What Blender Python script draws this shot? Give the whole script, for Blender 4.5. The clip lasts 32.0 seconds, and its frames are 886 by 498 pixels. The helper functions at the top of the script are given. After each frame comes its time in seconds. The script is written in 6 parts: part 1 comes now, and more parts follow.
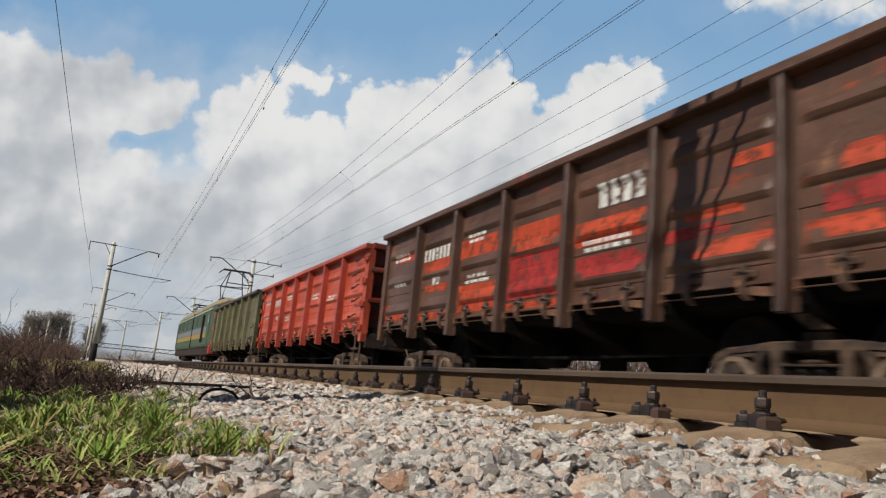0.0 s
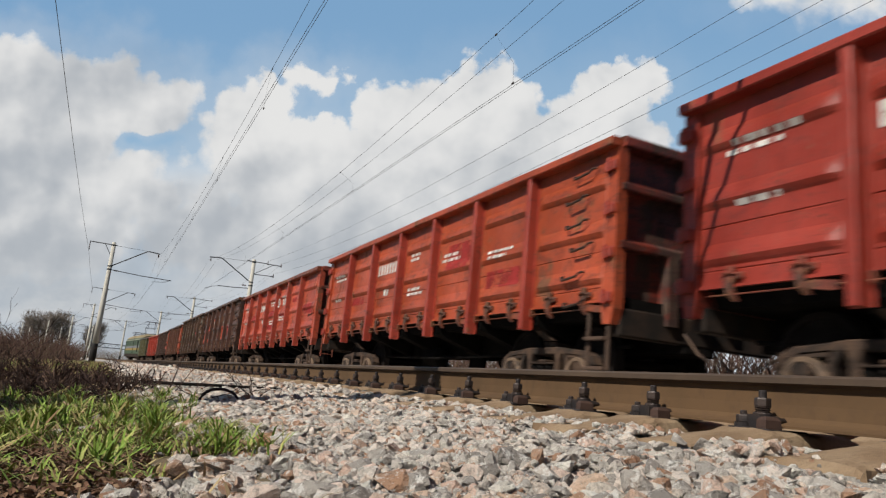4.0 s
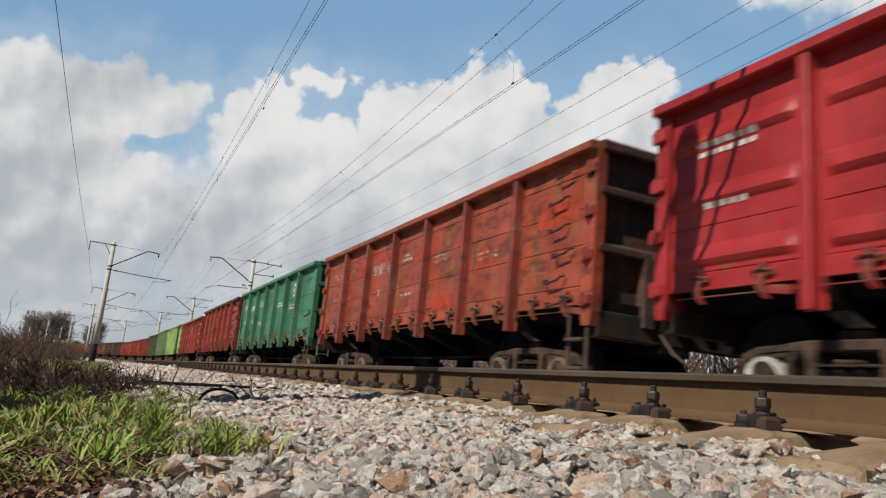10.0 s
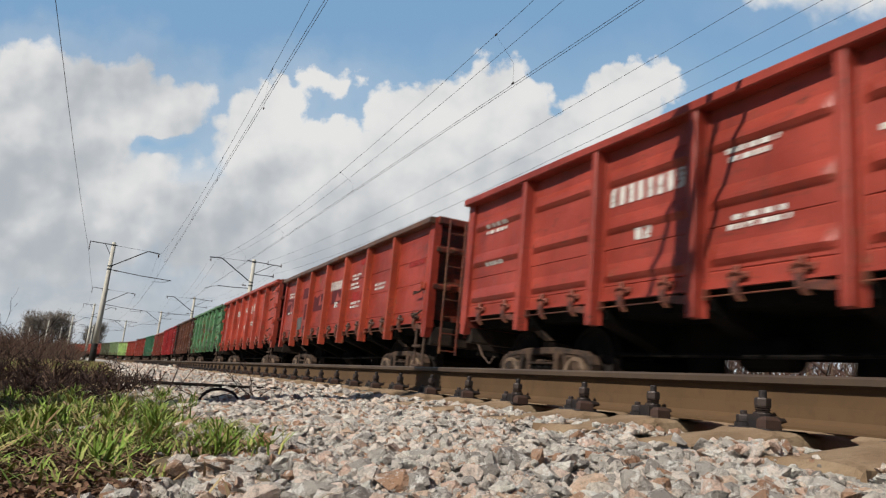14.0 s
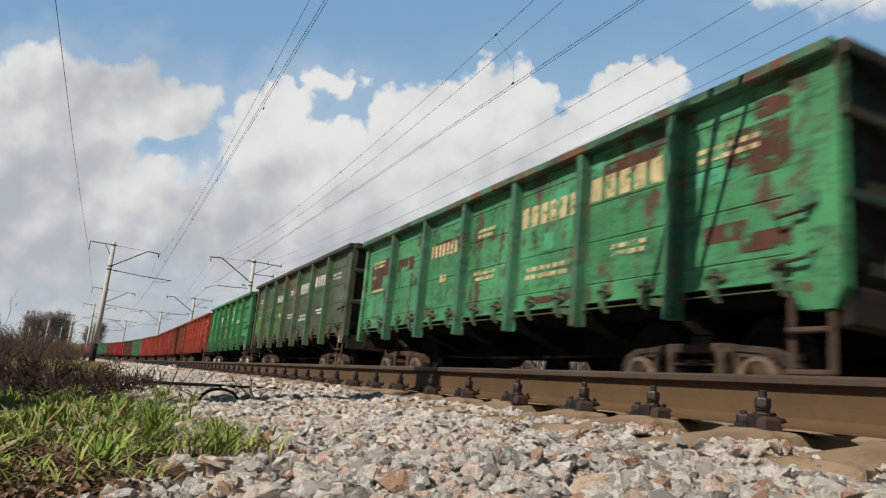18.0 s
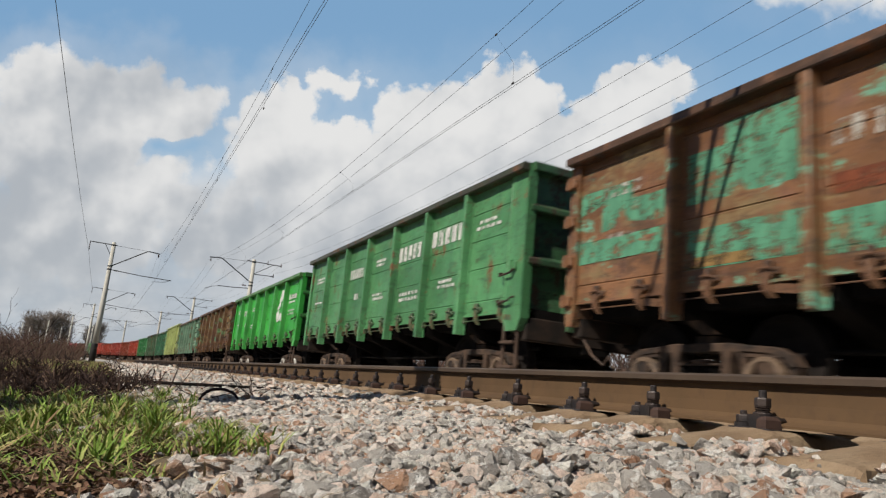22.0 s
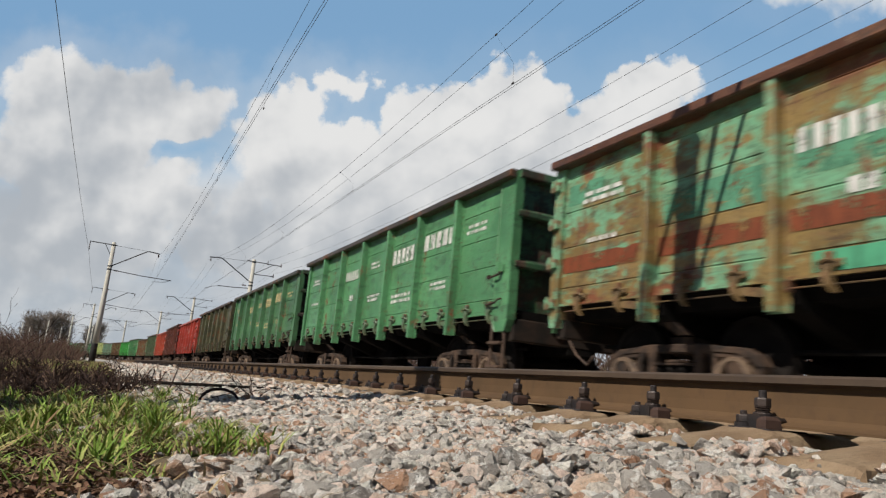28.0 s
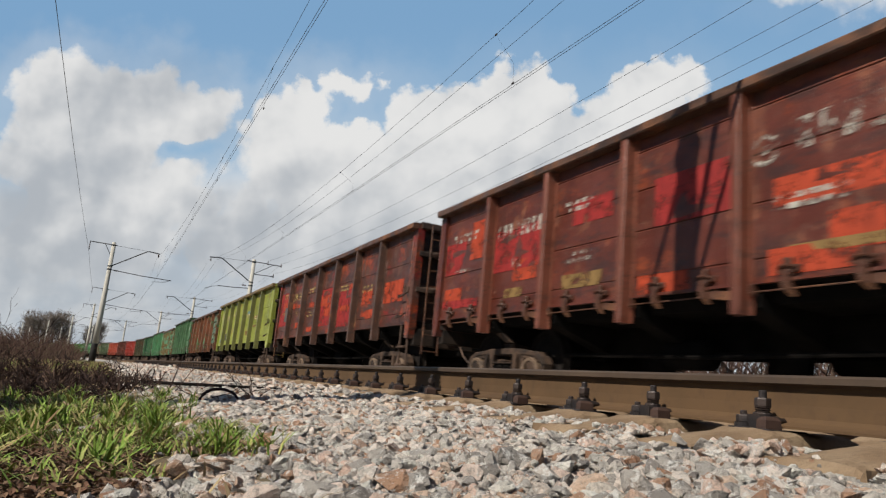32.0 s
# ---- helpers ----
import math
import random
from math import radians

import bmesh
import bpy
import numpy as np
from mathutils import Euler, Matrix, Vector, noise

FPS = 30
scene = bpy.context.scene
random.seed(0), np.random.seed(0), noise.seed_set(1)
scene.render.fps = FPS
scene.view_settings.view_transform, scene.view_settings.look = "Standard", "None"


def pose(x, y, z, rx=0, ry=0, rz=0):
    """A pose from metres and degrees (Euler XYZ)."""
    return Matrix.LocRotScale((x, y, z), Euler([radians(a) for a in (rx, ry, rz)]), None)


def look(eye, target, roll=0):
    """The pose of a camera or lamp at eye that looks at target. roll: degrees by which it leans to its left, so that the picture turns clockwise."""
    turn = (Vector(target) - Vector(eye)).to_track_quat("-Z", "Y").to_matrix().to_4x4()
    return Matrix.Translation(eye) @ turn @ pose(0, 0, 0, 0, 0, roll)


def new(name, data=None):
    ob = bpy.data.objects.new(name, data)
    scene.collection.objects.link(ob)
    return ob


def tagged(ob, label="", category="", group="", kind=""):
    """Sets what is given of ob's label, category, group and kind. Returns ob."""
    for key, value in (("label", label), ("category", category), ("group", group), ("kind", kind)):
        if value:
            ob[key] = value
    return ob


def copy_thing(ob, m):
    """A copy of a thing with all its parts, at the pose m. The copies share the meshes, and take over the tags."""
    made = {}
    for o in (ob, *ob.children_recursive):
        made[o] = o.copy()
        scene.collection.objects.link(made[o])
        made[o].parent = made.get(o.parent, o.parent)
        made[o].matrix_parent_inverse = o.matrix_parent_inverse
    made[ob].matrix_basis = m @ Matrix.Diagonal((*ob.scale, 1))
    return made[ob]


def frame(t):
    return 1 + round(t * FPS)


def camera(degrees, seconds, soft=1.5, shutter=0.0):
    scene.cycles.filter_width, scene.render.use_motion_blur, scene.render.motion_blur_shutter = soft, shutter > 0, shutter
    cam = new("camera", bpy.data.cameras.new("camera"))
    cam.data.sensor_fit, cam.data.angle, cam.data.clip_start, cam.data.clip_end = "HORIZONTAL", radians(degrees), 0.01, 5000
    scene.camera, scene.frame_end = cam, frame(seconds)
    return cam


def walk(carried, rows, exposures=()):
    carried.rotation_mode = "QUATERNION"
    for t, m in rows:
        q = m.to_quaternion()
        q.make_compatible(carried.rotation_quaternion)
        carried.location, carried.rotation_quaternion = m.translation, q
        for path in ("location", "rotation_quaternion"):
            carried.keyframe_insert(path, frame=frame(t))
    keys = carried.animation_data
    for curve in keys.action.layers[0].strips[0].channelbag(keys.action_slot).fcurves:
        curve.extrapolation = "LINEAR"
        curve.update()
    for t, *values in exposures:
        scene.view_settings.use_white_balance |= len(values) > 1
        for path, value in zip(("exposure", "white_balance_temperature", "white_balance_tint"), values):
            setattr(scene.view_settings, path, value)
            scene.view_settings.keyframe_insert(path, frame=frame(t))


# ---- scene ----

# ---- camera: a tripod low in the ballast beside the near track ----
# world: +Y along the track, the way the train goes; +X across it; z = 0 at the rail tops
cam = camera(65.5, 32.0, soft=1.25, shutter=0.16)
EYE = Vector((0.0, 0.0, -0.164))
YAW, PITCH, ROLL = 25.09, 11.63, 5.41
AIM = Vector((math.sin(radians(YAW)) * math.cos(radians(PITCH)), math.cos(radians(YAW)) * math.cos(radians(PITCH)), math.sin(radians(PITCH))))
walk(cam, [(0.0, look(EYE, EYE + AIM, ROLL)), (32.0, look(EYE, EYE + AIM, ROLL))])

# ---- sun, sky and exposure ----
SUN_EL, SUN_SLOPE = 42.0, 0.3125  # the light travels towards (1, SUN_SLOPE) over the ground
scene.view_settings.exposure = 0.0
world = bpy.data.worlds.new("sky")
scene.world = world
world.use_nodes = True
wn = world.node_tree
sky = wn.nodes.new("ShaderNodeTexSky")
sky.sky_type, sky.sun_disc = "NISHITA", False
sky.sun_elevation = radians(SUN_EL)
sky.dust_density, sky.air_density, sky.ozone_density = 0.3, 0.75, 1.5
flow = Vector((1.0, SUN_SLOPE, 0.0)).normalized() * math.cos(radians(SUN_EL)) - Vector((0, 0, math.sin(radians(SUN_EL))))
sky.sun_rotation = math.atan2(-flow.x, -flow.y)
wn.links.new(sky.outputs[0], wn.nodes["Background"].inputs[0])
wn.nodes["Background"].inputs[1].default_value = 0.05
sun = new("sun", bpy.data.lights.new("sun", "SUN"))
sun.data.energy, sun.data.angle, sun.data.color = 5.0, radians(0.53), (1.0, 0.94, 0.85)
sun.matrix_world = look((0, 0, 30), Vector((0, 0, 30)) + flow)

NEAR, FAR = 2.93, 7.13  # the centre lines of the two tracks
BEND, RADIUS = 84.0, 720.0  # the line runs straight this far, then turns gently
PITCH_Y, LONG = 13.92, 12.75  # wagon to wagon, and the length of a wagon's body


def track(s, x):
    """The place and heading on a line x to the right of the origin, s metres along it."""
    if s <= BEND:
        return Matrix.Translation((x, s, 0))
    a = (s - BEND) / RADIUS
    c = Vector((x - RADIUS - x, BEND, 0))
    return Matrix.Translation(c + Vector((math.cos(a), math.sin(a), 0)) * (RADIUS + x)) @ Matrix.Rotation(a, 4, "Z")


def gone(t):
    """How far along the track the front of the third wagon is at t seconds."""
    return 15.13 + 18.454 * t + 1.6665e-2 * t * t - 3.518e-4 * t ** 3


# ---- materials ----
class Nodes:
    """A small writer of node materials."""

    def __init__(self, name):
        self.m = bpy.data.materials.new(name)
        self.m.use_nodes = True
        self.t = self.m.node_tree
        self.bsdf = self.t.nodes["Principled BSDF"]
        self.out = self.t.nodes["Material Output"]

    def put(self, socket, v):
        if isinstance(v, bpy.types.NodeSocket):
            self.t.links.new(v, socket)
        elif v is not None:
            socket.default_value = (*v, 1) if isinstance(v, tuple) and len(v) == 3 and socket.type == "RGBA" else v

    def add(self, kind, operation=None, use_clamp=False, interpolation_type=None, data_type=None, blend_type=None):
        n = self.t.nodes.new("ShaderNode" + kind)
        if operation:
            n.operation = operation
        if use_clamp:
            n.use_clamp = True
        if interpolation_type:
            n.interpolation_type = interpolation_type
        if data_type:
            n.data_type, n.blend_type = data_type, blend_type
        return n

    def math(self, op, a, b=None, c=None, clamp=False):
        n = self.add("Math", operation=op, use_clamp=clamp)
        for s, v in zip(n.inputs, (a, b, c)):
            self.put(s, v)
        return n.outputs[0]

    def vec(self, op, a, b=None):
        n = self.add("VectorMath", operation=op)
        self.put(n.inputs[0], a)
        self.put(n.inputs[1], b)
        return n.outputs["Value"] if op in ("LENGTH", "DISTANCE", "DOT_PRODUCT") else n.outputs[0]

    def coords(self, scale=(1, 1, 1), shift=(0, 0, 0), kind="Object"):
        n = self.add("Mapping")
        self.put(n.inputs[0], self.add("TexCoord").outputs[kind])
        n.inputs["Location"].default_value, n.inputs["Scale"].default_value = shift, scale
        return n.outputs[0]

    def noise(self, vec, scale, detail=4.0, rough=0.55):
        n = self.add("TexNoise")
        self.put(n.inputs["Vector"], vec)
        n.inputs["Scale"].default_value, n.inputs["Detail"].default_value, n.inputs["Roughness"].default_value = scale, detail, rough
        return n.outputs[0]

    def ramp(self, v, lo, hi, a=0.0, b=1.0):
        n = self.add("MapRange", interpolation_type="SMOOTHSTEP")
        self.put(n.inputs[0], v)
        for i, x in zip((1, 2, 3, 4), (lo, hi, a, b)):
            self.put(n.inputs[i], x)
        return n.outputs[0]

    def mix(self, f, a, b, blend="MIX"):
        n = self.add("Mix", data_type="RGBA", blend_type=blend)
        self.put(n.inputs[0], f)
        self.put(n.inputs[6], a)
        self.put(n.inputs[7], b)
        return n.outputs[2]

    def bump(self, h, strength=0.3, dist=0.01):
        n = self.add("Bump")
        n.inputs["Strength"].default_value, n.inputs["Distance"].default_value = strength, dist
        self.put(n.inputs["Height"], h)
        self.put(self.bsdf.inputs["Normal"], n.outputs[0])

    def done(self, colour, rough=0.7, metal=0.0, spec=0.4):
        self.put(self.bsdf.inputs["Base Color"], colour)
        self.put(self.bsdf.inputs["Roughness"], rough)
        self.put(self.bsdf.inputs["Metallic"], metal)
        self.bsdf.inputs["Specular IOR Level"].default_value = spec
        return self.m


def mottled(name, a, b, scale, rough=0.8, bump=0.3, dist=0.01, metal=0.0, spec=0.3, fine=None):
    """A surface of two colours in blotches, with grain."""
    n = Nodes(name)
    big = n.noise(n.coords(), scale, 5)
    small = n.noise(n.coords(), scale * 9, 6, 0.65)
    c = n.mix(n.ramp(big, 0.35, 0.65), a, b)
    c = n.mix(n.ramp(small, 0.45, 0.8, 0.0, 0.55), c, fine or tuple(x * 0.5 for x in a))
    n.bump(small, bump, dist)
    return n.done(c, rough, metal, spec)


def paint(name, base, alt=None, rust=0.3, worn=0.35, alt2=None, rustcol=(0.11, 0.045, 0.02), seed=0.0, dust=(0.2, 0.16, 0.12)):
    """Old wagon paint: faded blotches, second coats in places, rust spots with streaks, dirt."""
    n = Nodes(name)
    shift = (seed * 3.7, seed * 7.3, seed * 1.9)
    leafy = base[1] > 1.2 * base[0] and base[1] > base[2]
    base = tuple(x * k for x, k in zip(base, (0.72, 0.70, 0.72) if leafy else (0.76, 0.68, 0.47)))
    if leafy:
        base = (base[0] + 0.012, base[1], base[2] + 0.008)
    flat = n.coords((1, 1, 1), shift)
    streak = n.coords((2.6, 2.6, 0.30), shift)
    slab = n.coords((0.3, 0.45, 1.1), shift)
    fade = n.noise(flat, 0.8, 5, 0.6)
    c = n.mix(n.ramp(fade, 0.32, 0.68), tuple(x * 0.8 for x in base), tuple(min(1, x * 1.3 + 0.012) for x in base))
    if alt:
        c = n.mix(n.ramp(n.math("ADD", n.math("MULTIPLY", n.noise(slab, 1.5, 6, 0.7), 0.7), n.math("MULTIPLY", n.noise(flat, 8, 5, 0.7), 0.3)), 0.62 - 0.25 * worn, 0.70 - 0.25 * worn), c, alt)
    if alt2:
        slab2 = n.coords((0.5, 0.55, 1.3), (shift[0] + 4.0, shift[1] + 1.0, shift[2] + 7.0))
        c = n.mix(n.ramp(n.math("ADD", n.math("MULTIPLY", n.noise(slab2, 1.7, 6, 0.7), 0.7), n.math("MULTIPLY", n.noise(flat, 9, 5, 0.7), 0.3)), 0.54, 0.60), c, alt2)
    # rain streaks and soot
    grime = n.noise(streak, 2.4, 7, 0.7)
    c = n.mix(n.ramp(grime, 0.46, 0.70, 0.0, 0.22 + 0.45 * rust), c, tuple(0.35 * x + 0.010 for x in base))
    soot = n.noise(flat, 1.6, 7, 0.72)
    c = n.mix(n.ramp(soot, 0.5, 0.72, 0.0, 0.08 + 0.50 * rust), c, tuple(0.22 * x + 0.014 for x in base))
    # rust: broad blooms, small pits, runs below them
    spots = n.math("ADD", n.math("MULTIPLY", n.noise(flat, 2.0, 9, 0.75), 0.6), n.math("MULTIPLY", n.noise(streak, 1.3, 6, 0.65), 0.4))
    edge = 0.61 - 0.20 * rust
    bloom = n.ramp(spots, edge, edge + 0.07)
    pits = n.ramp(n.noise(flat, 11.0, 6, 0.7), 0.66 - 0.12 * rust, 0.71 - 0.12 * rust)
    rusty = n.math("MAXIMUM", bloom, n.math("MULTIPLY", pits, 0.8))
    grain = n.noise(flat, 38, 5, 0.7)
    tone = n.noise(flat, 4.0, 6, 0.7)
    rc = n.mix(n.ramp(tone, 0.35, 0.65), rustcol, tuple(x * 2.0 for x in rustcol))
    c = n.mix(rusty, c, n.mix(n.ramp(grain, 0.35, 0.7, 0.0, 0.6), rc, tuple(x * 0.5 for x in rustcol)))
    c = n.mix(n.ramp(n.noise(flat, 5.5, 6, 0.7), 0.5, 0.9, 0.0, 0.06 + 0.4 * rust), c, dust)
    # level scrapes left by loading, some bare, some chalky
    scrape = n.noise(n.coords((0.5, 0.5, 9.0), shift), 2.2, 6, 0.68)
    c = n.mix(n.ramp(scrape, 0.60, 0.70, 0.0, 0.35 + 0.4 * rust), c, tuple(0.4 * x for x in rustcol))
    c = n.mix(n.ramp(scrape, 0.36, 0.28, 0.0, 0.35), c, tuple(min(1, 1.25 * x + 0.035) for x in base))
    # sooty rubbed patches, longer than high
    smear = n.math("ADD", n.math("MULTIPLY", n.noise(n.coords((0.9, 0.9, 2.6), (shift[1], shift[0], shift[2] + 3.0)), 1.9, 8, 0.72), 0.75), n.math("MULTIPLY", n.noise(flat, 14, 5, 0.7), 0.25))
    c = n.mix(n.ramp(smear, 0.545 - 0.10 * rust, 0.635 - 0.08 * rust, 0.0, min(0.75, 0.12 + 1.3 * rust)), c, tuple(0.16 * x + 0.017 for x in base))
    # chips down to the primer, thin runs of dirt, chalked skin
    chips = n.ramp(n.math("ADD", n.math("MULTIPLY", n.noise(flat, 24, 6, 0.75), 0.6), n.math("MULTIPLY", n.noise(flat, 3.2, 5, 0.7), 0.4)), 0.56 - 0.05 * rust, 0.60 - 0.05 * rust, 0.0, 0.75)
    c = n.mix(chips, c, n.mix(n.ramp(grain, 0.4, 0.6), tuple(0.7 * x for x in rustcol), tuple(0.30 * x + 0.012 for x in base)))
    runs = n.noise(n.coords((9.0, 9.0, 0.35), shift), 2.0, 6, 0.7)
    c = n.mix(n.ramp(runs, 0.54, 0.70, 0.0, 0.22 + 0.3 * rust), c, tuple(0.30 * x + 0.015 for x in base))
    c = n.mix(n.ramp(runs, 0.42, 0.28, 0.0, 0.28), c, tuple(min(1, 1.3 * x + 0.05) for x in base))
    # buckled sheets
    dents = n.math("MULTIPLY", n.noise(n.coords((1, 1, 0.8), shift), 1.9, 3, 0.5), 7.0)
    n.bump(n.math("ADD", n.math("ADD", n.math("MULTIPLY", tone, 1.5), dents), n.math("ADD", grain, n.math("MULTIPLY", rusty, -0.6))), 0.5, 0.008)
    return n.done(c, n.math("MULTIPLY_ADD", rusty, 0.35, 0.40), 0.0, 0.45)


def plain(name, col, rough=0.6, metal=0.0, var=0.25):
    n = Nodes(name)
    c = n.mix(n.ramp(n.noise(n.coords(), 7, 6, 0.7), 0.4, 0.75, 0.0, 1.0), col, tuple(x * (1 - var) for x in col))
    n.bump(n.noise(n.coords(), 60, 4), 0.15, 0.003)
    return n.done(c, rough, metal, 0.35)


def faded(name, col, gap=0.42):
    """Stencilled paint that has partly flaked away to the coat below."""
    n = Nodes(name)
    keep = n.ramp(n.math("ADD", n.math("MULTIPLY", n.noise(n.coords(), 5, 7, 0.75), 0.75), n.math("MULTIPLY", n.noise(n.coords(), 26, 4, 0.7), 0.25)), gap, gap + 0.09)
    clear = n.add("BsdfTransparent")
    both = n.add("MixShader")
    n.put(both.inputs[0], keep)
    n.put(both.inputs[1], clear.outputs[0])
    n.put(both.inputs[2], n.bsdf.outputs[0])
    n.put(n.out.inputs[0], both.outputs[0])
    return n.done(n.mix(n.ramp(n.noise(n.coords((1, 2, 0.6)), 3.5, 6, 0.7), 0.35, 0.75), col, tuple(x * 0.45 for x in col)), 0.65)


def stone_mat(name, single=False):
    n = Nodes(name)
    r = n.add("ObjectInfo").outputs["Random"] if single else n.add("NewGeometry").outputs["Random Per Island"]
    ramp = n.add("ValToRGB")
    n.put(ramp.inputs[0], r)
    e = ramp.color_ramp.elements
    e[0].position, e[0].color = 0.0, (0.201, 0.177, 0.16, 1)
    e[1].position, e[1].color = 1.0, (0.88, 0.837, 0.73, 1)
    for p, col in ((0.10, (0.418, 0.384, 0.343)), (0.30, (0.594, 0.543, 0.48)), (0.50, (0.81, 0.718, 0.628)), (0.60, (0.759, 0.554, 0.446)), (0.68, (0.468, 0.277, 0.172)), (0.73, (0.341, 0.183, 0.108)), (0.77, (0.696, 0.494, 0.353)), (0.84, (0.834, 0.707, 0.593)), (0.92, (0.506, 0.488, 0.433))):
        k = e.new(p)
        k.color = (*col, 1)
    v = n.add("NewGeometry").outputs["Position"]
    c = n.mix(n.ramp(n.noise(v, 15, 5, 0.65), 0.54, 0.74, 0.0, 0.55), ramp.outputs[0], (0.42, 0.30, 0.21))
    c = n.mix(n.ramp(n.noise(v, 48, 7, 0.75), 0.46, 0.64, 0.0, 0.5), c, (0.27, 0.245, 0.21))
    c = n.mix(n.ramp(n.noise(v, 30, 7, 0.75), 0.52, 0.62, 0.0, 0.85), c, (0.80, 0.78, 0.73))
    c = n.mix(n.ramp(n.noise(v, 140, 4, 0.6), 0.58, 0.72, 0.0, 0.35), c, (0.19, 0.18, 0.16))
    n.bump(n.math("ADD", n.noise(v, 110, 7, 0.75), n.math("MULTIPLY", n.noise(v, 40, 5, 0.7), 2.2)), 1.0, 0.011)
    return n.done(c, 0.85, 0.0, 0.3)


def island_mat(name, stops, rough=0.7, through=0.0):
    """Blades, twigs and leaves: a colour for each piece, out of a few."""
    n = Nodes(name)
    ramp = n.add("ValToRGB")
    n.put(ramp.inputs[0], n.add("NewGeometry").outputs["Random Per Island"])
    e = ramp.color_ramp.elements
    e[0].color, e[1].color = (*stops[0], 1), (*stops[-1], 1)
    for i, col in enumerate(stops[1:-1], 1):
        e.new(i / (len(stops) - 1)).color = (*col, 1)
    n.bsdf.inputs["Transmission Weight"].default_value = 0.0
    c = n.mix(n.ramp(n.noise(n.coords(), 30, 4), 0.3, 0.8, 0.0, 0.4), ramp.outputs[0], tuple(x * 0.6 for x in stops[0]))
    return n.done(c, rough, 0.0, 0.25)


M_STONE, M_LOOSE = stone_mat("ballast_stone"), stone_mat("loose_stone", True)
M_BED = mottled("ballast_bed", (0.30, 0.28, 0.26), (0.42, 0.40, 0.37), 9.0, 0.9, 0.8, 0.03, fine=(0.12, 0.11, 0.10))
M_SOIL = mottled("dry_soil", (0.16, 0.115, 0.075), (0.10, 0.09, 0.045), 0.7, 0.95, 0.6, 0.03, fine=(0.05, 0.04, 0.03))
M_FIELD = mottled("spring_field", (0.20, 0.15, 0.10), (0.12, 0.13, 0.055), 0.06, 0.95, 0.4, 0.05)
M_RAIL = mottled("rusty_rail", (0.080, 0.047, 0.0225), (0.108, 0.062, 0.029), 1.7, 0.85, 0.3, 0.003, fine=(0.065, 0.036, 0.021))
M_SHINE = mottled("dull_rail_head", (0.062, 0.042, 0.029), (0.088, 0.060, 0.040), 2.0, 0.6, 0.15, 0.002, fine=(0.05, 0.037, 0.03))
M_SLEEPER = mottled("stained_concrete", (0.225, 0.148, 0.086), (0.31, 0.222, 0.138), 6.0, 0.9, 0.9, 0.012, fine=(0.125, 0.08, 0.045))
M_FAST = mottled("oily_iron", (0.030, 0.026, 0.026), (0.06, 0.043, 0.036), 14.0, 0.42, 0.4, 0.004, 0.3)
M_ORE = mottled("iron_stained_stone", (0.40, 0.20, 0.10), (0.50, 0.34, 0.22), 20.0, 0.9, 0.6, 0.006)
M_BLOCK = mottled("rusty_casting", (0.065, 0.036, 0.026), (0.04, 0.026, 0.022), 12.0, 0.8, 0.5, 0.005)
M_HEAD = mottled("dusty_frame_steel", (0.042, 0.025, 0.016), (0.014, 0.011, 0.009), 2.5, 0.9, 0.3, 0.01)
M_HANDWHEEL = mottled("red_handwheel_paint", (0.42, 0.05, 0.03), (0.30, 0.04, 0.028), 6.0, 0.6, 0.2, 0.004)
# the shade below the wagons is put into this near-black colour
M_UNDER = mottled("shade_black_steel", (0.007, 0.0065, 0.006), (0.013, 0.011, 0.010), 3.0, 0.97, 0.3, 0.01, spec=0.05)
M_BOGIE = mottled("dusty_bogie_steel", (0.08, 0.048, 0.031), (0.022, 0.016, 0.013), 6.0, 0.85, 0.5, 0.006, fine=(0.014, 0.012, 0.010))
M_BARE = mottled("worn_pale_steel", (0.20, 0.135, 0.088), (0.09, 0.066, 0.05), 5.0, 0.7, 0.4, 0.005, fine=(0.04, 0.03, 0.025))
M_BOGIE2 = mottled("limed_bogie_steel", (0.62, 0.60, 0.55), (0.30, 0.27, 0.23), 3.0, 0.85, 0.4, 0.006, fine=(0.06, 0.05, 0.045))
# wheel colour lowered to stand for the shadow behind the side frames
M_WHEEL = mottled("shaded_wheel_steel", (0.012, 0.010, 0.009), (0.022, 0.018, 0.016), 5.0, 0.95, 0.2, 0.004, spec=0.08)
M_IRON = mottled("rusty_iron", (0.11, 0.07, 0.05), (0.06, 0.045, 0.04), 5.0, 0.85, 0.3, 0.004)
M_CONC = mottled("pole_concrete", (0.46, 0.44, 0.38), (0.55, 0.53, 0.47), 1.1, 0.9, 0.3, 0.006, fine=(0.28, 0.26, 0.22))
M_TAR = plain("tarred_foot", (0.03, 0.028, 0.026), 0.8)
M_ARM = plain("painted_steel_arm", (0.055, 0.055, 0.06), 0.6)
M_WIRE = plain("copper_wire", (0.05, 0.045, 0.045), 0.55, 0.5)
M_INSUL = plain("brown_porcelain", (0.09, 0.045, 0.03), 0.25)
M_BARK = mottled("bark", (0.085, 0.065, 0.05), (0.13, 0.105, 0.085), 3.0, 0.95, 0.4, 0.01)
M_TWIG = island_mat("dead_twigs", [(0.022, 0.014, 0.012), (0.045, 0.026, 0.02), (0.03, 0.018, 0.016), (0.075, 0.042, 0.032), (0.17, 0.11, 0.075)], 0.9)
M_GRASS = island_mat("fresh_grass", [(0.10, 0.16, 0.024), (0.17, 0.27, 0.04), (0.25, 0.36, 0.06), (0.36, 0.38, 0.11), (0.44, 0.34, 0.16)], 0.6)
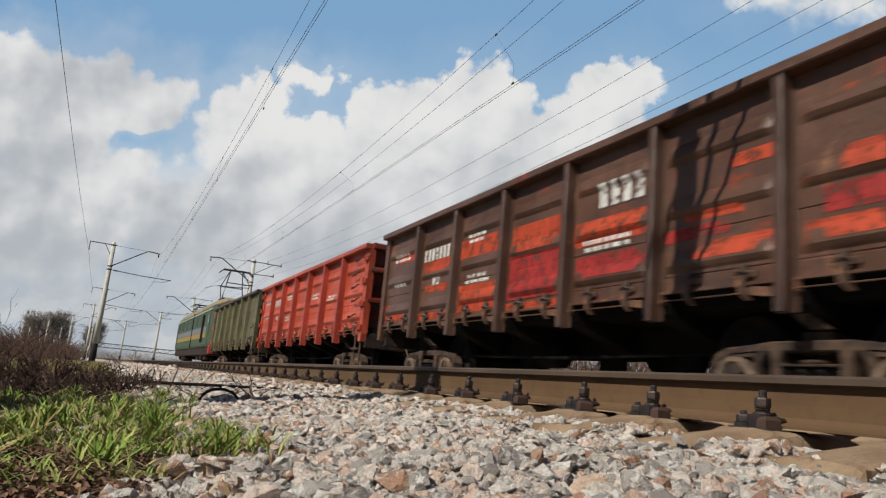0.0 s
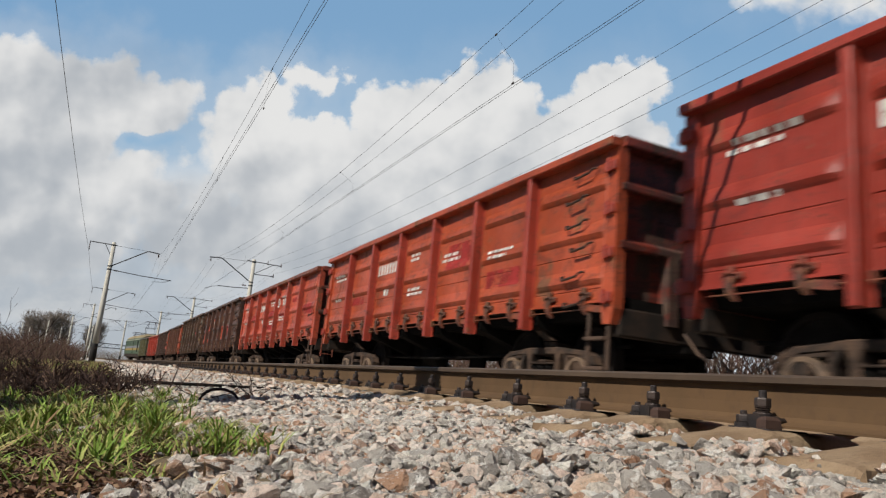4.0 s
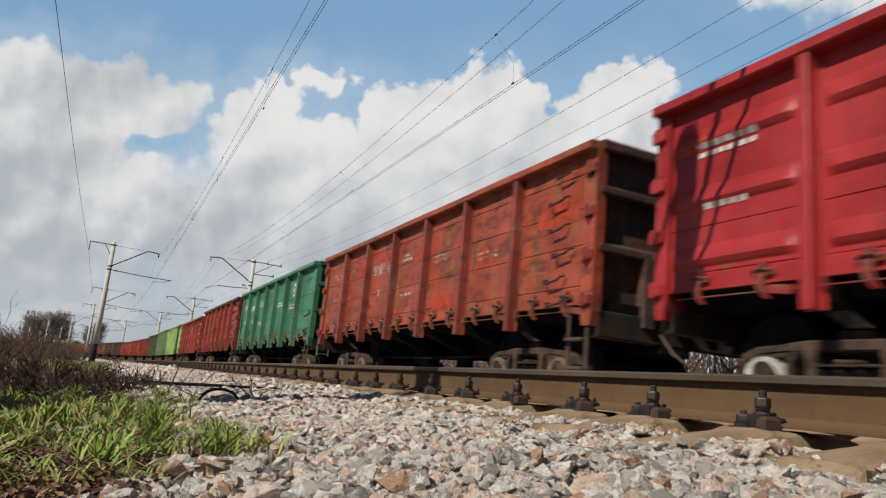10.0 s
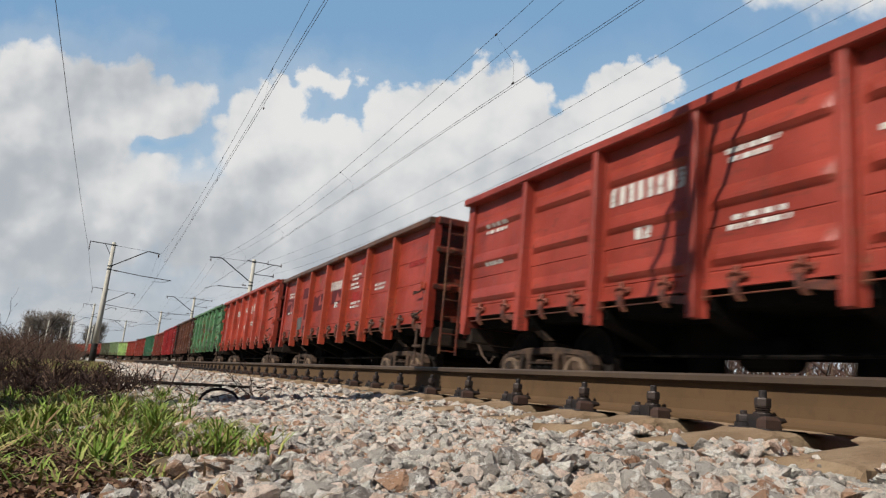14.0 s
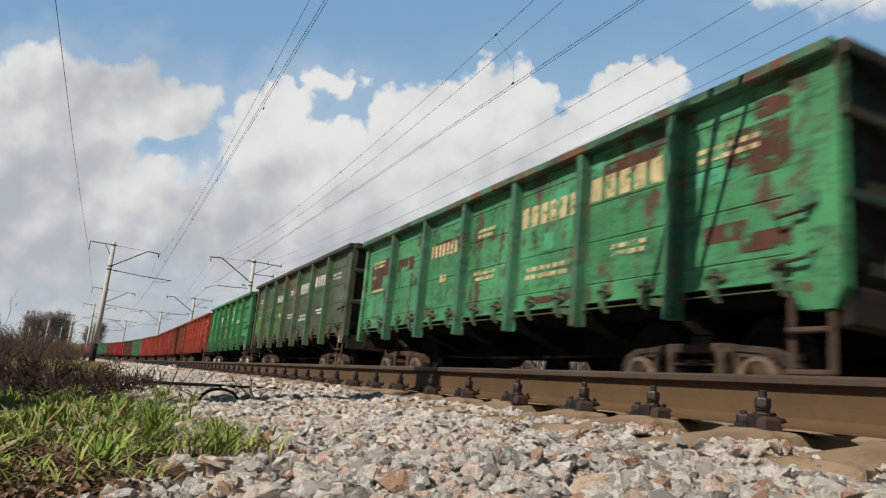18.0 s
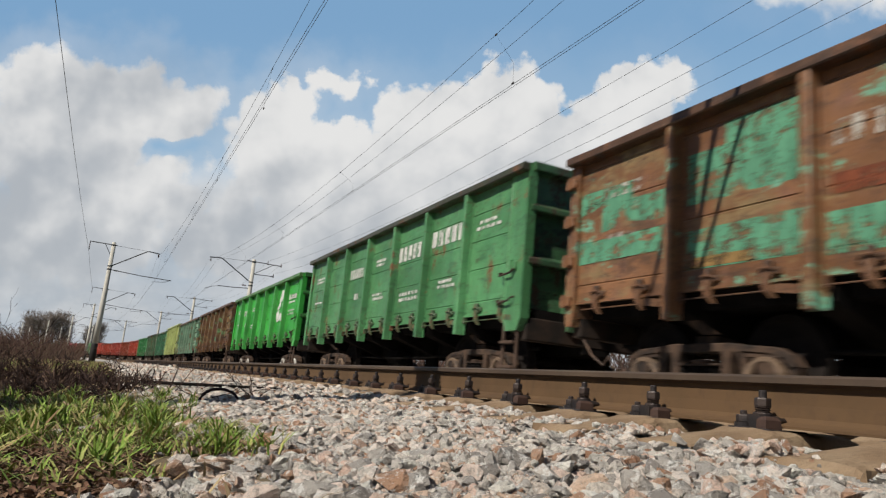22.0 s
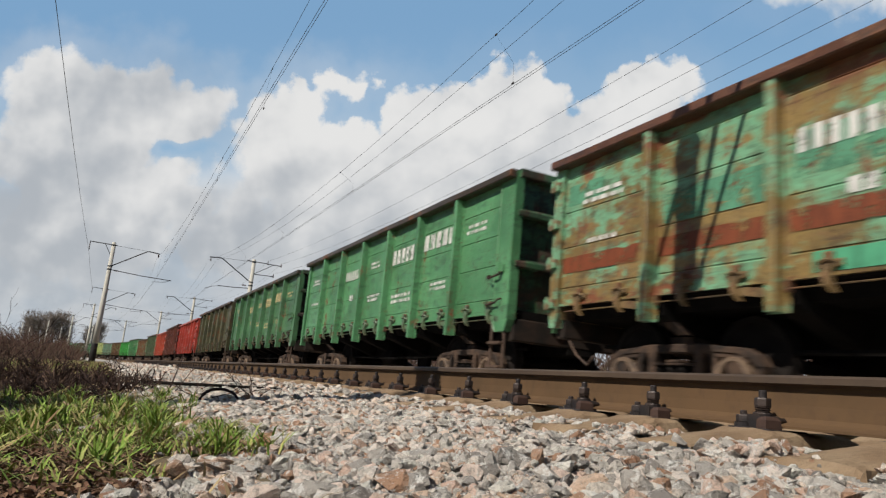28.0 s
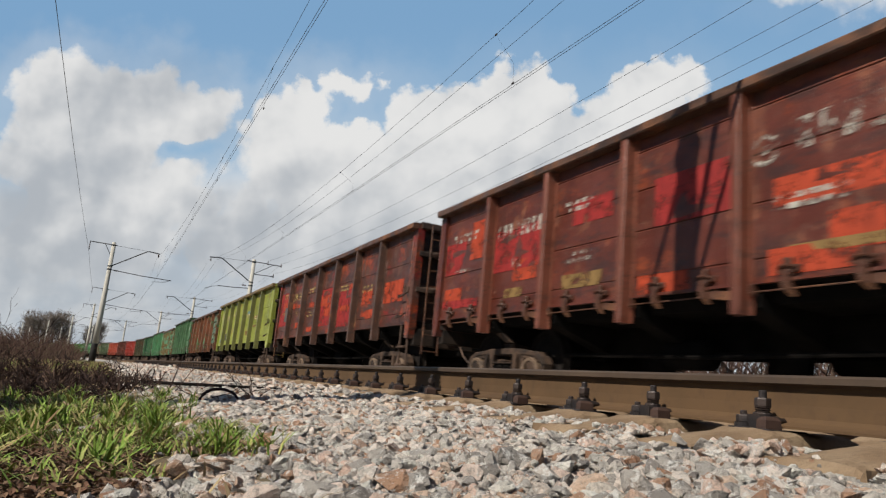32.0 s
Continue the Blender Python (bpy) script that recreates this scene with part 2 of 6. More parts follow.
M_STRAW = island_mat("dry_straw", [(0.32, 0.23, 0.11), (0.17, 0.10, 0.055), (0.42, 0.32, 0.17), (0.10, 0.06, 0.038)], 0.85)
M_LEAF = island_mat("dead_leaves", [(0.17, 0.09, 0.055), (0.10, 0.055, 0.036), (0.25, 0.15, 0.09), (0.06, 0.036, 0.026), (0.30, 0.20, 0.125)], 0.9)
M_CROWN = island_mat("bare_crown", [(0.20, 0.165, 0.15), (0.25, 0.21, 0.18), (0.165, 0.14, 0.125), (0.26, 0.22, 0.175)], 0.9)
M_BRUSH = island_mat("reddish_brush", [(0.10, 0.055, 0.045), (0.13, 0.075, 0.055), (0.08, 0.05, 0.04), (0.13, 0.10, 0.06)], 0.9)
M_WHITE, M_YELLOW = faded("white_stencil", (0.68, 0.665, 0.62), 0.39), faded("yellow_stencil", (0.62, 0.50, 0.26), 0.39)
M_FAINT, M_FAINT_YELLOW = faded("worn_white_stencil", (0.46, 0.43, 0.37), 0.47), faded("worn_yellow_stencil", (0.46, 0.32, 0.12), 0.45)
M_SIGN = faded("white_sign_paint", (0.70, 0.69, 0.65), 0.30)
M_STEP = mottled("brown_step_iron", (0.085, 0.052, 0.036), (0.055, 0.036, 0.026), 4.0, 0.8, 0.3, 0.005)
# dark iron whose colour also takes in each grab iron's cast shadow
M_GRAB = mottled("shadow_dark_grab_iron", (0.030, 0.020, 0.016), (0.06, 0.034, 0.024), 6.0, 0.7, 0.3, 0.004)
M_GLASS = plain("dark_cab_glass", (0.02, 0.025, 0.03), 0.1)
M_WOOD = mottled("weathered_wood", (0.24, 0.14, 0.09), (0.34, 0.23, 0.16), 12.0, 0.9, 0.4, 0.004)


# ---- shapes ----
class Shape:
    """Collects vertices and faces for one mesh."""

    def __init__(self):
        self.v, self.f = [], []

    def add(self, v, f):
        k = len(self.v)
        self.v += [tuple(p) for p in v]
        self.f += [tuple(i + k for i in q) for q in f]
        return self

    def box(self, lo, hi, m=None):
        v = [Vector((x, y, z)) for x in (lo[0], hi[0]) for y in (lo[1], hi[1]) for z in (lo[2], hi[2])]
        if m is not None:
            v = [m @ p for p in v]
        return self.add(v, [(0, 1, 3, 2), (4, 6, 7, 5), (0, 4, 5, 1), (2, 3, 7, 6), (0, 2, 6, 4), (1, 5, 7, 3)])

    def cbox(self, lo, hi, c=0.01, m=None):
        """A box with chamfered edges along z and a chamfered top and bottom."""
        c = min(c, *[(b - a) * 0.45 for a, b in zip(lo, hi)])
        (x0, y0, z0), (x1, y1, z1) = lo, hi

        def ring(z, i):
            a, b, e, d = x0 + i, x1 - i, y0 + i, y1 - i
            return [(a + c, e, z), (b - c, e, z), (b, e + c, z), (b, d - c, z), (b - c, d, z), (a + c, d, z), (a, d - c, z), (a, e + c, z)]
        return self.rings([ring(z0, c * 0.5), ring(z0 + c, 0), ring(z1 - c, 0), ring(z1, c * 0.5)], m)

    def rings(self, rs, m=None, closed=True):
        n = len(rs[0])
        v = [Vector(p) for r in rs for p in r]
        if m is not None:
            v = [m @ p for p in v]
        f = [(i * n + j, i * n + (j + 1) % n, (i + 1) * n + (j + 1) % n, (i + 1) * n + j) for i in range(len(rs) - 1) for j in range(n)]
        if closed:
            f += [tuple(range(n - 1, -1, -1)), tuple(range((len(rs) - 1) * n, len(rs) * n))]
        return self.add(v, f)

    def turned(self, prof, m, n=20):
        """A lathe: prof holds (radius, height) along the z axis of m."""
        return self.rings([[(r * math.cos(a * 2 * math.pi / n), r * math.sin(a * 2 * math.pi / n), h) for a in range(n)] for r, h in prof], m)

    def tube(self, pts, r, n=6, r2=None):
        pts = [Vector(p) for p in pts]
        rs = []
        for i, p in enumerate(pts):
            d = (pts[min(i + 1, len(pts) - 1)] - pts[max(i - 1, 0)]).normalized()
            u = d.orthogonal().normalized() if abs(d.z) > 0.9 else d.cross(Vector((0, 0, 1))).normalized()
            w = d.cross(u)
            k = r if r2 is None else r + (r2 - r) * i / max(1, len(pts) - 1)
            rs.append([p + (u * math.cos(2 * math.pi * j / n) + w * math.sin(2 * math.pi * j / n)) * k for j in range(n)])
        return self.rings(rs)

    def grid(self, fn, us, vs):
        v = [fn(a, b) for a in us for b in vs]
        n = len(vs)
        return self.add(v, [(i * n + j, (i + 1) * n + j, (i + 1) * n + j + 1, i * n + j + 1) for i in range(len(us) - 1) for j in range(n - 1)])

    def prism(self, prof, y0, y1, m=None):
        """A profile of (x, z) drawn out along y."""
        return self.rings([[(x, y0, z) for x, z in prof], [(x, y1, z) for x, z in prof]], m)

    def mesh(self, name, material, smooth=False):
        me = bpy.data.meshes.new(name)
        me.from_pydata(self.v, [], self.f)
        bm = bmesh.new()
        bm.from_mesh(me)
        bmesh.ops.recalc_face_normals(bm, faces=bm.faces)
        bm.to_mesh(me)
        bm.free()
        me.materials.append(material)
        if smooth:
            me.polygons.foreach_set("use_smooth", [True] * len(me.polygons))
        return me


def part(name, shape, material, parent=None, label="", smooth=False, at=None):
    """One mesh object, under a thing or under a part."""
    me = shape if isinstance(shape, bpy.types.Mesh) else shape.mesh(name, material, smooth)
    ob = new(name, me)
    if material is not None and me.materials[0] != material:
        ob.material_slots[0].link = "OBJECT"
        ob.material_slots[0].material = material
    ob.parent = parent
    if at is not None:
        ob.matrix_basis = at
    if label:
        ob["label"] = label
    return ob


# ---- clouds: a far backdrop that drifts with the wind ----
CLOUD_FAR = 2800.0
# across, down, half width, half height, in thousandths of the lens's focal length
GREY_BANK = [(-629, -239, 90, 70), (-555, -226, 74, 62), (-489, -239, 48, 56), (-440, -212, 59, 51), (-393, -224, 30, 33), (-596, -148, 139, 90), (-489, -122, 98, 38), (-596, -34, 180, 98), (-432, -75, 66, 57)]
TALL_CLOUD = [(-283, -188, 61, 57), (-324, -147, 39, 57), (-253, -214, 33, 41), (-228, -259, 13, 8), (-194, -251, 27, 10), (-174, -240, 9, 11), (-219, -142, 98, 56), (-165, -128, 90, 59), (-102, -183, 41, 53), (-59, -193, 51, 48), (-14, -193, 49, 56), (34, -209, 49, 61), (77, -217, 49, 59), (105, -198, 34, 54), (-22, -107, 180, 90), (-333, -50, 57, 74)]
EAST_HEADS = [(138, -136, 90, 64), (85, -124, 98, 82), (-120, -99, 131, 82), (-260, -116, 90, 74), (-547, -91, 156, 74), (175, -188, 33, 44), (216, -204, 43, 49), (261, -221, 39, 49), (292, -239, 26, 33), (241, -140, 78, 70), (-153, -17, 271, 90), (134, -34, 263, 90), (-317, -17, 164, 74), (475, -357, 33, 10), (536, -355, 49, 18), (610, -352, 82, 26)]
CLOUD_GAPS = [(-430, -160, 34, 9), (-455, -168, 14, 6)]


def cloud_mat():
    """Cumulus: lobes with cauliflower edges, lit on their heads, grey below, in a sky that pales downwards."""
    n = Nodes("cumulus")
    p = n.coords()
    sep = n.add("SeparateXYZ")
    n.put(sep.inputs[0], p)
    across, up = sep.outputs[0], sep.outputs[1]

    def cells(scale, shift):
        v = n.add("TexVoronoi")
        v.feature = "SMOOTH_F1"
        v.inputs["Smoothness"].default_value = 0.35
        v.inputs["Scale"].default_value = scale
        n.put(v.inputs["Vector"], n.vec("ADD", wobble, shift))
        return v.outputs["Distance"]

    warp = n.add("TexNoise")
    n.put(warp.inputs["Vector"], p)
    warp.inputs["Scale"].default_value, warp.inputs["Detail"].default_value, warp.inputs["Roughness"].default_value = 11.0, 6.0, 0.6
    wobble = n.vec("ADD", p, n.vec("MULTIPLY", n.vec("SUBTRACT", warp.outputs["Color"], (0.5, 0.5, 0.5)), (0.045, 0.045, 0.0)))
    f = None
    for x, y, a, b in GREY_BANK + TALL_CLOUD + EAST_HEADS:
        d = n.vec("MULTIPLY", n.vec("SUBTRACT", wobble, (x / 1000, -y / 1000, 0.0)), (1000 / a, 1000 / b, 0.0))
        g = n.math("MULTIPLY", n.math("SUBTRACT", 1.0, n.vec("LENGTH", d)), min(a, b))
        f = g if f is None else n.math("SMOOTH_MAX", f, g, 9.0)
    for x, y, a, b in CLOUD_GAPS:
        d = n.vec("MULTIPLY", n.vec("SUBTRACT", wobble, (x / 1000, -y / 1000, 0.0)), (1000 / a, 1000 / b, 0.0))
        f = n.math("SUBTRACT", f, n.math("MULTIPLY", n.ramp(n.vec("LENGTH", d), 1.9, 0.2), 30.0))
    puff = n.math("ADD", n.math("MULTIPLY", cells(20.0, (0, 0, 0)), -26.0), n.math("MULTIPLY", cells(52.0, (3, 1, 0)), -13.0))
    fine = n.noise(p, 46, 8, 0.68)
    wide = n.noise(n.vec("ADD", p, (3.1, 1.7, 0.0)), 4.0, 4, 0.5)
    body = n.math("ADD", n.math("ADD", f, n.math("ADD", puff, 24.0)), n.math("MULTIPLY_ADD", fine, 26.0, -13.0))
    soft = n.math("ADD", n.ramp(across, -0.25, -0.42, 8.0, 15.0), n.math("ADD", n.ramp(up, 0.20, 0.05, 0.0, 20.0), n.ramp(across, 0.36, 0.48, 0.0, 22.0)))
    alpha = n.ramp(n.math("DIVIDE", body, soft), -0.55, 1.0)
    veil = n.math("MULTIPLY", n.ramp(up, 0.17, 0.08, 0.0, 0.96), n.ramp(wide, 0.25, 0.6, 0.75, 1.0))
    alpha = n.math("MAXIMUM", alpha, veil)
    thin = n.math("MULTIPLY", n.ramp(n.math("ADD", body, n.math("MULTIPLY_ADD", wide, 60.0, -30.0)), -60.0, 0.0, 0.0, 0.24), n.ramp(across, 0.0, -0.25, 0.25, 1.0))
    alpha = n.math("MAXIMUM", alpha, thin)
    # heads that face the light are white, hollows and undersides grey
    def heap(shift):
        q = n.vec("ADD", p, shift)
        return n.math("ADD", n.noise(q, 5.0, 4, 0.48), n.math("MULTIPLY", n.noise(q, 14.0, 4, 0.5), 0.22))
    relief = n.math("MULTIPLY", n.math("SUBTRACT", heap((0, 0, 0)), heap((-0.016, 0.027, 0.0))), 3.9)
    base = n.math("ADD", n.ramp(up, 0.22, 0.02, 0.0, 0.38), n.ramp(across, -0.22, -0.46, 0.0, 0.36))
    inner = n.ramp(f, 15.0, 60.0, 0.0, 0.12)
    grey = n.math("ADD", n.math("SUBTRACT", n.math("ADD", base, inner), relief), n.math("MULTIPLY_ADD", wide, 1.3, -0.51))
    c = n.mix(n.ramp(grey, -0.15, 1.35), (0.97, 0.965, 0.95), (0.53, 0.565, 0.605))
    low = n.ramp(up, 0.0, -0.13, 0.0, 0.75)
    c = n.mix(low, c, n.mix(n.ramp(n.noise(n.vec("MULTIPLY", p, (0.7, 1.4, 1.0)), 9.0, 7, 0.6), 0.44, 0.60), (0.51, 0.56, 0.62), (0.72, 0.73, 0.74)))
    blue = n.mix(n.ramp(up, 0.10, 0.36), (0.36, 0.57, 0.79), (0.25, 0.455, 0.715))
    c = n.mix(alpha, blue, c)
    em, clear, both = n.add("Emission"), n.add("BsdfTransparent"), n.add("MixShader")
    n.put(em.inputs[0], c)
    em.inputs[1].default_value = 0.86
    both.inputs[0].default_value = 0.93  # a trace of the open sky comes through
    n.put(both.inputs[1], clear.outputs[0])
    n.put(both.inputs[2], em.outputs[0])
    n.put(n.out.inputs[0], both.outputs[0])
    return n.m


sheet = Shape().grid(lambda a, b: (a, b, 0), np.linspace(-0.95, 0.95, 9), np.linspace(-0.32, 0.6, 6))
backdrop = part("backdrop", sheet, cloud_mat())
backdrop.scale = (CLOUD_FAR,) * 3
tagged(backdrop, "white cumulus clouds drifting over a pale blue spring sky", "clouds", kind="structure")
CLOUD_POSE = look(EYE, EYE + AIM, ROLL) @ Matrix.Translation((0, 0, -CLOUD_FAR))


# ---- ground, ballast and the two tracks ----
def ground_z(x, y):
    """The height of the ground beside the line: the ballast shoulder falls from the sleepers to the verge."""
    e = 0.30 + 0.10 * math.sin(y * 0.9) + 0.05 * math.sin(y * 2.3 + 1)
    if 1.88 <= x <= 2.21:
        return -0.42
    if x >= 1.62:
        return -0.262
    if x >= e:
        k = (1.62 - x) / (1.62 - e)
        return -0.278 - 0.112 * k * (0.55 + 0.45 * k)
    return -0.39 - min(0.42, (e - x) * 0.055)


def lumps(x, y):
    return 0.022 * noise.noise((x * 2.1, y * 2.1, 0.3)) + 0.010 * noise.noise((x * 6.0, y * 6.0, 5.3))


YS = [-60, -30, -12] + [-6 + i * 0.5 for i in range(12)] + [i * 0.12 for i in range(110)] + [13.5 + 1.5 * i for i in range(40)] + [75 + 15 * i for i in range(30)] + [600, 900, 1600, 3000, 4600]
XS = [-4600, -2500, -1200, -600, -300, -150, -80, -45, -25, -14, -9, -6, -4] + [-3 + 0.14 * i for i in range(34)] + [1.80, 1.89, 2.2, 2.3, 5.0, 9.6, 9.9, 10.5, 12, 14, 17, 22, 30, 45, 80, 150, 300, 600, 1200, 2500, 4600]


def land(x, y):
    if x > 9.7:
        z = -0.255 - min(0.7, max(0.0, x - 9.7) * 0.3)
    else:
        z = ground_z(x, y)
    if y > -20 and y < 40 and -6 < x < 1.7:
        z += lumps(x, y)
    k = min(1.0, max(0.0, (y - 78) / 6))
    return (x, y, z * (1 - k) - 0.6 * k)


g = Shape().grid(land, XS, YS)
ground = part("ground", g, M_SOIL, smooth=True)
for m in (M_BED, M_FIELD):
    ground.data.materials.append(m)
for poly in ground.data.polygons:
    c = poly.center
    poly.material_index = 1 if 0.34 < c.x < 10.2 and c.y < 80 else (2 if abs(c.x) > 14 or c.y > 80 else 0)
tagged(ground, "brown spring ground with a grey crushed-stone railway bed", "ground", kind="structure")


bed = Shape()
bed.rings([[track(q, 0) @ Vector(p) for p in ((-1.2, 0, -0.7), (0.35, 0, -0.40), (1.55, 0, -0.22), (8.6, 0, -0.22), (10.4, 0, -0.7))] for q in [78 + 8 * i for i in range(60)]], closed=False)
tagged(part("ballast_bed", bed, M_BED), "grey stone bed of the line where it bends away", "ballast", kind="structure")


def stone_shape(rng, points, rough=False):
    """A broken stone: the hull of random points on a squashed ball."""
    bm = bmesh.new()
    sx, sy, sz = rng.uniform(0.8, 1.45), rng.uniform(0.6, 1.0), rng.uniform(0.4, 0.75)
    for _ in range(points):
        d = Vector((rng.gauss(0, 1), rng.gauss(0, 1), rng.gauss(0, 1))).normalized()
        d *= rng.uniform(0.78, 1.08)
        bm.verts.new((d.x * sx, d.y * sy, d.z * sz))
    r = bmesh.ops.convex_hull(bm, input=bm.verts)
    bmesh.ops.delete(bm, geom=[v for v in r["geom_interior"] if isinstance(v, bmesh.types.BMVert)], context="VERTS")
    bm.verts.index_update()
    if rough:
        bmesh.ops.subdivide_edges(bm, edges=bm.edges[:], cuts=1, use_grid_fill=True)
        k = rng.uniform(0, 50)
        for v in bm.verts:
            v.co *= 1 + 0.10 * noise.noise(v.co * 2.3 + Vector((k, 0, 0))) + 0.06 * noise.noise(v.co * 5.5 + Vector((0, k, 0)))
        bm.verts.index_update()
    out = [v.co.copy() for v in bm.verts], [[v.index for v in f.verts] for f in bm.faces]
    bm.free()
    return out


rng = random.Random(11)
STONES = [stone_shape(rng, 12) for _ in range(16)]
FINE_STONES = [stone_shape(rng, 17) for _ in range(24)]
ROUGH_STONES = [stone_shape(rng, 13, True) for _ in range(30)]


SHIFT = {0: -0.021, 1: -0.018, 2: -0.10, 3: -0.04, 4: -0.03, 5: -0.02}  # sleepers that were laid out of step


def sleeper_y(i):
    return 1.6977 + 0.5308 * i + SHIFT.get(i, 0.0)


def in_sleeper(x, y):
    i = round((y - 1.6977) / 0.5308)
    return x > 1.55 and min(abs(y - sleeper_y(k)) for k in (i - 1, i, i + 1)) < 0.15


def stone_field(count, x0, x1, y0, y1, r0, r1, power, pieces=None, shapes=None):
    """Scatters stones, denser towards y0; either as joined geometry or as single pieces."""
    vs, fs = [], []
    for _ in range(count):
        y = y0 + (y1 - y0) * rng.random() ** power
        x = rng.uniform(x0, x1)
        edge = 0.32 + 0.10 * math.sin(y * 0.9) + 0.05 * math.sin(y * 2.3 + 1)
        edge -= 0.22 * min(1.0, max(0.0, (1.95 - y) / 0.5))
        if x < edge and rng.random() < min(0.97, (edge - x) * 4 + 0.2):
            continue
        if in_sleeper(x, y) and rng.random() < 0.96:
            continue
        r = rng.uniform(r0, r1) * rng.choice((0.55, 0.7, 0.85, 1.0, 1.0, 1.25, 1.5))
        z = land(x, y)[2] + r * rng.uniform(-0.1, 0.55)
        if 2.0 < x < 2.25:
            z = -0.41 + r * rng.uniform(0.0, 0.5)
        elif x >= 1.85:
            z = -0.245 - 0.9 * (x - 1.85) + r * rng.uniform(0.0, 0.5)
        elif x > 1.56:
            z += 0.018
        m = Matrix.Translation((x, y, z)) @ Euler((rng.uniform(-0.6, 0.6), rng.uniform(-0.6, 0.6), rng.uniform(0, 6.28))).to_matrix().to_4x4() @ Matrix.Scale(r, 4)
        v, f = rng.choice(shapes or STONES)
        if pieces is None:
            k = len(vs)
            vs += [tuple(m @ p) for p in v]
            fs += [tuple(i + k for i in q) for q in f]
        else:
            ob = new("ballast_stone", rng.choice(pieces))
            ob.matrix_basis = m
            ob.parent = ground
    return vs, fs


def joined(name, vs, fs, material):
    me = bpy.data.meshes.new(name)
    me.from_pydata(vs, [], fs)
    me.materials.append(material)
    return new(name, me)


ballast = joined("ballast", *stone_field(9500, -0.35, 2.2, 0.55, 2.6, 0.011, 0.025, 1.15, shapes=ROUGH_STONES), M_STONE)
tagged(joined("ballast", *stone_field(10500, -0.1, 2.2, 2.5, 5.0, 0.011, 0.026, 1.2, shapes=FINE_STONES), M_STONE), "crushed grey granite ballast with rusty stones", "ballast", kind="stuff")
tagged(ballast, "crushed grey granite ballast with brown and pinkish stones", "ballast", kind="stuff")
tagged(joined("ballast", *stone_field(2600, 1.54, 1.98, 0.9, 5.0, 0.011, 0.022, 1.1, shapes=ROUGH_STONES), M_STONE), "crushed stone packed between the sleepers' ends", "ballast", kind="stuff")
for args in ((17000, -0.2, 2.2, 5.0, 16.0, 0.018, 0.033, 1.4), (8000, 0.0, 2.2, 16.0, 46.0, 0.03, 0.055, 1.5)):
    tagged(joined("ballast", *stone_field(*args), M_STONE), "crushed grey granite ballast along the track", "ballast", kind="stuff")


tagged(joined("gravel", *stone_field(9000, -0.2, 1.9, 0.6, 3.2, 0.005, 0.010, 1.3), M_STONE), "small chips of grey and brown gravel between the stones", "gravel", kind="stuff")


for args in ((4200, 0.3, 2.2, -7.0, 0.6, 0.018, 0.032, 1.0), (7000, 2.25, 6.2, -7.0, 24.0, 0.02, 0.036, 1.2), (5000, 6.2, 10.0, -7.0, 24.0, 0.022, 0.038, 1.2)):
    tagged(joined("ballast", *stone_field(*args), M_STONE), "crushed grey granite ballast between the rails", "ballast", kind="stuff")


PIECES = []
for v, f in ROUGH_STONES:
    me = bpy.data.meshes.new("ballast_stone")
    me.from_pydata(v, [], f)
    me.materials.append(M_LOOSE)
    PIECES.append(me)
stone_field(330, 0.1, 1.5, 0.7, 2.3, 0.016, 0.027, 1.2, PIECES)


def rail_profile(x):
    half = [(0.075, -0.180), (0.075, -0.171), (0.035, -0.158), (0.012, -0.142), (0.009, -0.10), (0.009, -0.054), (0.012, -0.040), (0.040, -0.030), (0.0405, -0.010), (0.030, -0.002), (0.012, 0.0)]
    return [(x + a, z) for a, z in half] + [(x - a, z) for a, z in reversed(half)]


def rail_shape(x):
    prof = rail_profile(x)
    ss = [-30, 10, 40, BEND] + [BEND + 6 * i for i in range(1, 70)]
    s = Shape()
    s.rings([[track(q, 0) @ Vector((a, 0, z)) for a, z in prof] for q in ss])
    return s


def clamp_shape():
    """The ribbed base plate and the saddle that presses on the rail's foot, on its outer side."""
    s = Shape()
    s.cbox((-0.185, -0.085, -0.203), (0.03, 0.075, -0.186), 0.006)
    s.rings([[(-0.15, -w, z), (-0.125 + 0.4 * (z + 0.19), -w - 0.006, z), (-0.045, -w, z), (-0.045, w, z), (-0.15, w, z)] for w, z in ((0.034, -0.19), (0.036, -0.165), (0.033, -0.148), (0.024, -0.142))])
    s.cbox((-0.12, -0.052, -0.166), (-0.035, 0.052, -0.147), 0.008)
    return s


def bolt_shape():
    """The upright bolt with its coil washer and two nuts, and the shorter anchor bolt beside it."""
    s = Shape()
    t = Matrix.Translation((-0.095, 0, 0))
    s.turned([(0.031, -0.145), (0.032, -0.139), (0.031, -0.134)], t, 14)
    for k in range(3):
        s.turned([(0.021, -0.135 + k * 0.007), (0.027, -0.1315 + k * 0.007), (0.021, -0.1285 + k * 0.007)], t, 14)
    s.turned([(0.024, -0.116), (0.027, -0.112), (0.027, -0.090), (0.024, -0.085)], t, 6)
    s.turned([(0.0135, -0.087), (0.0135, -0.064), (0.010, -0.059)], t, 12)
    t = Matrix.Translation((-0.140, 0.040, 0))
    s.turned([(0.030, -0.19), (0.030, -0.172)], t, 12)
    s.turned([(0.023, -0.172), (0.025, -0.168), (0.025, -0.150), (0.022, -0.146)], t, 6)
    s.turned([(0.012, -0.148), (0.012, -0.134), (0.009, -0.131)], t, 10)
    return s


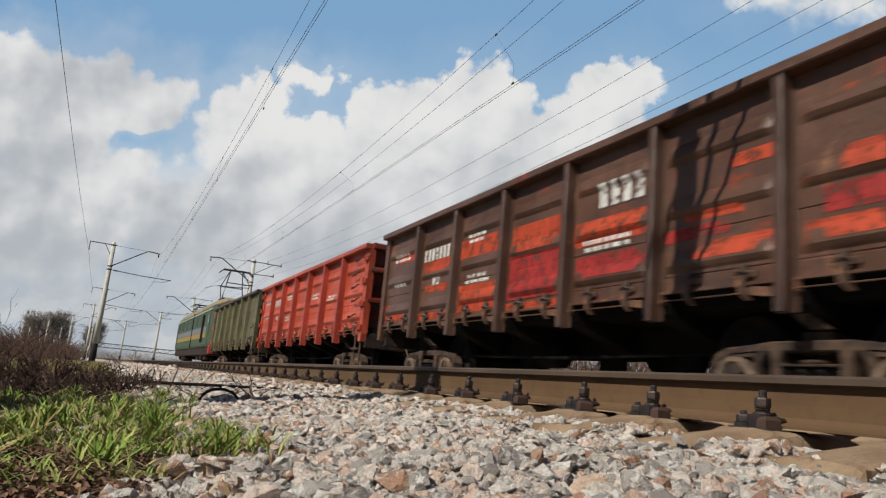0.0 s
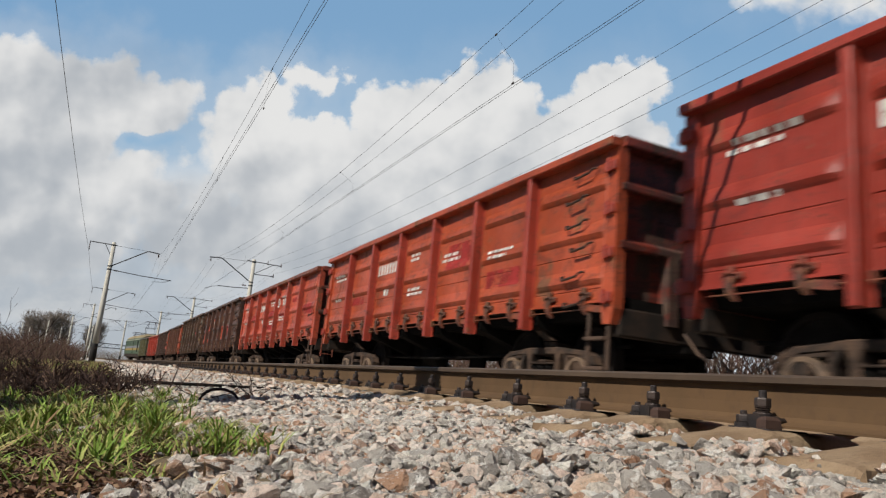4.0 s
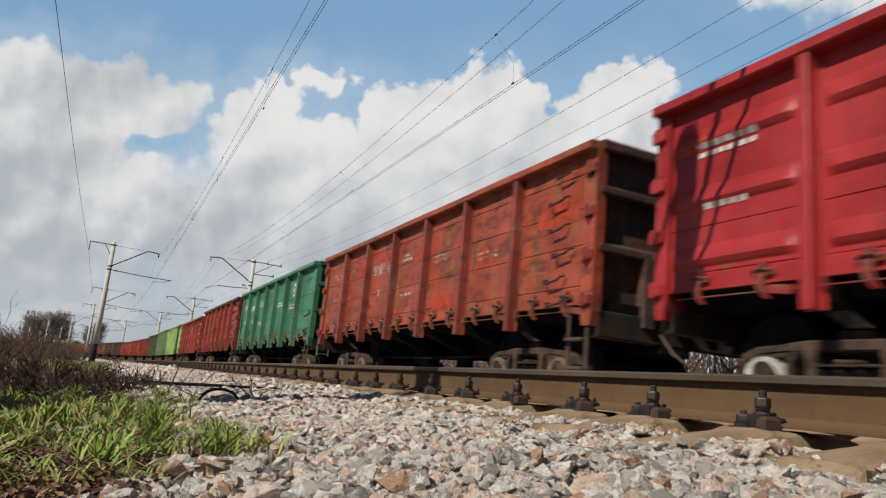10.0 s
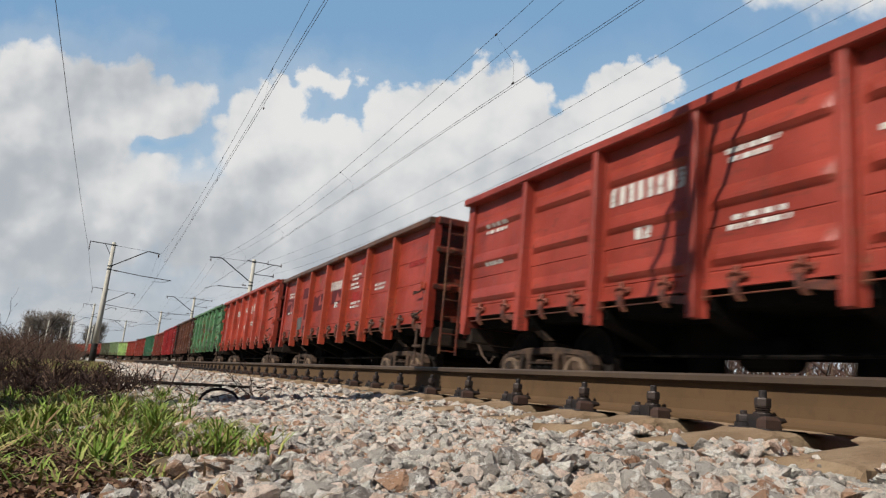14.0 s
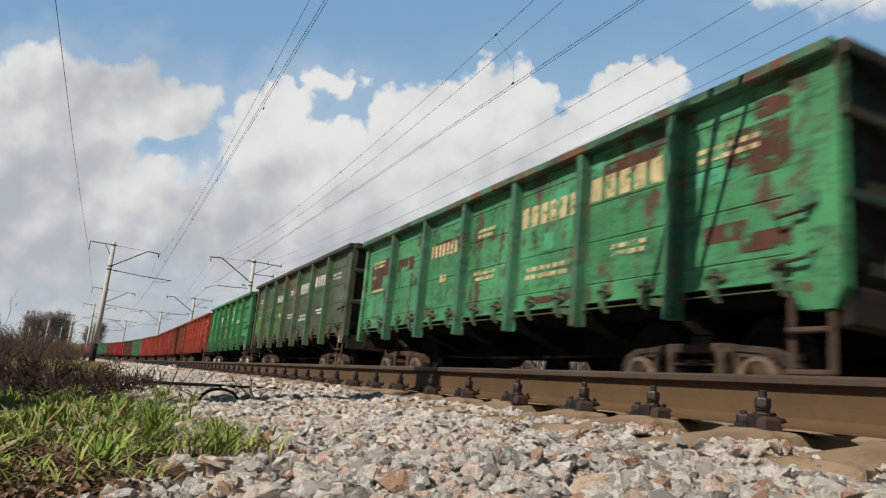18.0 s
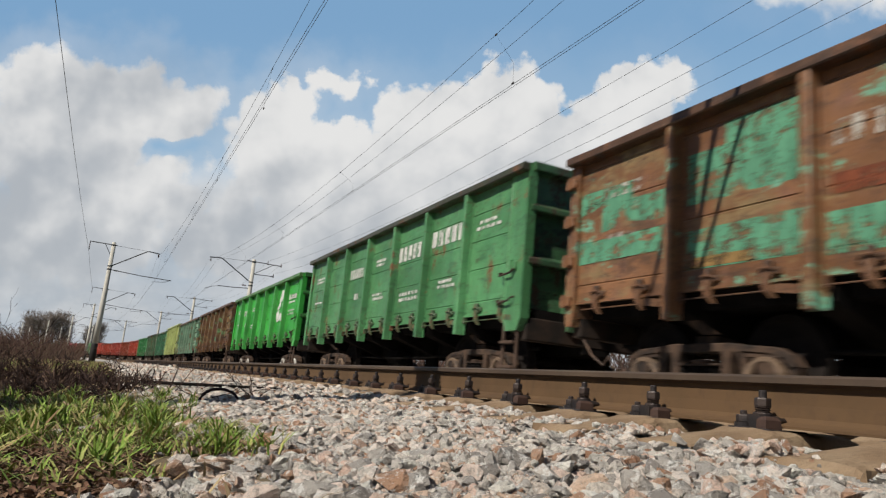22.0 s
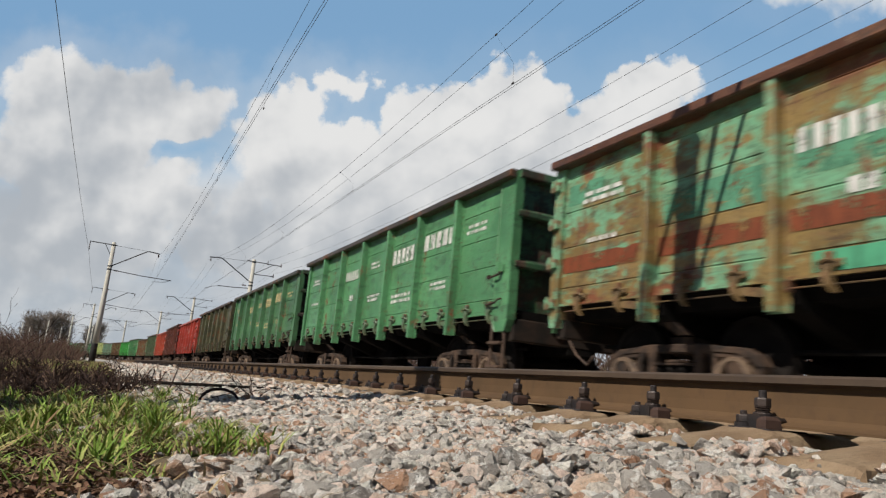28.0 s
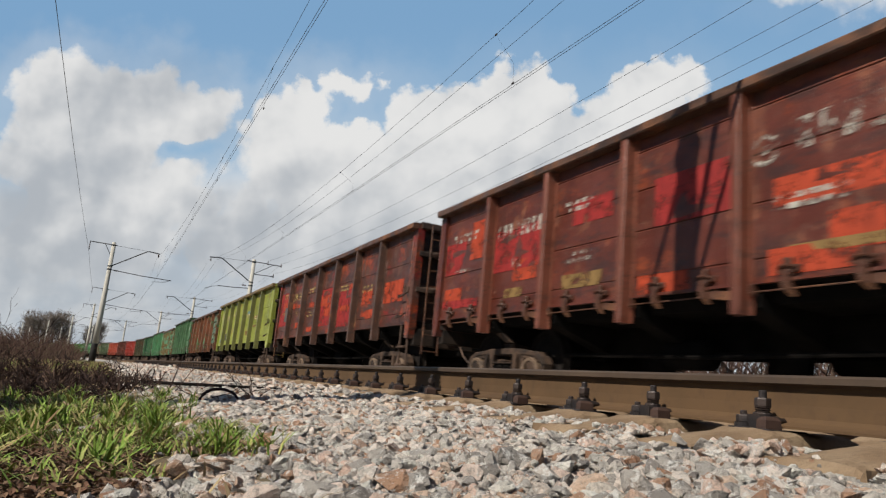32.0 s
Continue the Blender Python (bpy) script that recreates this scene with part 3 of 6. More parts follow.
def block_shape():
    """The rusty shoulder block beside the clamp."""
    return Shape().rings([[(-0.160 + i, -0.080 + i, z), (-0.09 - i, -0.082 + i, z), (-0.085 - i, -0.038 - i, z), (-0.155 + i, -0.034 - i, z)] for i, z in ((0.0, -0.19), (0.002, -0.158), (0.010, -0.148), (0.020, -0.146))])


def sleeper_shape():
    """A concrete sleeper, wide at the foot, with raised rail seats and chipped edges."""
    s, sides = Shape(), []
    rows = [(-1.37, -0.275, 0.125), (-1.33, -0.246, 0.112), (-1.20, -0.226, 0.105), (-1.04, -0.203, 0.105), (-0.98, -0.188, 0.11), (-0.60, -0.188, 0.11), (-0.5, -0.215, 0.11), (0, -0.235, 0.105),
            (0.5, -0.215, 0.11), (0.60, -0.188, 0.11), (0.98, -0.188, 0.11), (1.02, -0.196, 0.115), (1.33, -0.198, 0.115), (1.35, -0.215, 0.125)]
    fine = []
    for (xa, za, wa), (xb, zb, wb) in zip(rows, rows[1:]):
        m = max(1, int((xb - xa) / 0.035))
        fine += [(xa + (xb - xa) * k / m, za + (zb - za) * k / m, wa + (wb - wa) * k / m) for k in range(m)]
    fine.append(rows[-1])
    for x, z, w in fine:
        c = 0.010 + 0.016 * max(0.0, noise.noise((x * 9, 1.0, 0.0)) + 0.1)  # chipped arrises
        e = 0.010 + 0.016 * max(0.0, noise.noise((x * 11, 7.0, 0.0)) + 0.1)
        h = z + 0.006 * noise.noise((x * 6, 3.0, 2.0))
        sides.append([(x, -w - 0.035, -0.41), (x, -w - 0.02, -0.25), (x, -w, z - c), (x, -w + 1.3 * c, h - 0.002), (x, -0.03, h + 0.003), (x, 0.04, h), (x, w - 1.2 * e, h - 0.001), (x, w, z - e), (x, w + 0.02, -0.25), (x, w + 0.035, -0.41)])
    s.rings(sides)
    return s


SLEEPER, CLAMP, BOLT, BLOCK = sleeper_shape().mesh("sleeper", M_SLEEPER), clamp_shape().mesh("rail_fastener", M_FAST), bolt_shape().mesh("bolt", M_FAST), block_shape().mesh("shoulder_block", M_BLOCK)
for x0, name in ((NEAR, "track_near"), (FAR, "track_far")):
    line = tagged(new(name), "rusty rails bolted to concrete sleepers", "railway track", kind="structure")
    for dx in (-0.795, 0.795):
        rail = part("rail", rail_shape(x0 + dx), M_RAIL, line)
        rail.data.materials.append(M_SHINE)
        for poly in rail.data.polygons:
            poly.material_index = 1 if len(poly.vertices) == 4 and poly.center.z > -0.041 else 0
    vs, fs = [], []
    for i in range(-16, 300):
        q = sleeper_y(i) + rng.uniform(-0.008, 0.008)
        at = track(q, x0) @ pose(0, 0, rng.uniform(-0.006, 0.002), 0, 0, rng.uniform(-0.9, 0.9))
        if -4 < i < 96 and x0 == NEAR:
            part("sleeper", SLEEPER, None, line, at=at)
            clip = part("rail_fastener", CLAMP, None, line, at=track(q, x0 - 0.795) @ pose(0, rng.uniform(-0.008, 0.008), 0, 0, 0, rng.uniform(-4, 4)))
            part("bolt", BOLT, None, clip)
            if i < 24:
                part("shoulder_block", BLOCK, None, clip, at=pose(0, 0, 0, 0, 0, rng.uniform(-5, 5)))
        elif i < 110 or i % 2 == 0 or x0 == FAR:
            k = len(vs)
            vs += [tuple(at @ v.co) for v in SLEEPER.vertices]
            fs += [tuple(j + k for j in p.vertices) for p in SLEEPER.polygons]
    rest = joined("sleeper", vs, fs, M_SLEEPER)
    rest.parent = line
    rest["kind"] = "stuff"


# ---- overhead line: masts, arms and wires ----
def rod(a, b, r=0.03, n=8):
    return Shape().tube([a, b], r, n)


def insulator(at, length=0.32, discs=3, m=Matrix()):
    s = Shape()
    prof = [(0.012, 0)]
    for k in range(discs):
        h = -0.04 - k * (length - 0.08) / discs
        prof += [(0.02, h), (0.075, h - 0.02), (0.07, h - 0.045), (0.025, h - 0.05)]
    prof += [(0.015, -length)]
    return s.turned([(r, h) for r, h in prof], Matrix.Translation(at) @ m, 12)


def mast(side, at, reach=0.0):
    """A tapered concrete mast with a hinged arm over its track. side: +1 if the track lies towards +x."""
    thing = new("catenary_mast")
    thing.matrix_basis = at
    part("shaft", Shape().turned([(0.215, 1.0), (0.20, 3.5), (0.15, 9.42), (0.02, 9.45)], Matrix(), 18), M_CONC, thing, smooth=True)
    part("foot", Shape().turned([(0.25, -1.1), (0.235, 0.95), (0.222, 1.03)], Matrix(), 18), M_TAR, thing, "black tarred foot", True)
    q = side
    part("top_arm", Shape().tube([(q * 0.05, 0, 7.42), (q * (2.62 + reach), 0, 9.08), (q * (2.8 + reach), 0, 9.12), (q * (3.66 + reach), 0, 9.05)], 0.045, 8), M_ARM, thing)
    part("tie_rod", rod((q * 0.1, 0, 9.2), (q * (2.75 + reach), 0, 9.12), 0.012, 6), M_ARM, thing)
    far = (4.9 if q > 0 else 2.65) + reach
    part("lower_arm", Shape().tube([(q * 0.1, 0, 7.14 if q > 0 else 6.9), (q * 0.5 * far, 0, 6.98 if q > 0 else 6.8), (q * far, 0, 6.92 if q > 0 else 6.76)], 0.032, 8), M_ARM, thing)
    steady = ((4.7, 6.86), (4.3, 6.72), (3.4, 6.62)) if q > 0 else ((2.6, 6.74), (3.0, 6.66), (3.7, 6.4))
    part("steady_arm", Shape().tube([(q * (x + reach), 0.05, z) for x, z in steady], 0.02, 6), M_ARM, thing)
    part("insulator", insulator((q * (3.55 + reach), 0, 9.02)), M_INSUL, thing)
    part("insulator", insulator((q * 0.75, 0, 7.10), 0.4, 4, Matrix.Rotation(radians(90 * q), 4, "Y")), M_INSUL, thing)
    for z in (7.14, 7.42, 9.2):
        part("clamp", Shape().turned([(0.19, z - 0.05), (0.195, z - 0.045), (0.195, z + 0.045), (0.19, z + 0.05)], Matrix(), 16), M_ARM, thing)
    if side > 0:
        part("bracket", Shape().tube([(0.3, 0, 9.2), (-1.8, 0, 9.24)], 0.04, 6), M_ARM, thing)
        part("brace", rod((-0.15, 0, 8.38), (-0.65, 0, 9.2), 0.025), M_ARM, thing)
        part("insulator", insulator((-1.77, 0, 9.2), 0.75, 4), M_INSUL, thing)
    else:
        part("bracket", Shape().tube([(-0.6, 0, 9.27), (2.4, 0, 9.2)], 0.035, 6), M_ARM, thing)
        part("bracket", Shape().tube([(-0.1, 0, 8.16), (1.85, 0, 8.2)], 0.035, 6), M_ARM, thing)
        part("brace", rod((0.15, 0, 8.2), (1.7, 0, 9.2), 0.025), M_ARM, thing)
        for x, z in ((1.2, 9.24), (2.37, 9.2), (1.8, 8.2)):
            part("insulator", insulator((x, 0, z), -0.25, 2), M_INSUL, thing)
    tagged(thing, "tapered concrete mast with black foot and steel arms", "catenary mast", "masts along the line")
    return thing


LEFT_S, RIGHT_S = [3.69, 63, 104.4, 139, 184.5, 230, 275, 320, 365], [-2.0, 60, 101, 136.5, 181, 226, 271, 316]
mast(1, track(3.58, -1.1), 0.35)
m1 = mast(1, track(LEFT_S[1], -0.72))
for s in LEFT_S[2:]:
    copy_thing(m1, track(s, -0.72))
m2 = mast(-1, track(RIGHT_S[0], 10.3))
for s in RIGHT_S[1:]:
    copy_thing(m2, track(s, 10.3))


def wire(name, supports, x, z, sag, r, label, zig=0.0):
    """A line hung from support to support with sag."""
    pts = []
    for i, (a, b) in enumerate(zip(supports, supports[1:])):
        n = 14 if a < 70 else 6
        for k in range(n):
            u = k / n
            off = zig * (1 - 2 * u) * (1 if i % 2 else -1)
            p = track(a + (b - a) * u, x + off).translation
            pts.append((p.x, p.y, z - 4 * sag * u * (1 - u)))
    s = Shape().tube(pts, r, 5)
    return tagged(part(name, s, M_WIRE), label, "wire", "wires of the overhead line")


L0, R0 = [-55] + LEFT_S, [-60] + RIGHT_S
wire("contact_wire", L0, 2.66, 6.68, 0.02, 0.0052, "grooved copper contact wire over the near track", -0.16)
wire("contact_wire", L0, 2.72, 6.70, 0.02, 0.0052, "grooved copper contact wire over the near track", -0.16)
wire("messenger_wire", L0, 2.76, 8.68, 1.15, 0.0052, "sagging messenger wire above the near track")
wire("contact_wire", R0, 7.10, 6.66, 0.02, 0.0052, "grooved copper contact wire over the far track", 0.06)
wire("contact_wire", R0, 7.17, 6.66, 0.02, 0.0052, "grooved copper contact wire over the far track", 0.06)
wire("messenger_wire", R0, 6.61, 8.84, 1.62, 0.0052, "sagging messenger wire above the far track")
wire("messenger_wire", R0, 7.20, 8.89, 1.55, 0.0052, "sagging messenger wire above the far track")
wire("feeder_wire", L0, -2.48, 8.45, 0.35, 0.009, "bare feeder wire hung from the masts' brackets")
for x, z, sag in ((11.50, 9.48, 0.95), (12.67, 9.44, 0.95), (12.1, 8.44, 0.95)):
    wire("feeder_wire", R0, x, z, sag, 0.0055, "thin bare feeder wire on the far masts")


def dropper(x, y, z0, z1, x2=None):
    x2 = x if x2 is None else x2
    s = Shape().tube([(x, y, z0), (x2 + 0.02, y + 0.06, (z0 + z1) / 2), (x2, y, z1)], 0.0028, 4)
    for q, z in ((x, z0), (x2, z1)):
        s.cbox((q - 0.014, y - 0.04, z - 0.02), (q + 0.014, y + 0.04, z + 0.02), 0.005)
    tagged(part("dropper", s, M_WIRE), "thin wire dropper clamped between messenger and contact wire", "dropper", "droppers of the overhead line")


def hang(z, sag, a, b, y):
    u = (y - a) / (b - a)
    return z - 4 * sag * u * (1 - u)


for y in (10.0, 17.7, 26.0, 34, 42, 50, 57):
    dropper(2.76, y, hang(8.68, 1.15, 3.69, 63, y), 6.69, 2.69)
for y in (4.0, 12.4, 23.5, 34.5, 45, 54):
    dropper(6.61, y, hang(8.84, 1.62, -2, 60, y), 6.67, 7.13)


# ---- the train: gondola wagons behind an electric locomotive ----
POST_Y = [0.07, 2.0, 3.75, 5.5, 7.25, 9.0, 10.75, 12.68]  # posts, from the wagon's front
SIDE = 1.455  # half the width over the side sheets
SILL = 1.19   # the lower edge of the side sheets


RIDGES = {"pressed": (0.36, 1.05, 1.76), "twin": (1.10, 1.84)}  # heights of the ridges over the sill
WELDS = {"pressed": (0.17, 0.70), "twin": (0.26, 0.86)}


def pressed(kind, u, z, top):
    """How far a pressed side sheet stands out: ridges, steep below and sloping above, that run out before the posts."""
    k = (top - SILL) / 2.3
    edge = min(1.0, max(0.0, (0.5 - abs(u - 0.5) - 0.045) / 0.11))
    h = 0.0
    for zr in RIDGES[kind]:
        d = (z - SILL - zr * k) / 0.125
        if abs(d) < 1:
            h = max(h, ((d + 1) / 0.6) ** 0.8 if d < -0.4 else 1 - ((d + 0.4) / 1.4) ** 1.4)
    weld = max(0.0, 1 - min(abs(z - SILL - w * k) for w in WELDS[kind]) / 0.012)
    return 0.058 * min(h, 1.0) * edge * edge * (3 - 2 * edge) - 0.012 * weld + 0.006 * math.sin(u * 5.2 + z * 3.1)


SEAMS = (0.22, 0.80, 1.32, 1.83)


def boarded(u, z, top):
    """A flat sheet welded of strips, with narrow sunk seams and slight buckles."""
    d = min(abs(z - SILL - s) for s in SEAMS)
    return -0.016 * max(0.0, 1 - d / 0.014) + 0.007 * math.sin(u * 6.3 + z * 5) * min(1, d / 0.1)


def sheet_x(kind, u, z, top):
    return boarded(u, z, top) if kind == "boarded" else pressed(kind, u, z, top)


def levels(kind, top):
    if kind != "boarded":
        k = (top - SILL) / 2.3
        zs = {SILL, top, SILL + 0.5 * (top - SILL), top - 0.2}
        for zr in RIDGES[kind]:
            zs |= {SILL + zr * k + 0.125 * d for d in (-1.05, -0.98, -0.78, -0.56, -0.40, -0.1, 0.3, 0.7, 1.0)}
        for w in WELDS[kind]:
            zs |= {SILL + w * k + d for d in (-0.012, 0, 0.012)}
        return sorted(zs)
    zs = {SILL, top}
    for s in SEAMS:
        zs |= {SILL + s - 0.1, SILL + s - 0.014, SILL + s, SILL + s + 0.014, SILL + s + 0.1}
    return sorted(z for z in zs if z <= top)


def panel_shape(kind, bay, top):
    y0, y1 = -POST_Y[bay], -POST_Y[bay + 1]
    us = [0, 0.02, 0.05, 0.085, 0.12, 0.15, 0.3, 0.5, 0.7, 0.85, 0.88, 0.915, 0.95, 0.98, 1] if kind != "boarded" else [0, 0.25, 0.5, 0.75, 1]
    s = Shape().grid(lambda u, z: (-SIDE - sheet_x(kind, u, z, top), y0 + (y1 - y0) * u, z), us, levels(kind, top))
    return s.box((-SIDE + 0.012, y1, SILL), (-SIDE + 0.03, y0, top)).box((-SIDE - 0.03, y1, SILL - 0.035), (-SIDE + 0.02, y0, SILL - 0.004))


def post_shape(y, top, wide=0.075, low=0.85):
    """A hat-section post with flanges."""
    s = Shape()
    w = wide
    prof = [(-SIDE + 0.01, -w - 0.035), (-SIDE - 0.012, -w - 0.035), (-SIDE - 0.014, -w), (-SIDE - 0.15, -w * 0.75), (-SIDE - 0.16, -w * 0.55),
            (-SIDE - 0.16, w * 0.55), (-SIDE - 0.15, w * 0.75), (-SIDE - 0.014, w), (-SIDE - 0.012, w + 0.035), (-SIDE + 0.01, w + 0.035)]
    s.rings([[(x, -y + d, z) for x, d in prof] for z in (low, low + 0.25, top)])
    return s


def corner_shape(y, top, wide):
    """A flat end post that covers the corner, with its lower tip cut away."""
    s = Shape()
    y0, y1 = -y - wide, -y + wide
    s.rings([[(-SIDE - 0.06, y0, z), (-SIDE - 0.045, y0 + 0.015, z), (-SIDE - 0.045, y1 - 0.015, z), (-SIDE - 0.06, y1, z), (-SIDE + 0.10, y1, z), (-SIDE + 0.10, y0, z)] for z in (1.05, top)])
    s.rings([[(-SIDE - 0.058, a, z), (-SIDE - 0.045, a + 0.01, z), (-SIDE - 0.045, b - 0.01, z), (-SIDE - 0.058, b, z), (-SIDE + 0.09, b, z), (-SIDE + 0.09, a, z)] for a, b, z in ((y0 + wide * 0.35, y1 - wide * 0.35, 0.86), (y0 + 0.002, y1 - 0.002, 1.05))])
    return s


def rim_shape(top):
    s = Shape()
    prof = [(-SIDE + 0.06, top - 0.15), (-SIDE - 0.165, top - 0.15), (-SIDE - 0.18, top - 0.135), (-SIDE - 0.18, top - 0.045), (-SIDE - 0.16, top - 0.025), (-SIDE + 0.06, top - 0.025)]
    ys = [0.0 - LONG * i / 24 for i in range(25)]
    return s.rings([[(x - 0.006 * math.sin(y * 1.7) * (x < -SIDE), y, z + 0.006 * noise.noise((0, y * 0.8, top))) for x, z in prof] for y in ys])


def end_shape(top):
    """An end wall at the rear: a sheet set back between the corners, under a folded top beam."""
    y = -LONG
    prof = [(0.13, 0.98), (0.13, top - 0.17), (0.10, top - 0.15), (-0.06, top - 0.145), (-0.075, top - 0.13), (-0.075, top - 0.02), (-0.06, top), (0.19, top), (0.19, 0.98)]
    s = Shape().rings([[(x, y + d, z) for d, z in prof] for x in (-SIDE + 0.01, SIDE - 0.01)])
    for z in (1.55, 2.35):  # weld seams
        s.cbox((-SIDE + 0.03, y + 0.12, z - 0.01), (SIDE - 0.03, y + 0.14, z + 0.01), 0.004)
    return s


def end_belt_shape(z):
    """A level belt across an end wall, its upper face sloping."""
    y = -LONG
    return Shape().prism([(0.15, z - 0.09), (-0.02, z - 0.085), (-0.035, z - 0.07), (-0.035, z + 0.0), (-0.02, z + 0.02), (0.15, z + 0.10)], -SIDE + 0.015, SIDE - 0.015,
                         Matrix.Translation((0, y, 0)) @ Matrix(((0, 1, 0, 0), (1, 0, 0, 0), (0, 0, 1, 0), (0, 0, 0, 1))))


def end_post_shape(x, top):
    """A stout short post below the lowest belt."""
    y = -LONG
    return Shape().rings([[(x - 0.10, y + 0.14, z), (x - 0.085, y - 0.045, z), (x + 0.085, y - 0.045, z), (x + 0.10, y + 0.14, z)] for z in (0.93, 1.3, SILL + 0.31 * (top - SILL))])


def end_ladder_shape(top):
    s = Shape()
    for x in (-1.22, -0.86):
        s.cbox((x - 0.018, -LONG - 0.13, 0.55), (x + 0.018, -LONG - 0.09, top - 0.05), 0.006)
    for k in range(8):
        z = 0.62 + k * 0.34
        s.cbox((-1.22, -LONG - 0.125, z - 0.012), (-0.86, -LONG - 0.095, z + 0.012), 0.005)
    return s


def latch_shape():
    """A floor hatch's lock: a bent hook on a bracket below the side sheet."""
    s = Shape()
    s.cbox((-0.05, -0.13, 0.06), (0.05, 0.13, 0.13), 0.012)
    s.cbox((-0.075, -0.045, 0.02), (-0.01, 0.045, 0.2), 0.012)
    s.rings([[(x - 0.025, y - w, z), (x + 0.025, y - w, z), (x + 0.025, y + w, z), (x - 0.025, y + w, z)] for x, y, z, w in ((-0.04, 0.02, 0.08, 0.05), (-0.055, 0.01, -0.02, 0.045), (-0.05, -0.01, -0.10, 0.04), (-0.02, -0.05, -0.17, 0.022))])
    s.tube([(-0.05, -0.09, 0.1), (-0.09, -0.05, 0.12), (-0.09, 0.05, 0.12), (-0.05, 0.09, 0.1)], 0.014, 6)
    return s


def stay_shape():
    """The triangular plate of a hatch's stop beside its lock."""
    s = Shape()
    s.rings([[(x, 0.02, 0.03), (x, -0.05, 0.045), (x, -0.27, 0.02), (x, -0.29, -0.065), (x, -0.24, -0.07), (x, 0.0, -0.035)] for x in (-0.035, -0.01)])
    return s.cbox((-0.02, -0.28, -0.01), (0.06, -0.02, 0.02), 0.008)


def shaft_shape():
    """The long turning shaft below the sill, in brackets."""
    s = Shape().tube([(-SIDE - 0.035, -0.35, SILL - 0.115), (-SIDE - 0.035, -LONG + 0.35, SILL - 0.115)], 0.009, 6)
    for y in POST_Y[1:-1]:
        s.cbox((-SIDE - 0.06, -y - 0.13, SILL - 0.15), (-SIDE + 0.02, -y - 0.10, SILL - 0.03), 0.006)
    return s


def grab_shape():
    return Shape().tube([(-SIDE - 0.03, 0.22, 0.02), (-SIDE - 0.10, 0.20, 0.0), (-SIDE - 0.12, 0.16, -0.05), (-SIDE - 0.12, -0.16, -0.02), (-SIDE - 0.10, -0.20, 0.03), (-SIDE - 0.03, -0.22, 0.05)], 0.018, 6)


def ladder_shape():
    s = Shape()
    for y in (-0.20, 0.20):
        s.cbox((-0.02, y - 0.03, 0.28), (0.02, y + 0.03, 1.15), 0.01)
    for z in (0.30, 0.68):
        s.cbox((-0.09, -0.2, z - 0.022), (0.03, 0.2, z + 0.022), 0.008)
    return s


def hinge_shape():
    s = Shape()
    s.cbox((-0.04, -0.10, -0.07), (0.05, 0.10, 0.07), 0.015)
    s.tube([(-0.045, 0, -0.09), (-0.045, 0, 0.09)], 0.028, 8)
    return s


def band(s, pts, x0, x1, half):
    """A cast member: a rounded bar of the given half depth along points of (y, z), half depth."""
    out = []
    for i, p in enumerate(pts):
        a, b = Vector(pts[max(0, i - 1)][:2]), Vector(pts[min(len(pts) - 1, i + 1)][:2])
        d = (b - a).normalized()
        h = p[2] if len(p) > 2 else half
        n, c = Vector((-d.y, d.x)) * h, Vector(p[:2])
        lo, hi, m, k = c - n, c + n, c - n * 0.7, c + n * 0.7
        out.append([(x0 + 0.02, *lo), (x0, *m), (x0, *k), (x0 + 0.02, *hi), (x1 - 0.02, *hi), (x1, *k), (x1, *m), (x1 - 0.02, *lo)])
    s.rings(out)


def side_frame_shape():
    """A cast bogie side frame: a top chord on two arched axle ends, columns and a spring window between them."""
    s = Shape()
    x0, x1 = -0.10, 0.09
    band(s, [(-1.27, 0.40, 0.05), (-1.20, 0.52, 0.06), (-1.05, 0.595, 0.06), (-0.70, 0.625, 0.06), (-0.45, 0.655, 0.065), (0.45, 0.655, 0.065), (0.70, 0.625, 0.06), (1.05, 0.595, 0.06), (1.20, 0.52, 0.06), (1.27, 0.40, 0.05)], x0, x1, 0.06)
    for d in (-1, 1):
        band(s, [(d * 0.69, 0.33, 0.05), (d * 0.60, 0.22, 0.055), (d * 0.40, 0.16, 0.05)], x0 - 0.02, x1, 0.045)
        band(s, [(d * 0.40, 0.63, 0.085), (d * 0.40, 0.48, 0.06), (d * 0.39, 0.34, 0.065), (d * 0.40, 0.17, 0.08)], x0 - 0.012, x1, 0.06)
        band(s, [(d * 1.27, 0.42, 0.04), (d * 1.25, 0.30, 0.045)], x0, x1, 0.04)
        band(s, [(d * 0.66, 0.30, 0.05), (d * 0.64, 0.45, 0.045), (d * 0.60, 0.60, 0.07)], x0, x1, 0.05)
        band(s, [(d * 0.62, 0.575, 0.05), (d * 0.95, 0.555, 0.04), (d * 1.15, 0.49, 0.05)], x0, x1, 0.05)
        s.turned([(0.12, -0.13), (0.135, -0.11), (0.135, 0.05), (0.11, 0.075), (0.055, 0.08)], Matrix.Translation((x0 + 0.05, d * 0.965, 0.40)) @ Matrix.Rotation(radians(-90), 4, "Y"), 16)
        s.cbox((x0 - 0.01, d * 1.0 - 0.11, 0.50), (x1, d * 1.0 + 0.11, 0.545), 0.012)
    band(s, [(-0.40, 0.165), (0.40, 0.165)], x0, x1, 0.05)
    s.cbox((x0 - 0.02, -0.33, 0.425), (x1, 0.33, 0.455), 0.01)
    s.cbox((x0 - 0.03, -0.12, 0.455), (x1 - 0.02, 0.12, 0.50), 0.015)
    s.v = [(x, y * 0.93, 0.16 + (z - 0.16) * 0.85) for x, y, z in s.v]
    return s


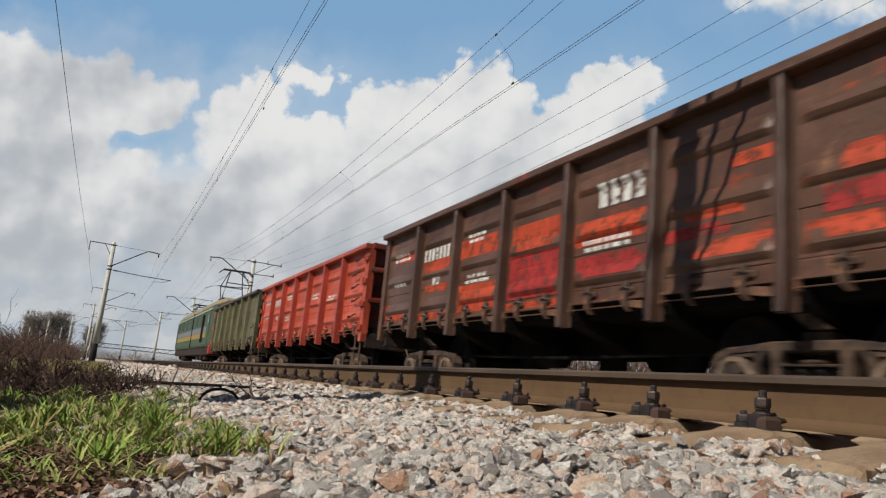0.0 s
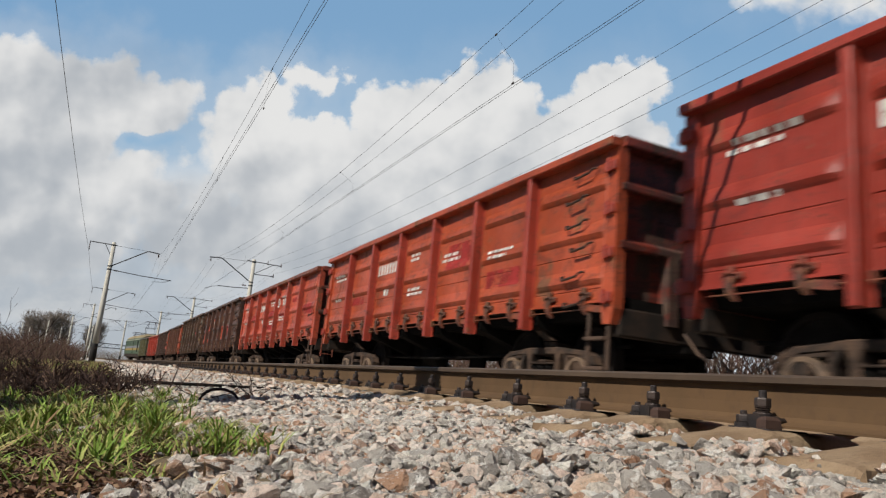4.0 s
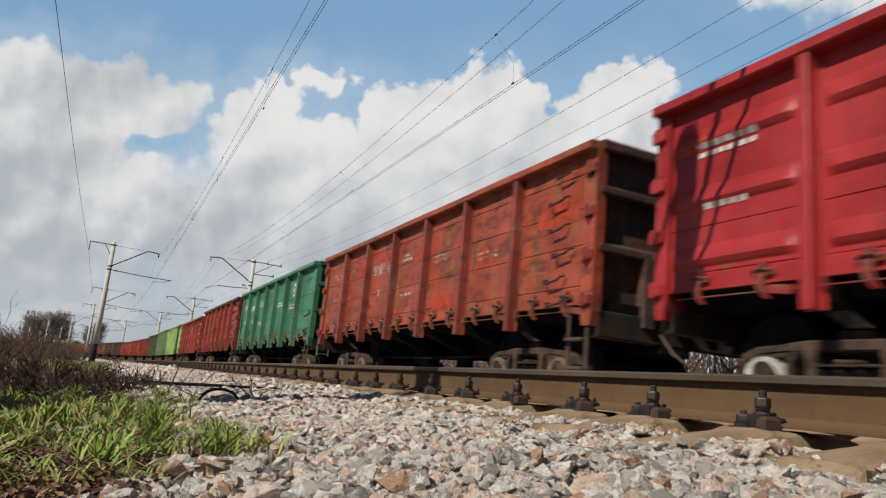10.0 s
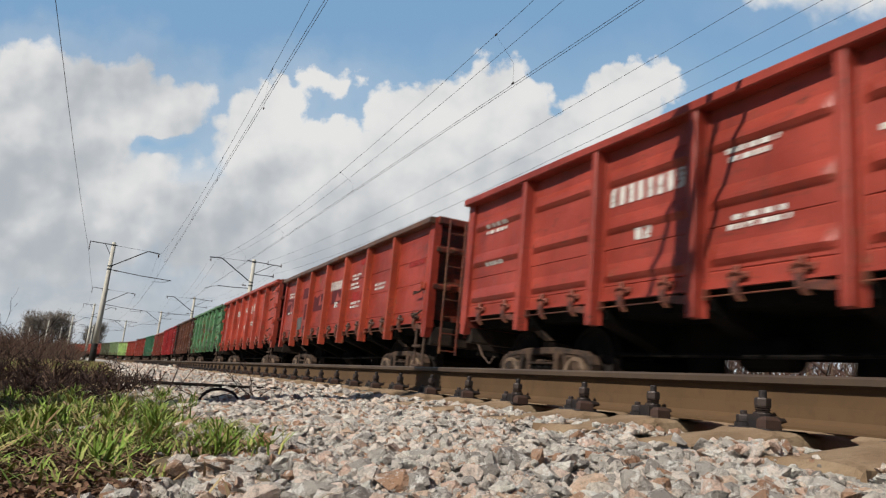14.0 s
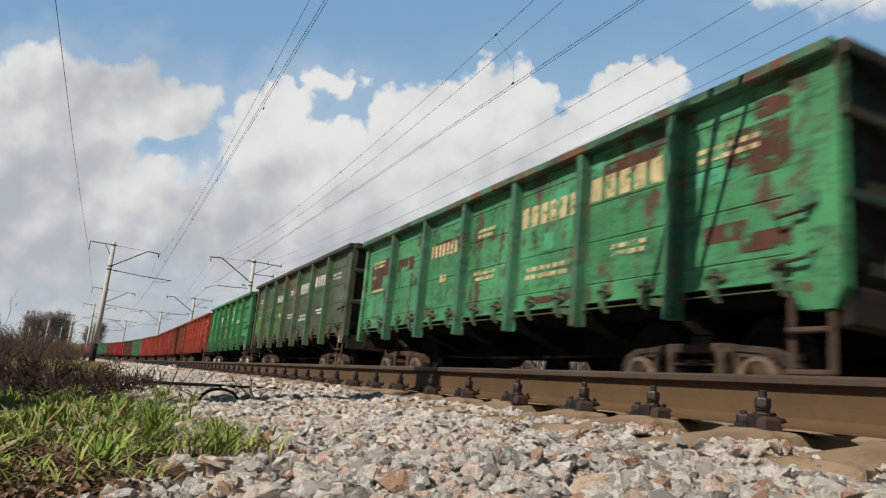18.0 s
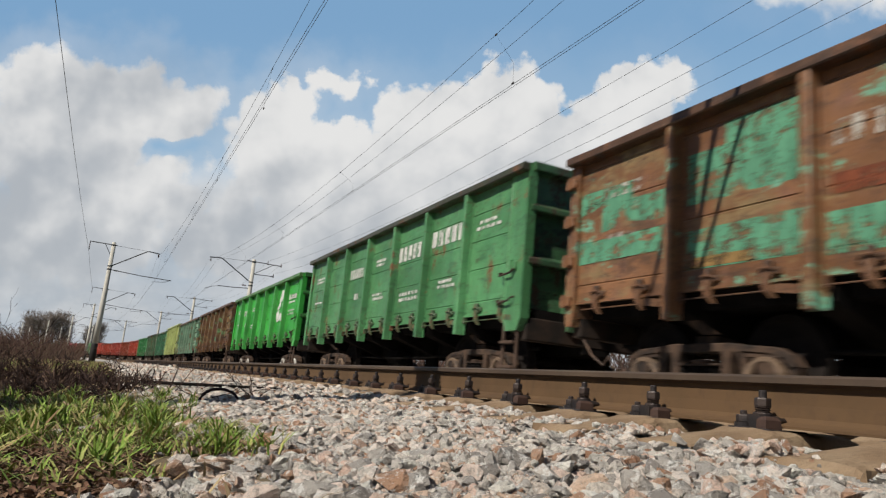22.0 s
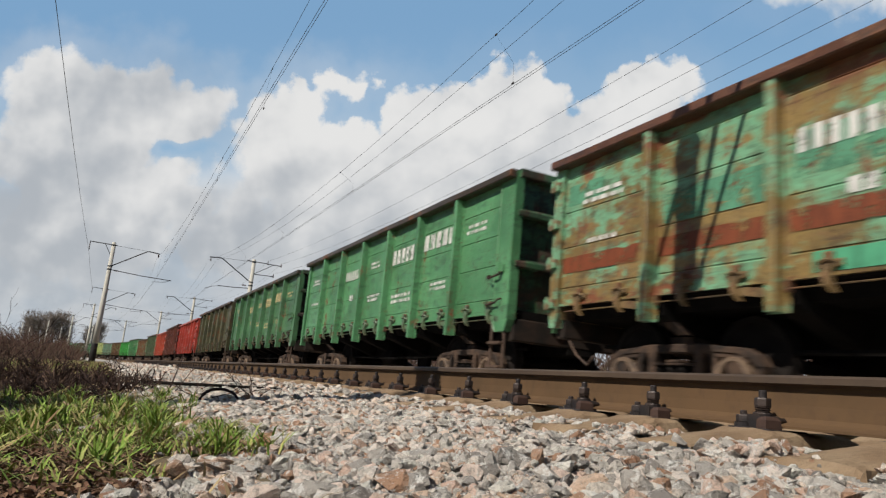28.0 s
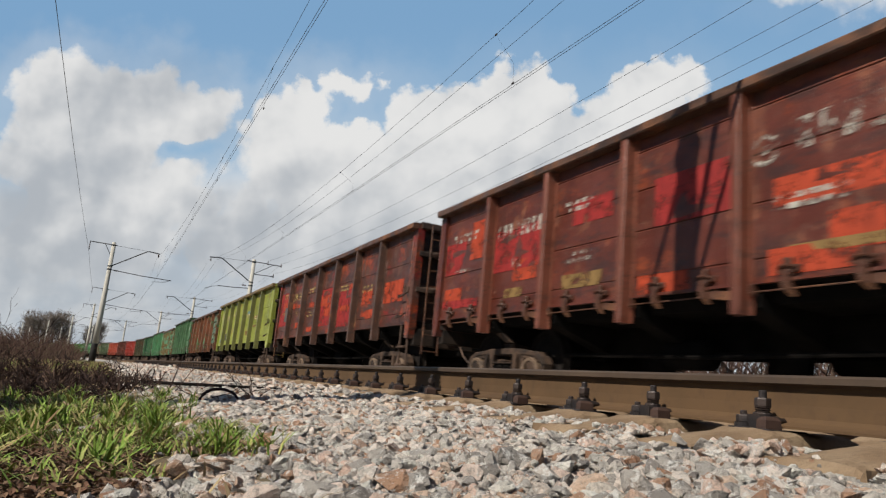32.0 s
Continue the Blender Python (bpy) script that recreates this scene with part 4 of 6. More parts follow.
def arch_shape(d):
    """The curved arm of a side frame over the axle box, rubbed bare."""
    s = Shape()
    band(s, [(d * 1.13, 0.25, 0.035), (d * 1.125, 0.36, 0.036), (d * 1.09, 0.45, 0.038), (d * 1.02, 0.505, 0.036), (d * 0.93, 0.52, 0.036), (d * 0.84, 0.50, 0.038), (d * 0.765, 0.43, 0.045), (d * 0.715, 0.34, 0.05), (d * 0.68, 0.25, 0.055)], -0.14, 0.08, 0.04)
    s.v = [(x, y * 0.93, 0.16 + (z - 0.16) * 0.82) for x, y, z in s.v]
    return s


def springs_shape():
    """Three ribbed coil springs side by side under the bolster's end."""
    ys = [-0.30 + 0.02 * i for i in range(31)]
    zs = [0.20 + 0.0125 * i for i in range(18)]

    def front(y, z):
        u = abs(((y + 0.1) / 0.2) % 1.0 - 0.5) * 2
        coil = 0.02 * abs(math.sin((z - 0.2) * math.pi / 0.055))
        return (-0.09 * math.sqrt(max(0.0, 1 - (1 - u) ** 2)) - coil * u, y, z)
    return Shape().grid(front, ys, zs)


def wheelset_shape():
    """Two flanged wheels with dished plates on their axle, about the axle's middle."""
    s = Shape()
    for d in (-1, 1):
        prof = [(0.10, -0.10), (0.115, 0.09), (0.13, 0.05), (0.40, 0.035), (0.41, 0.065), (0.475, 0.065), (0.478, -0.04), (0.505, -0.065), (0.49, -0.075), (0.42, -0.07), (0.40, -0.02), (0.15, -0.03), (0.13, -0.09)]
        s.turned(prof, Matrix.Translation((d * 0.79, 0, 0)) @ Matrix.Rotation(radians(90 * d), 4, "Y"), 32)
        for k in range(3):
            a = k * 2 * math.pi / 3
            s.cbox((d * 0.92 - 0.03, math.cos(a) * 0.06 - 0.02, math.sin(a) * 0.06 - 0.02), (d * 0.92 + 0.03, math.cos(a) * 0.06 + 0.02, math.sin(a) * 0.06 + 0.02), 0.008)
    s.turned([(0.065, -1.0), (0.075, -0.9), (0.075, 0.9), (0.065, 1.0)], Matrix.Rotation(radians(90), 4, "Y"), 14)
    return s


def bolster_shape():
    s = Shape()
    s.rings([[(x, -0.16, z - 0.12), (x, -0.16, z + 0.10), (x, 0.16, z + 0.10), (x, 0.16, z - 0.12)] for x, z in ((-1.0, 0.63), (-0.5, 0.58), (0.5, 0.58), (1.0, 0.63))])
    s.turned([(0.2, 0.66), (0.2, 0.84)], Matrix(), 14)
    for y in (-0.45, 0.45):
        s.cbox((-0.75, y - 0.06, 0.30), (0.75, y + 0.06, 0.42), 0.02)
    return s


def coupler_shape():
    s = Shape()
    s.cbox((-0.09, -0.55, 0.93), (0.09, 0.35, 1.11), 0.03)
    s.cbox((-0.26, 0.28, 0.88), (0.12, 0.52, 1.17), 0.05)
    s.cbox((0.06, 0.34, 0.90), (0.24, 0.62, 1.15), 0.05)
    s.cbox((-0.27, 0.45, 0.9), (-0.12, 0.62, 1.15), 0.04)
    s.tube([(0.28, -0.1, 0.95), (0.30, 0.25, 0.6), (0.28, 0.5, 0.45), (0.22, 0.58, 0.6)], 0.018, 7)
    return s


def floor_shape():
    prof = [(-SIDE + 0.03, SILL - 0.02), (-1.25, SILL - 0.03), (-1.2, SILL - 0.2), (1.2, SILL - 0.2), (1.25, SILL - 0.03), (SIDE - 0.03, SILL - 0.02), (SIDE - 0.03, SILL + 0.03), (-SIDE + 0.03, SILL + 0.03)]
    return Shape().prism(prof, -LONG + 0.04, -0.04)


def sill_shape():
    return Shape().cbox((-0.30, -LONG + 0.02, 0.60), (0.30, -0.02, 1.08), 0.02)


def bearer_shape():
    """A crossbearer below a pair of posts, deep in the middle."""
    return Shape().rings([[(x, -0.14, 1.08), (x, 0.14, 1.08), (x, 0.14, z), (x, -0.14, z)] for x, z in ((-1.4, 0.94), (-0.35, 0.60), (0.35, 0.60), (1.4, 0.94))])


def headstock_shape():
    return Shape().cbox((-1.38, -0.09, 0.72), (1.38, 0.09, 1.08), 0.02)


def tank_shape():
    return Shape().turned([(0.14, -0.5), (0.16, -0.46), (0.16, 0.46), (0.14, 0.5)], Matrix.Rotation(radians(90), 4, "X"), 14)


def cylinder_shape():
    return Shape().turned([(0.17, -0.35), (0.19, -0.33), (0.19, 0.3), (0.12, 0.36), (0.04, 0.38), (0.03, 0.8)], Matrix.Rotation(radians(90), 4, "X"), 16)


def pull_rod_shape(x, z):
    return Shape().tube([(x, -0.4, z + 0.1), (x, -3.0, z), (x, -6.3, z - 0.05), (x, -9.8, z), (x, -12.3, z + 0.1)], 0.03, 6)


def handwheel_shape():
    """A spoked handwheel that faces sideways."""
    s = Shape()
    pts = [(0, 0.215 * math.cos(k * math.pi / 12), 0.215 * math.sin(k * math.pi / 12)) for k in range(25)]
    s.tube(pts, 0.022, 8)
    for k in range(5):
        a = k * 2 * math.pi / 5 + 0.3
        s.tube([(0, 0, 0), (0, 0.21 * math.cos(a), 0.21 * math.sin(a))], 0.022, 6)
    return s.turned([(0.06, -0.05), (0.06, 0.05)], Matrix.Rotation(radians(90), 4, "Y"), 12).tube([(0, 0, 0), (0.6, 0, 0)], 0.02, 6)


def hanger_shape():
    return Shape().cbox((-0.06, -0.3, -0.28), (0.06, 0.3, 0.2), 0.03)


def bracket_shape():
    """The slanted step brace between the bogie and the body's corner."""
    return Shape().rings([[(x - 0.05, y, z), (x + 0.05, y, z), (x + 0.05, y + 0.2, z), (x - 0.05, y + 0.2, z)] for x, y, z in ((-1.30, 0.0, 1.08), (-1.15, -0.10, 0.86), (-1.05, -0.2, 0.74))])


MESH = {}


def far_locks_shape():
    s, one = Shape(), latch_shape()
    for bay in range(7):
        for u in (0.3, 0.72):
            y = -(POST_Y[bay] + (POST_Y[bay + 1] - POST_Y[bay]) * u)
            s.add([(p[0] - SIDE, p[1] + y, p[2] + SILL - 0.02) for p in one.v], one.f)
    return s


def kept(key, make, material, smooth=False):
    if key not in MESH:
        MESH[key] = make().mesh(key.split(":")[0], material, smooth)
    return MESH[key]


ASIDE = Matrix.Rotation(math.pi, 4, "Z")
TURN = Matrix.Translation((0, -LONG, 0)) @ ASIDE  # the same piece on the other side


def decal(kind, top, rects, lift=0.009):
    """Thin coats that follow the side sheet: rects of (bay, u0, u1, z0, z1)."""
    s = Shape()
    for bay, u0, u1, z0, z1 in rects:
        ya, yb = -POST_Y[bay], -POST_Y[bay + 1]
        n = max(1, int((z1 - z0) / 0.035)) if kind != "boarded" else 1
        m = max(1, int((u1 - u0) / 0.12)) if kind != "boarded" else 1
        zs = [z0 + (z1 - z0) * i / n for i in range(n + 1)]
        us = [u0 + (u1 - u0) * i / m for i in range(m + 1)]
        s.grid(lambda u, z: (-SIDE - lift - max(0.0, sheet_x(kind, u, z, top)), ya + (yb - ya) * u, z), us, zs)
    return s


def glyphs(bay, u0, u1, z, h, count, gap=0.22):
    """A row of plain bars that stand for lettering."""
    w = (u1 - u0) / count
    return [(bay, u0 + w * i, u0 + w * (i + 1 - gap), z - h / 2, z + h / 2) for i in range(count)]


def lines(bay, u0, u1, z, count, step=0.10, h=0.06, r=random):
    out = []
    for k in range(count):
        a = u0 + r.uniform(0, 0.06)
        b = u1 - r.uniform(0, 0.25) * (u1 - u0)
        c = a
        while c < b - 0.02:
            d = min(b, c + r.uniform(0.03, 0.09))
            out.append((bay, c, d, z - k * step - h / 2, z - k * step + h / 2))
            c = d + r.uniform(0.012, 0.04)
    return out


def side_marks(kind, spec, r):
    """The usual lettering of a wagon's side, as bars."""
    k = (spec["top"] - SILL) / 2.3
    out = [lines(0, 0.25, 0.75, SILL + 1.62 * k, 2, r=r), lines(0, 0.3, 0.7, SILL + 0.9 * k, 1, r=r)]
    nb = spec.get("number", 1)
    out += [glyphs(nb, 0.12, 0.9, SILL + 1.42 * k, 0.25, 8, 0.40)]
    out += [glyphs(nb, 0.4, 0.58, SILL + 0.82 * k, 0.15, 2)]
    out += [lines(nb + 1, 0.2, 0.6, SILL + 1.55 * k, 2, r=r), lines(nb + 1, 0.2, 0.7, SILL + 0.75 * k, 2, r=r)]
    if spec.get("logo") == "letters":
        b = spec.get("logobay", 4)
        out += [glyphs(b, 0.36, 0.9, SILL + 1.5 * k, 0.33, 4, 0.36), lines(b, 0.15, 0.8, SILL + 0.85 * k, 2, r=r)]
    elif spec.get("logo") == "words":
        out += [glyphs(4, 0.08, 0.94, SILL + 1.5 * k, 0.33, 6, 0.32), glyphs(5, 0.08, 0.9, SILL + 1.58 * k, 0.33, 5, 0.32), lines(4, 0.15, 0.9, SILL + 0.62 * k, 2, 0.12, 0.07, r)]
        out += [lines(5, 0.3, 0.75, SILL + 0.7 * k, 2, r=r), lines(6, 0.15, 0.6, SILL + 1.6 * k, 2, 0.11, 0.06, r)]
    elif spec.get("logo") == "triangle":
        out += [glyphs(6, 0.12, 0.66, SILL + 1.52 * k, 0.17, 11, 0.25), lines(6, 0.12, 0.75, SILL + 1.32 * k, 1, h=0.07, r=r), lines(6, 0.15, 0.62, SILL + 1.0 * k, 2, 0.11, 0.06, r)]
    else:
        out += [lines(4, 0.15, 0.6, SILL + 1.3 * k, 2, r=r), lines(5, 0.2, 0.7, SILL + 1.1 * k, 2, 0.1, 0.055, r)]
    return out


def ring_sign(bay, z, kind, top, size=0.24):
    """A round emblem: a ring with a plain bar across."""
    s = Shape()
    yc = -(POST_Y[bay] + POST_Y[bay + 1]) / 2
    x = -SIDE - (0.012 if kind == "boarded" else 0.066)
    n = 24
    for r0, r1 in ((size * 0.72, size), (0.0, size * 0.3)):
        v, f = [], []
        for i in range(n):
            a = 2 * math.pi * i / n
            v += [(x, yc + math.cos(a) * r0, z + math.sin(a) * r0), (x, yc + math.cos(a) * r1, z + math.sin(a) * r1)]
            f.append((2 * i, 2 * i + 1, (2 * i + 3) % (2 * n), (2 * i + 2) % (2 * n)))
        s.add(v, f)
    return s


def triangle_sign(bay, z, size):
    """Three thick bent strips round a triangle."""
    s = Shape()
    yc, x = -(POST_Y[bay] + POST_Y[bay + 1]) / 2, -SIDE - 0.012
    for k in range(3):
        a = math.pi / 2 + k * 2 * math.pi / 3
        for turns in ((-19, 0, 19), (24, 60, 93)):
            o = [Vector((math.cos(a + radians(d)), math.sin(a + radians(d)))) for d in turns]
            reach = (1.0, 1.04, 1.0) if turns[1] == 0 else (0.97, 0.62, 0.97)
            inner = (0.40, 0.46, 0.40) if turns[1] == 0 else (0.42, 0.24, 0.42)
            pts = [p * size * q for p, q in zip(o, reach)] + [p * size * q for p, q in zip(reversed(o), inner)]
            s.add([(x, yc - c.x, z + c.y) for c in pts], [(0, 1, 4, 5), (1, 2, 3, 4)])
    return s


def wagon(spec, index):
    """One four-axle gondola; its front stands at the empty's origin."""
    kind, top = spec["kind"], spec["top"]
    r = random.Random(100 + index)
    thing = new("gondola_wagon")
    body = paint("wagon_paint", spec["base"], spec.get("alt"), spec["rust"], spec.get("worn", 0.35), spec.get("alt2"), spec.get("rustcol", (0.11, 0.045, 0.02)), index * 1.37)
    post_mat = paint("post_paint", spec["posts"], None, spec["rust"] * 0.8, 0.2, seed=index * 2.1) if "posts" in spec else body
    rim_mat = paint("rim_paint", spec["rim"], None, min(0.8, spec["rust"] + 0.15), 0.2, seed=index * 0.7) if "rim" in spec else body
    lock_mat = paint("hatch_paint", spec.get("locks", tuple(0.5 * a + 0.5 * b for a, b in zip(spec["base"], (0.10, 0.06, 0.045)))), None, 0.6, 0.2, seed=index * 1.1)
    # end paint: darkened for the shade on the end walls, and rustier
    end_mat = paint("shaded_end_paint", tuple(x * 0.62 + 0.008 for x in spec.get("posts", spec["base"])), None, min(0.9, spec["rust"] + 0.3), 0.2, None, (0.05, 0.03, 0.02), index * 0.9)
    key = "%s:%.2f" % (kind, top)
    for flip in (None, TURN):
        for bay in range(7):
            part("side_panel", kept("side_panel:%s:%d" % (key, bay), lambda: panel_shape(kind, bay, top - 0.06), body), body, thing, at=flip)
        for k in range(1, 7):
            part("post", kept("post:%s:%d" % (key, k), lambda: post_shape(POST_Y[k], top - 0.05), post_mat), post_mat, thing, at=flip)
        part("corner_post", kept("corner_post:f" + key, lambda: corner_shape(0.09, top - 0.03, 0.10), body), body, thing, at=flip)
        wide = spec.get("corner", 0.12)
        part("corner_post", kept("corner_post:r%s%.2f" % (key, wide), lambda: corner_shape(LONG - wide + 0.01, top - 0.03, wide), body), body, thing, at=flip)
        part("top_rail", kept("top_rail:" + key, lambda: rim_shape(top), rim_mat), rim_mat, thing, at=flip)
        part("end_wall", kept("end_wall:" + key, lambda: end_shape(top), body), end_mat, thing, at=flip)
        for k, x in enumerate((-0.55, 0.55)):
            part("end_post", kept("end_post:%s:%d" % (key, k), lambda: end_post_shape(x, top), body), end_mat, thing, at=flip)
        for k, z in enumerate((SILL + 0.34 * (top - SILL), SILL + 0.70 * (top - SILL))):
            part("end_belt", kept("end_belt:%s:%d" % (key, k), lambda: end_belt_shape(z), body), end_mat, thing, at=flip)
    if spec.get("hatches", True):
        lock, stay = kept("hatch_lock", latch_shape, lock_mat), kept("hatch_stay", stay_shape, lock_mat)
        for bay in range(7):
            for u in (0.3, 0.72):
                y = -(POST_Y[bay] + (POST_Y[bay + 1] - POST_Y[bay]) * u)
                part("hatch_lock", lock, lock_mat, thing, at=Matrix.Translation((-SIDE - 0.0, y, SILL - 0.02)))
                if u > 0.5:
                    part("hatch_stay", stay, lock_mat, thing, at=Matrix.Translation((-SIDE - 0.01, y - 0.06, SILL - 0.10)))
        part("hatch_shaft", kept("hatch_shaft", shaft_shape, lock_mat), lock_mat, thing)
        far = part("hatch_lock", kept("far_locks", far_locks_shape, lock_mat), lock_mat, thing, at=TURN)
        far["kind"] = "stuff"
    if spec.get("hooks"):
        grab, hinge = kept("grab_iron", grab_shape, post_mat), kept("hinge", hinge_shape, post_mat)
        for i in range(6):
            z = 1.18 + i * (top - 1.55) / 5 + r.uniform(-0.03, 0.03)
            part("grab_iron", grab, M_GRAB, thing, at=Matrix.Translation((0, -11.95 + 0.1 * math.sin(i * 2.2), z)))
        for i in range(4):
            for y in (-12.62, -0.02):
                part("hinge", hinge, post_mat, thing, at=Matrix.Translation((-SIDE - 0.07, y, 1.2 + i * (top - 1.6) / 3)))
    else:
        grab = kept("grab_iron", grab_shape, post_mat)
        for i in range(2):
            part("grab_iron", grab, M_GRAB, thing, at=Matrix.Translation((0, -12.3, 1.35 + 0.45 * i)) @ Matrix.Rotation(radians(0), 4, "X"))
        part("hinge", kept("hinge", hinge_shape, post_mat), post_mat, thing, at=Matrix.Translation((-SIDE - 0.05, -12.45, 1.9)))
    ladder = kept("step_ladder", ladder_shape, lock_mat)
    part("step_ladder", ladder, M_STEP, thing, at=Matrix.Translation((-SIDE + 0.0, -12.42, 0)))
    part("step_ladder", ladder, M_STEP, thing, at=TURN @ Matrix.Translation((-SIDE + 0.0, -12.42, 0)))
    if not spec.get("hooks") and spec.get("logo") not in ("triangle", "words"):
        part("end_ladder", kept("end_ladder:" + key, lambda: end_ladder_shape(top), lock_mat), lock_mat, thing)
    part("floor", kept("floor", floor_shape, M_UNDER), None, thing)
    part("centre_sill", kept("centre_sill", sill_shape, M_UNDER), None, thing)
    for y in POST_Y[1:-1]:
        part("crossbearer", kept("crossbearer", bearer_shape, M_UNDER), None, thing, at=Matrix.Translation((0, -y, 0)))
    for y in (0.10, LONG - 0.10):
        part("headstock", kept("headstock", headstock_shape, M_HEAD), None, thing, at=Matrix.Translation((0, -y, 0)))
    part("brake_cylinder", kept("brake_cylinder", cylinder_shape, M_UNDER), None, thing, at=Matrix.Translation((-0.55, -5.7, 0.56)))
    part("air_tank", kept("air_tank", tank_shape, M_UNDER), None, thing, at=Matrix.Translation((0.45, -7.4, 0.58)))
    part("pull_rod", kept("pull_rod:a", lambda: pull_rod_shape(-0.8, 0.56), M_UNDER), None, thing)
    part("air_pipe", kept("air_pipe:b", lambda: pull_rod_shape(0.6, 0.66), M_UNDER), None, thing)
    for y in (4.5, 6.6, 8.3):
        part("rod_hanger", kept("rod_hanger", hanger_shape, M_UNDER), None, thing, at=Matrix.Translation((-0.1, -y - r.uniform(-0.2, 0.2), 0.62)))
    if spec.get("handwheel"):
        part("brake_wheel", kept("brake_wheel", handwheel_shape, M_HANDWHEEL), None, thing, "red spoked brake handwheel", at=Matrix.Translation((-1.33, -0.10, 0.56)))
    coupler = kept("coupler", coupler_shape, M_IRON)
    part("coupler", coupler, M_IRON, thing)
    part("coupler", coupler, M_IRON, thing, at=TURN)
    steel, bare = M_BOGIE, M_BOGIE2 if spec.get("limed") else M_BARE
    frame_me, spring_me = kept("side_frame", side_frame_shape, M_BOGIE), kept("spring_nest", springs_shape, M_BOGIE)
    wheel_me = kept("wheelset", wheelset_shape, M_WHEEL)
    for yb in (-2.05, -10.70):
        bogie = part("bogie", kept("bogie", bolster_shape, M_BOGIE), steel, thing, at=Matrix.Translation((0, yb, 0)))
        for d in (-1, 1):
            side = Matrix.Translation((-1.02, 0, 0)) if d < 0 else ASIDE @ Matrix.Translation((-1.02, 0, 0))
            part("side_frame", frame_me, steel, bogie, at=side)
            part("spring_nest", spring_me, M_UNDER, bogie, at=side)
            if d < 0:
                for k in (-1, 1):
                    part("pedestal_arch", kept("pedestal_arch:%d" % k, lambda: arch_shape(k), M_BARE), bare, bogie, "worn pale arch over the axle", at=side)
        for y in (-0.88, 0.88):
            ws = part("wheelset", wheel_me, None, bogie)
            ws.matrix_parent_inverse = Matrix.Translation((0, y, 0.475))
            wheelsets.append(ws)
        for flip in (Matrix(), ASIDE):
            part("body_brace", kept("body_brace", bracket_shape, M_BOGIE), steel, thing, at=Matrix.Translation((0, yb, 0)) @ flip)
    old = spec["rust"] >= 0.38 and spec.get("logo") != "words"
    ink = (M_FAINT_YELLOW if old else M_YELLOW) if spec.get("ink") == "yellow" else (M_FAINT if old else M_WHITE)
    if spec.get("marks", True):
        for block in side_marks(kind, spec, r):
            if block[0][4] - block[0][3] > 0.14:
                for bar in block:
                    part("lettering", decal(kind, top - 0.06, [bar]), ink, thing, "bold stencilled character")
            else:
                part("fine_print", decal(kind, top - 0.06, block), ink, thing, "rows of small stencilled lettering")["kind"] = "stuff"
    if spec.get("logo") == "letters" and spec.get("ring", True):
        part("emblem", ring_sign(spec.get("logobay", 4), SILL + 0.62 * (top - SILL), kind, top, 0.17).shifted((0, 0.62, 0)), ink, thing, "round stencilled emblem")
    if spec.get("logo") == "ring":
        part("emblem", ring_sign(spec.get("logobay", 5), SILL + 1.65, kind, top), ink, thing, "round stencilled emblem")
    if spec.get("logo") == "triangle":
        part("emblem", triangle_sign(5, SILL + 1.12, 0.68), M_SIGN, thing, "large white triangle of bent strips")
    if spec.get("logo") == "wedge":
        s = decal(kind, top, [(5, 0.30, 0.42, 1.75, 2.15), (5, 0.62, 0.76, 1.75, 2.15), (5, 0.34, 0.72, 2.15, 2.32), (5, 0.42, 0.66, 2.32, 2.65)])
        part("emblem", s, M_WHITE, thing, "white wedge-shaped emblem")
    for j, (col, rects) in enumerate(spec.get("patches", {}).items()):
        for rect in rects:
            part("repaint", decal(kind, top - 0.06, [rect], 0.003 + 0.0015 * j), coat(col), thing, "patch in another paint")
    for bay, u0, u1, z0, z1, rows in spec.get("tables", ()):
        step = (z1 - z0) / rows
        lines = [(bay, u0 + r.uniform(0, 0.03), u1 - r.uniform(0, 0.25) * (u1 - u0), z0 + step * n, z0 + step * (n + 0.42)) for n in range(rows)]
        part("fine_print", decal(kind, top - 0.06, lines, 0.012), M_FAINT, thing, "rows of small stencilled lettering")["kind"] = "stuff"
    if "stretch" in spec:  # a longer body on the same bogies
        for ob in thing.children:
            if ob.name.split(".")[0] in ("bogie", "body_brace"):
                ob.location.y *= spec["stretch"]
            else:
                ob.matrix_basis = Matrix.Diagonal((1, spec["stretch"], 1, 1)) @ ob.matrix_basis
    tagged(thing, spec["label"], "gondola wagon", "wagons of the freight train")
    return thing


COATS = {"orange": (0.56, 0.070, 0.022), "red": (0.42, 0.03, 0.025), "maroon": (0.16, 0.02, 0.025), "grey": (0.16, 0.16, 0.155), "dgreen": (0.06, 0.11, 0.06), "lgreen": (0.30, 0.50, 0.22),
         "mint": (0.16, 0.46, 0.27), "rust": (0.30, 0.075, 0.025), "ochre": (0.40, 0.24, 0.08), "lime": (0.13, 0.30, 0.06), "blue": (0.25, 0.42, 0.40), "dark": (0.045, 0.03, 0.028), "plate": (0.10, 0.085, 0.085), "bright": (0.12, 0.52, 0.28), "soot": (0.10, 0.07, 0.055), "brown": (0.15, 0.058, 0.036), "sage": (0.15, 0.27, 0.16)}
COAT_MATS = {}


def coat(col):
    if col not in COAT_MATS:
        COAT_MATS[col] = faded("repaint_" + col, tuple(x * (0.74 if col in ("orange", "red") else 0.62) for x in COATS[col]), 0.41 if col in ("orange", "red", "rust", "ochre", "soot", "lime", "brown") else 0.43 if col == "mint" else 0.33)
    return COAT_MATS[col]


def shifted(self, d):
    self.v = [tuple(a + b for a, b in zip(p, d)) for p in self.v]
    return self


Shape.shifted = shifted
wheelsets = []


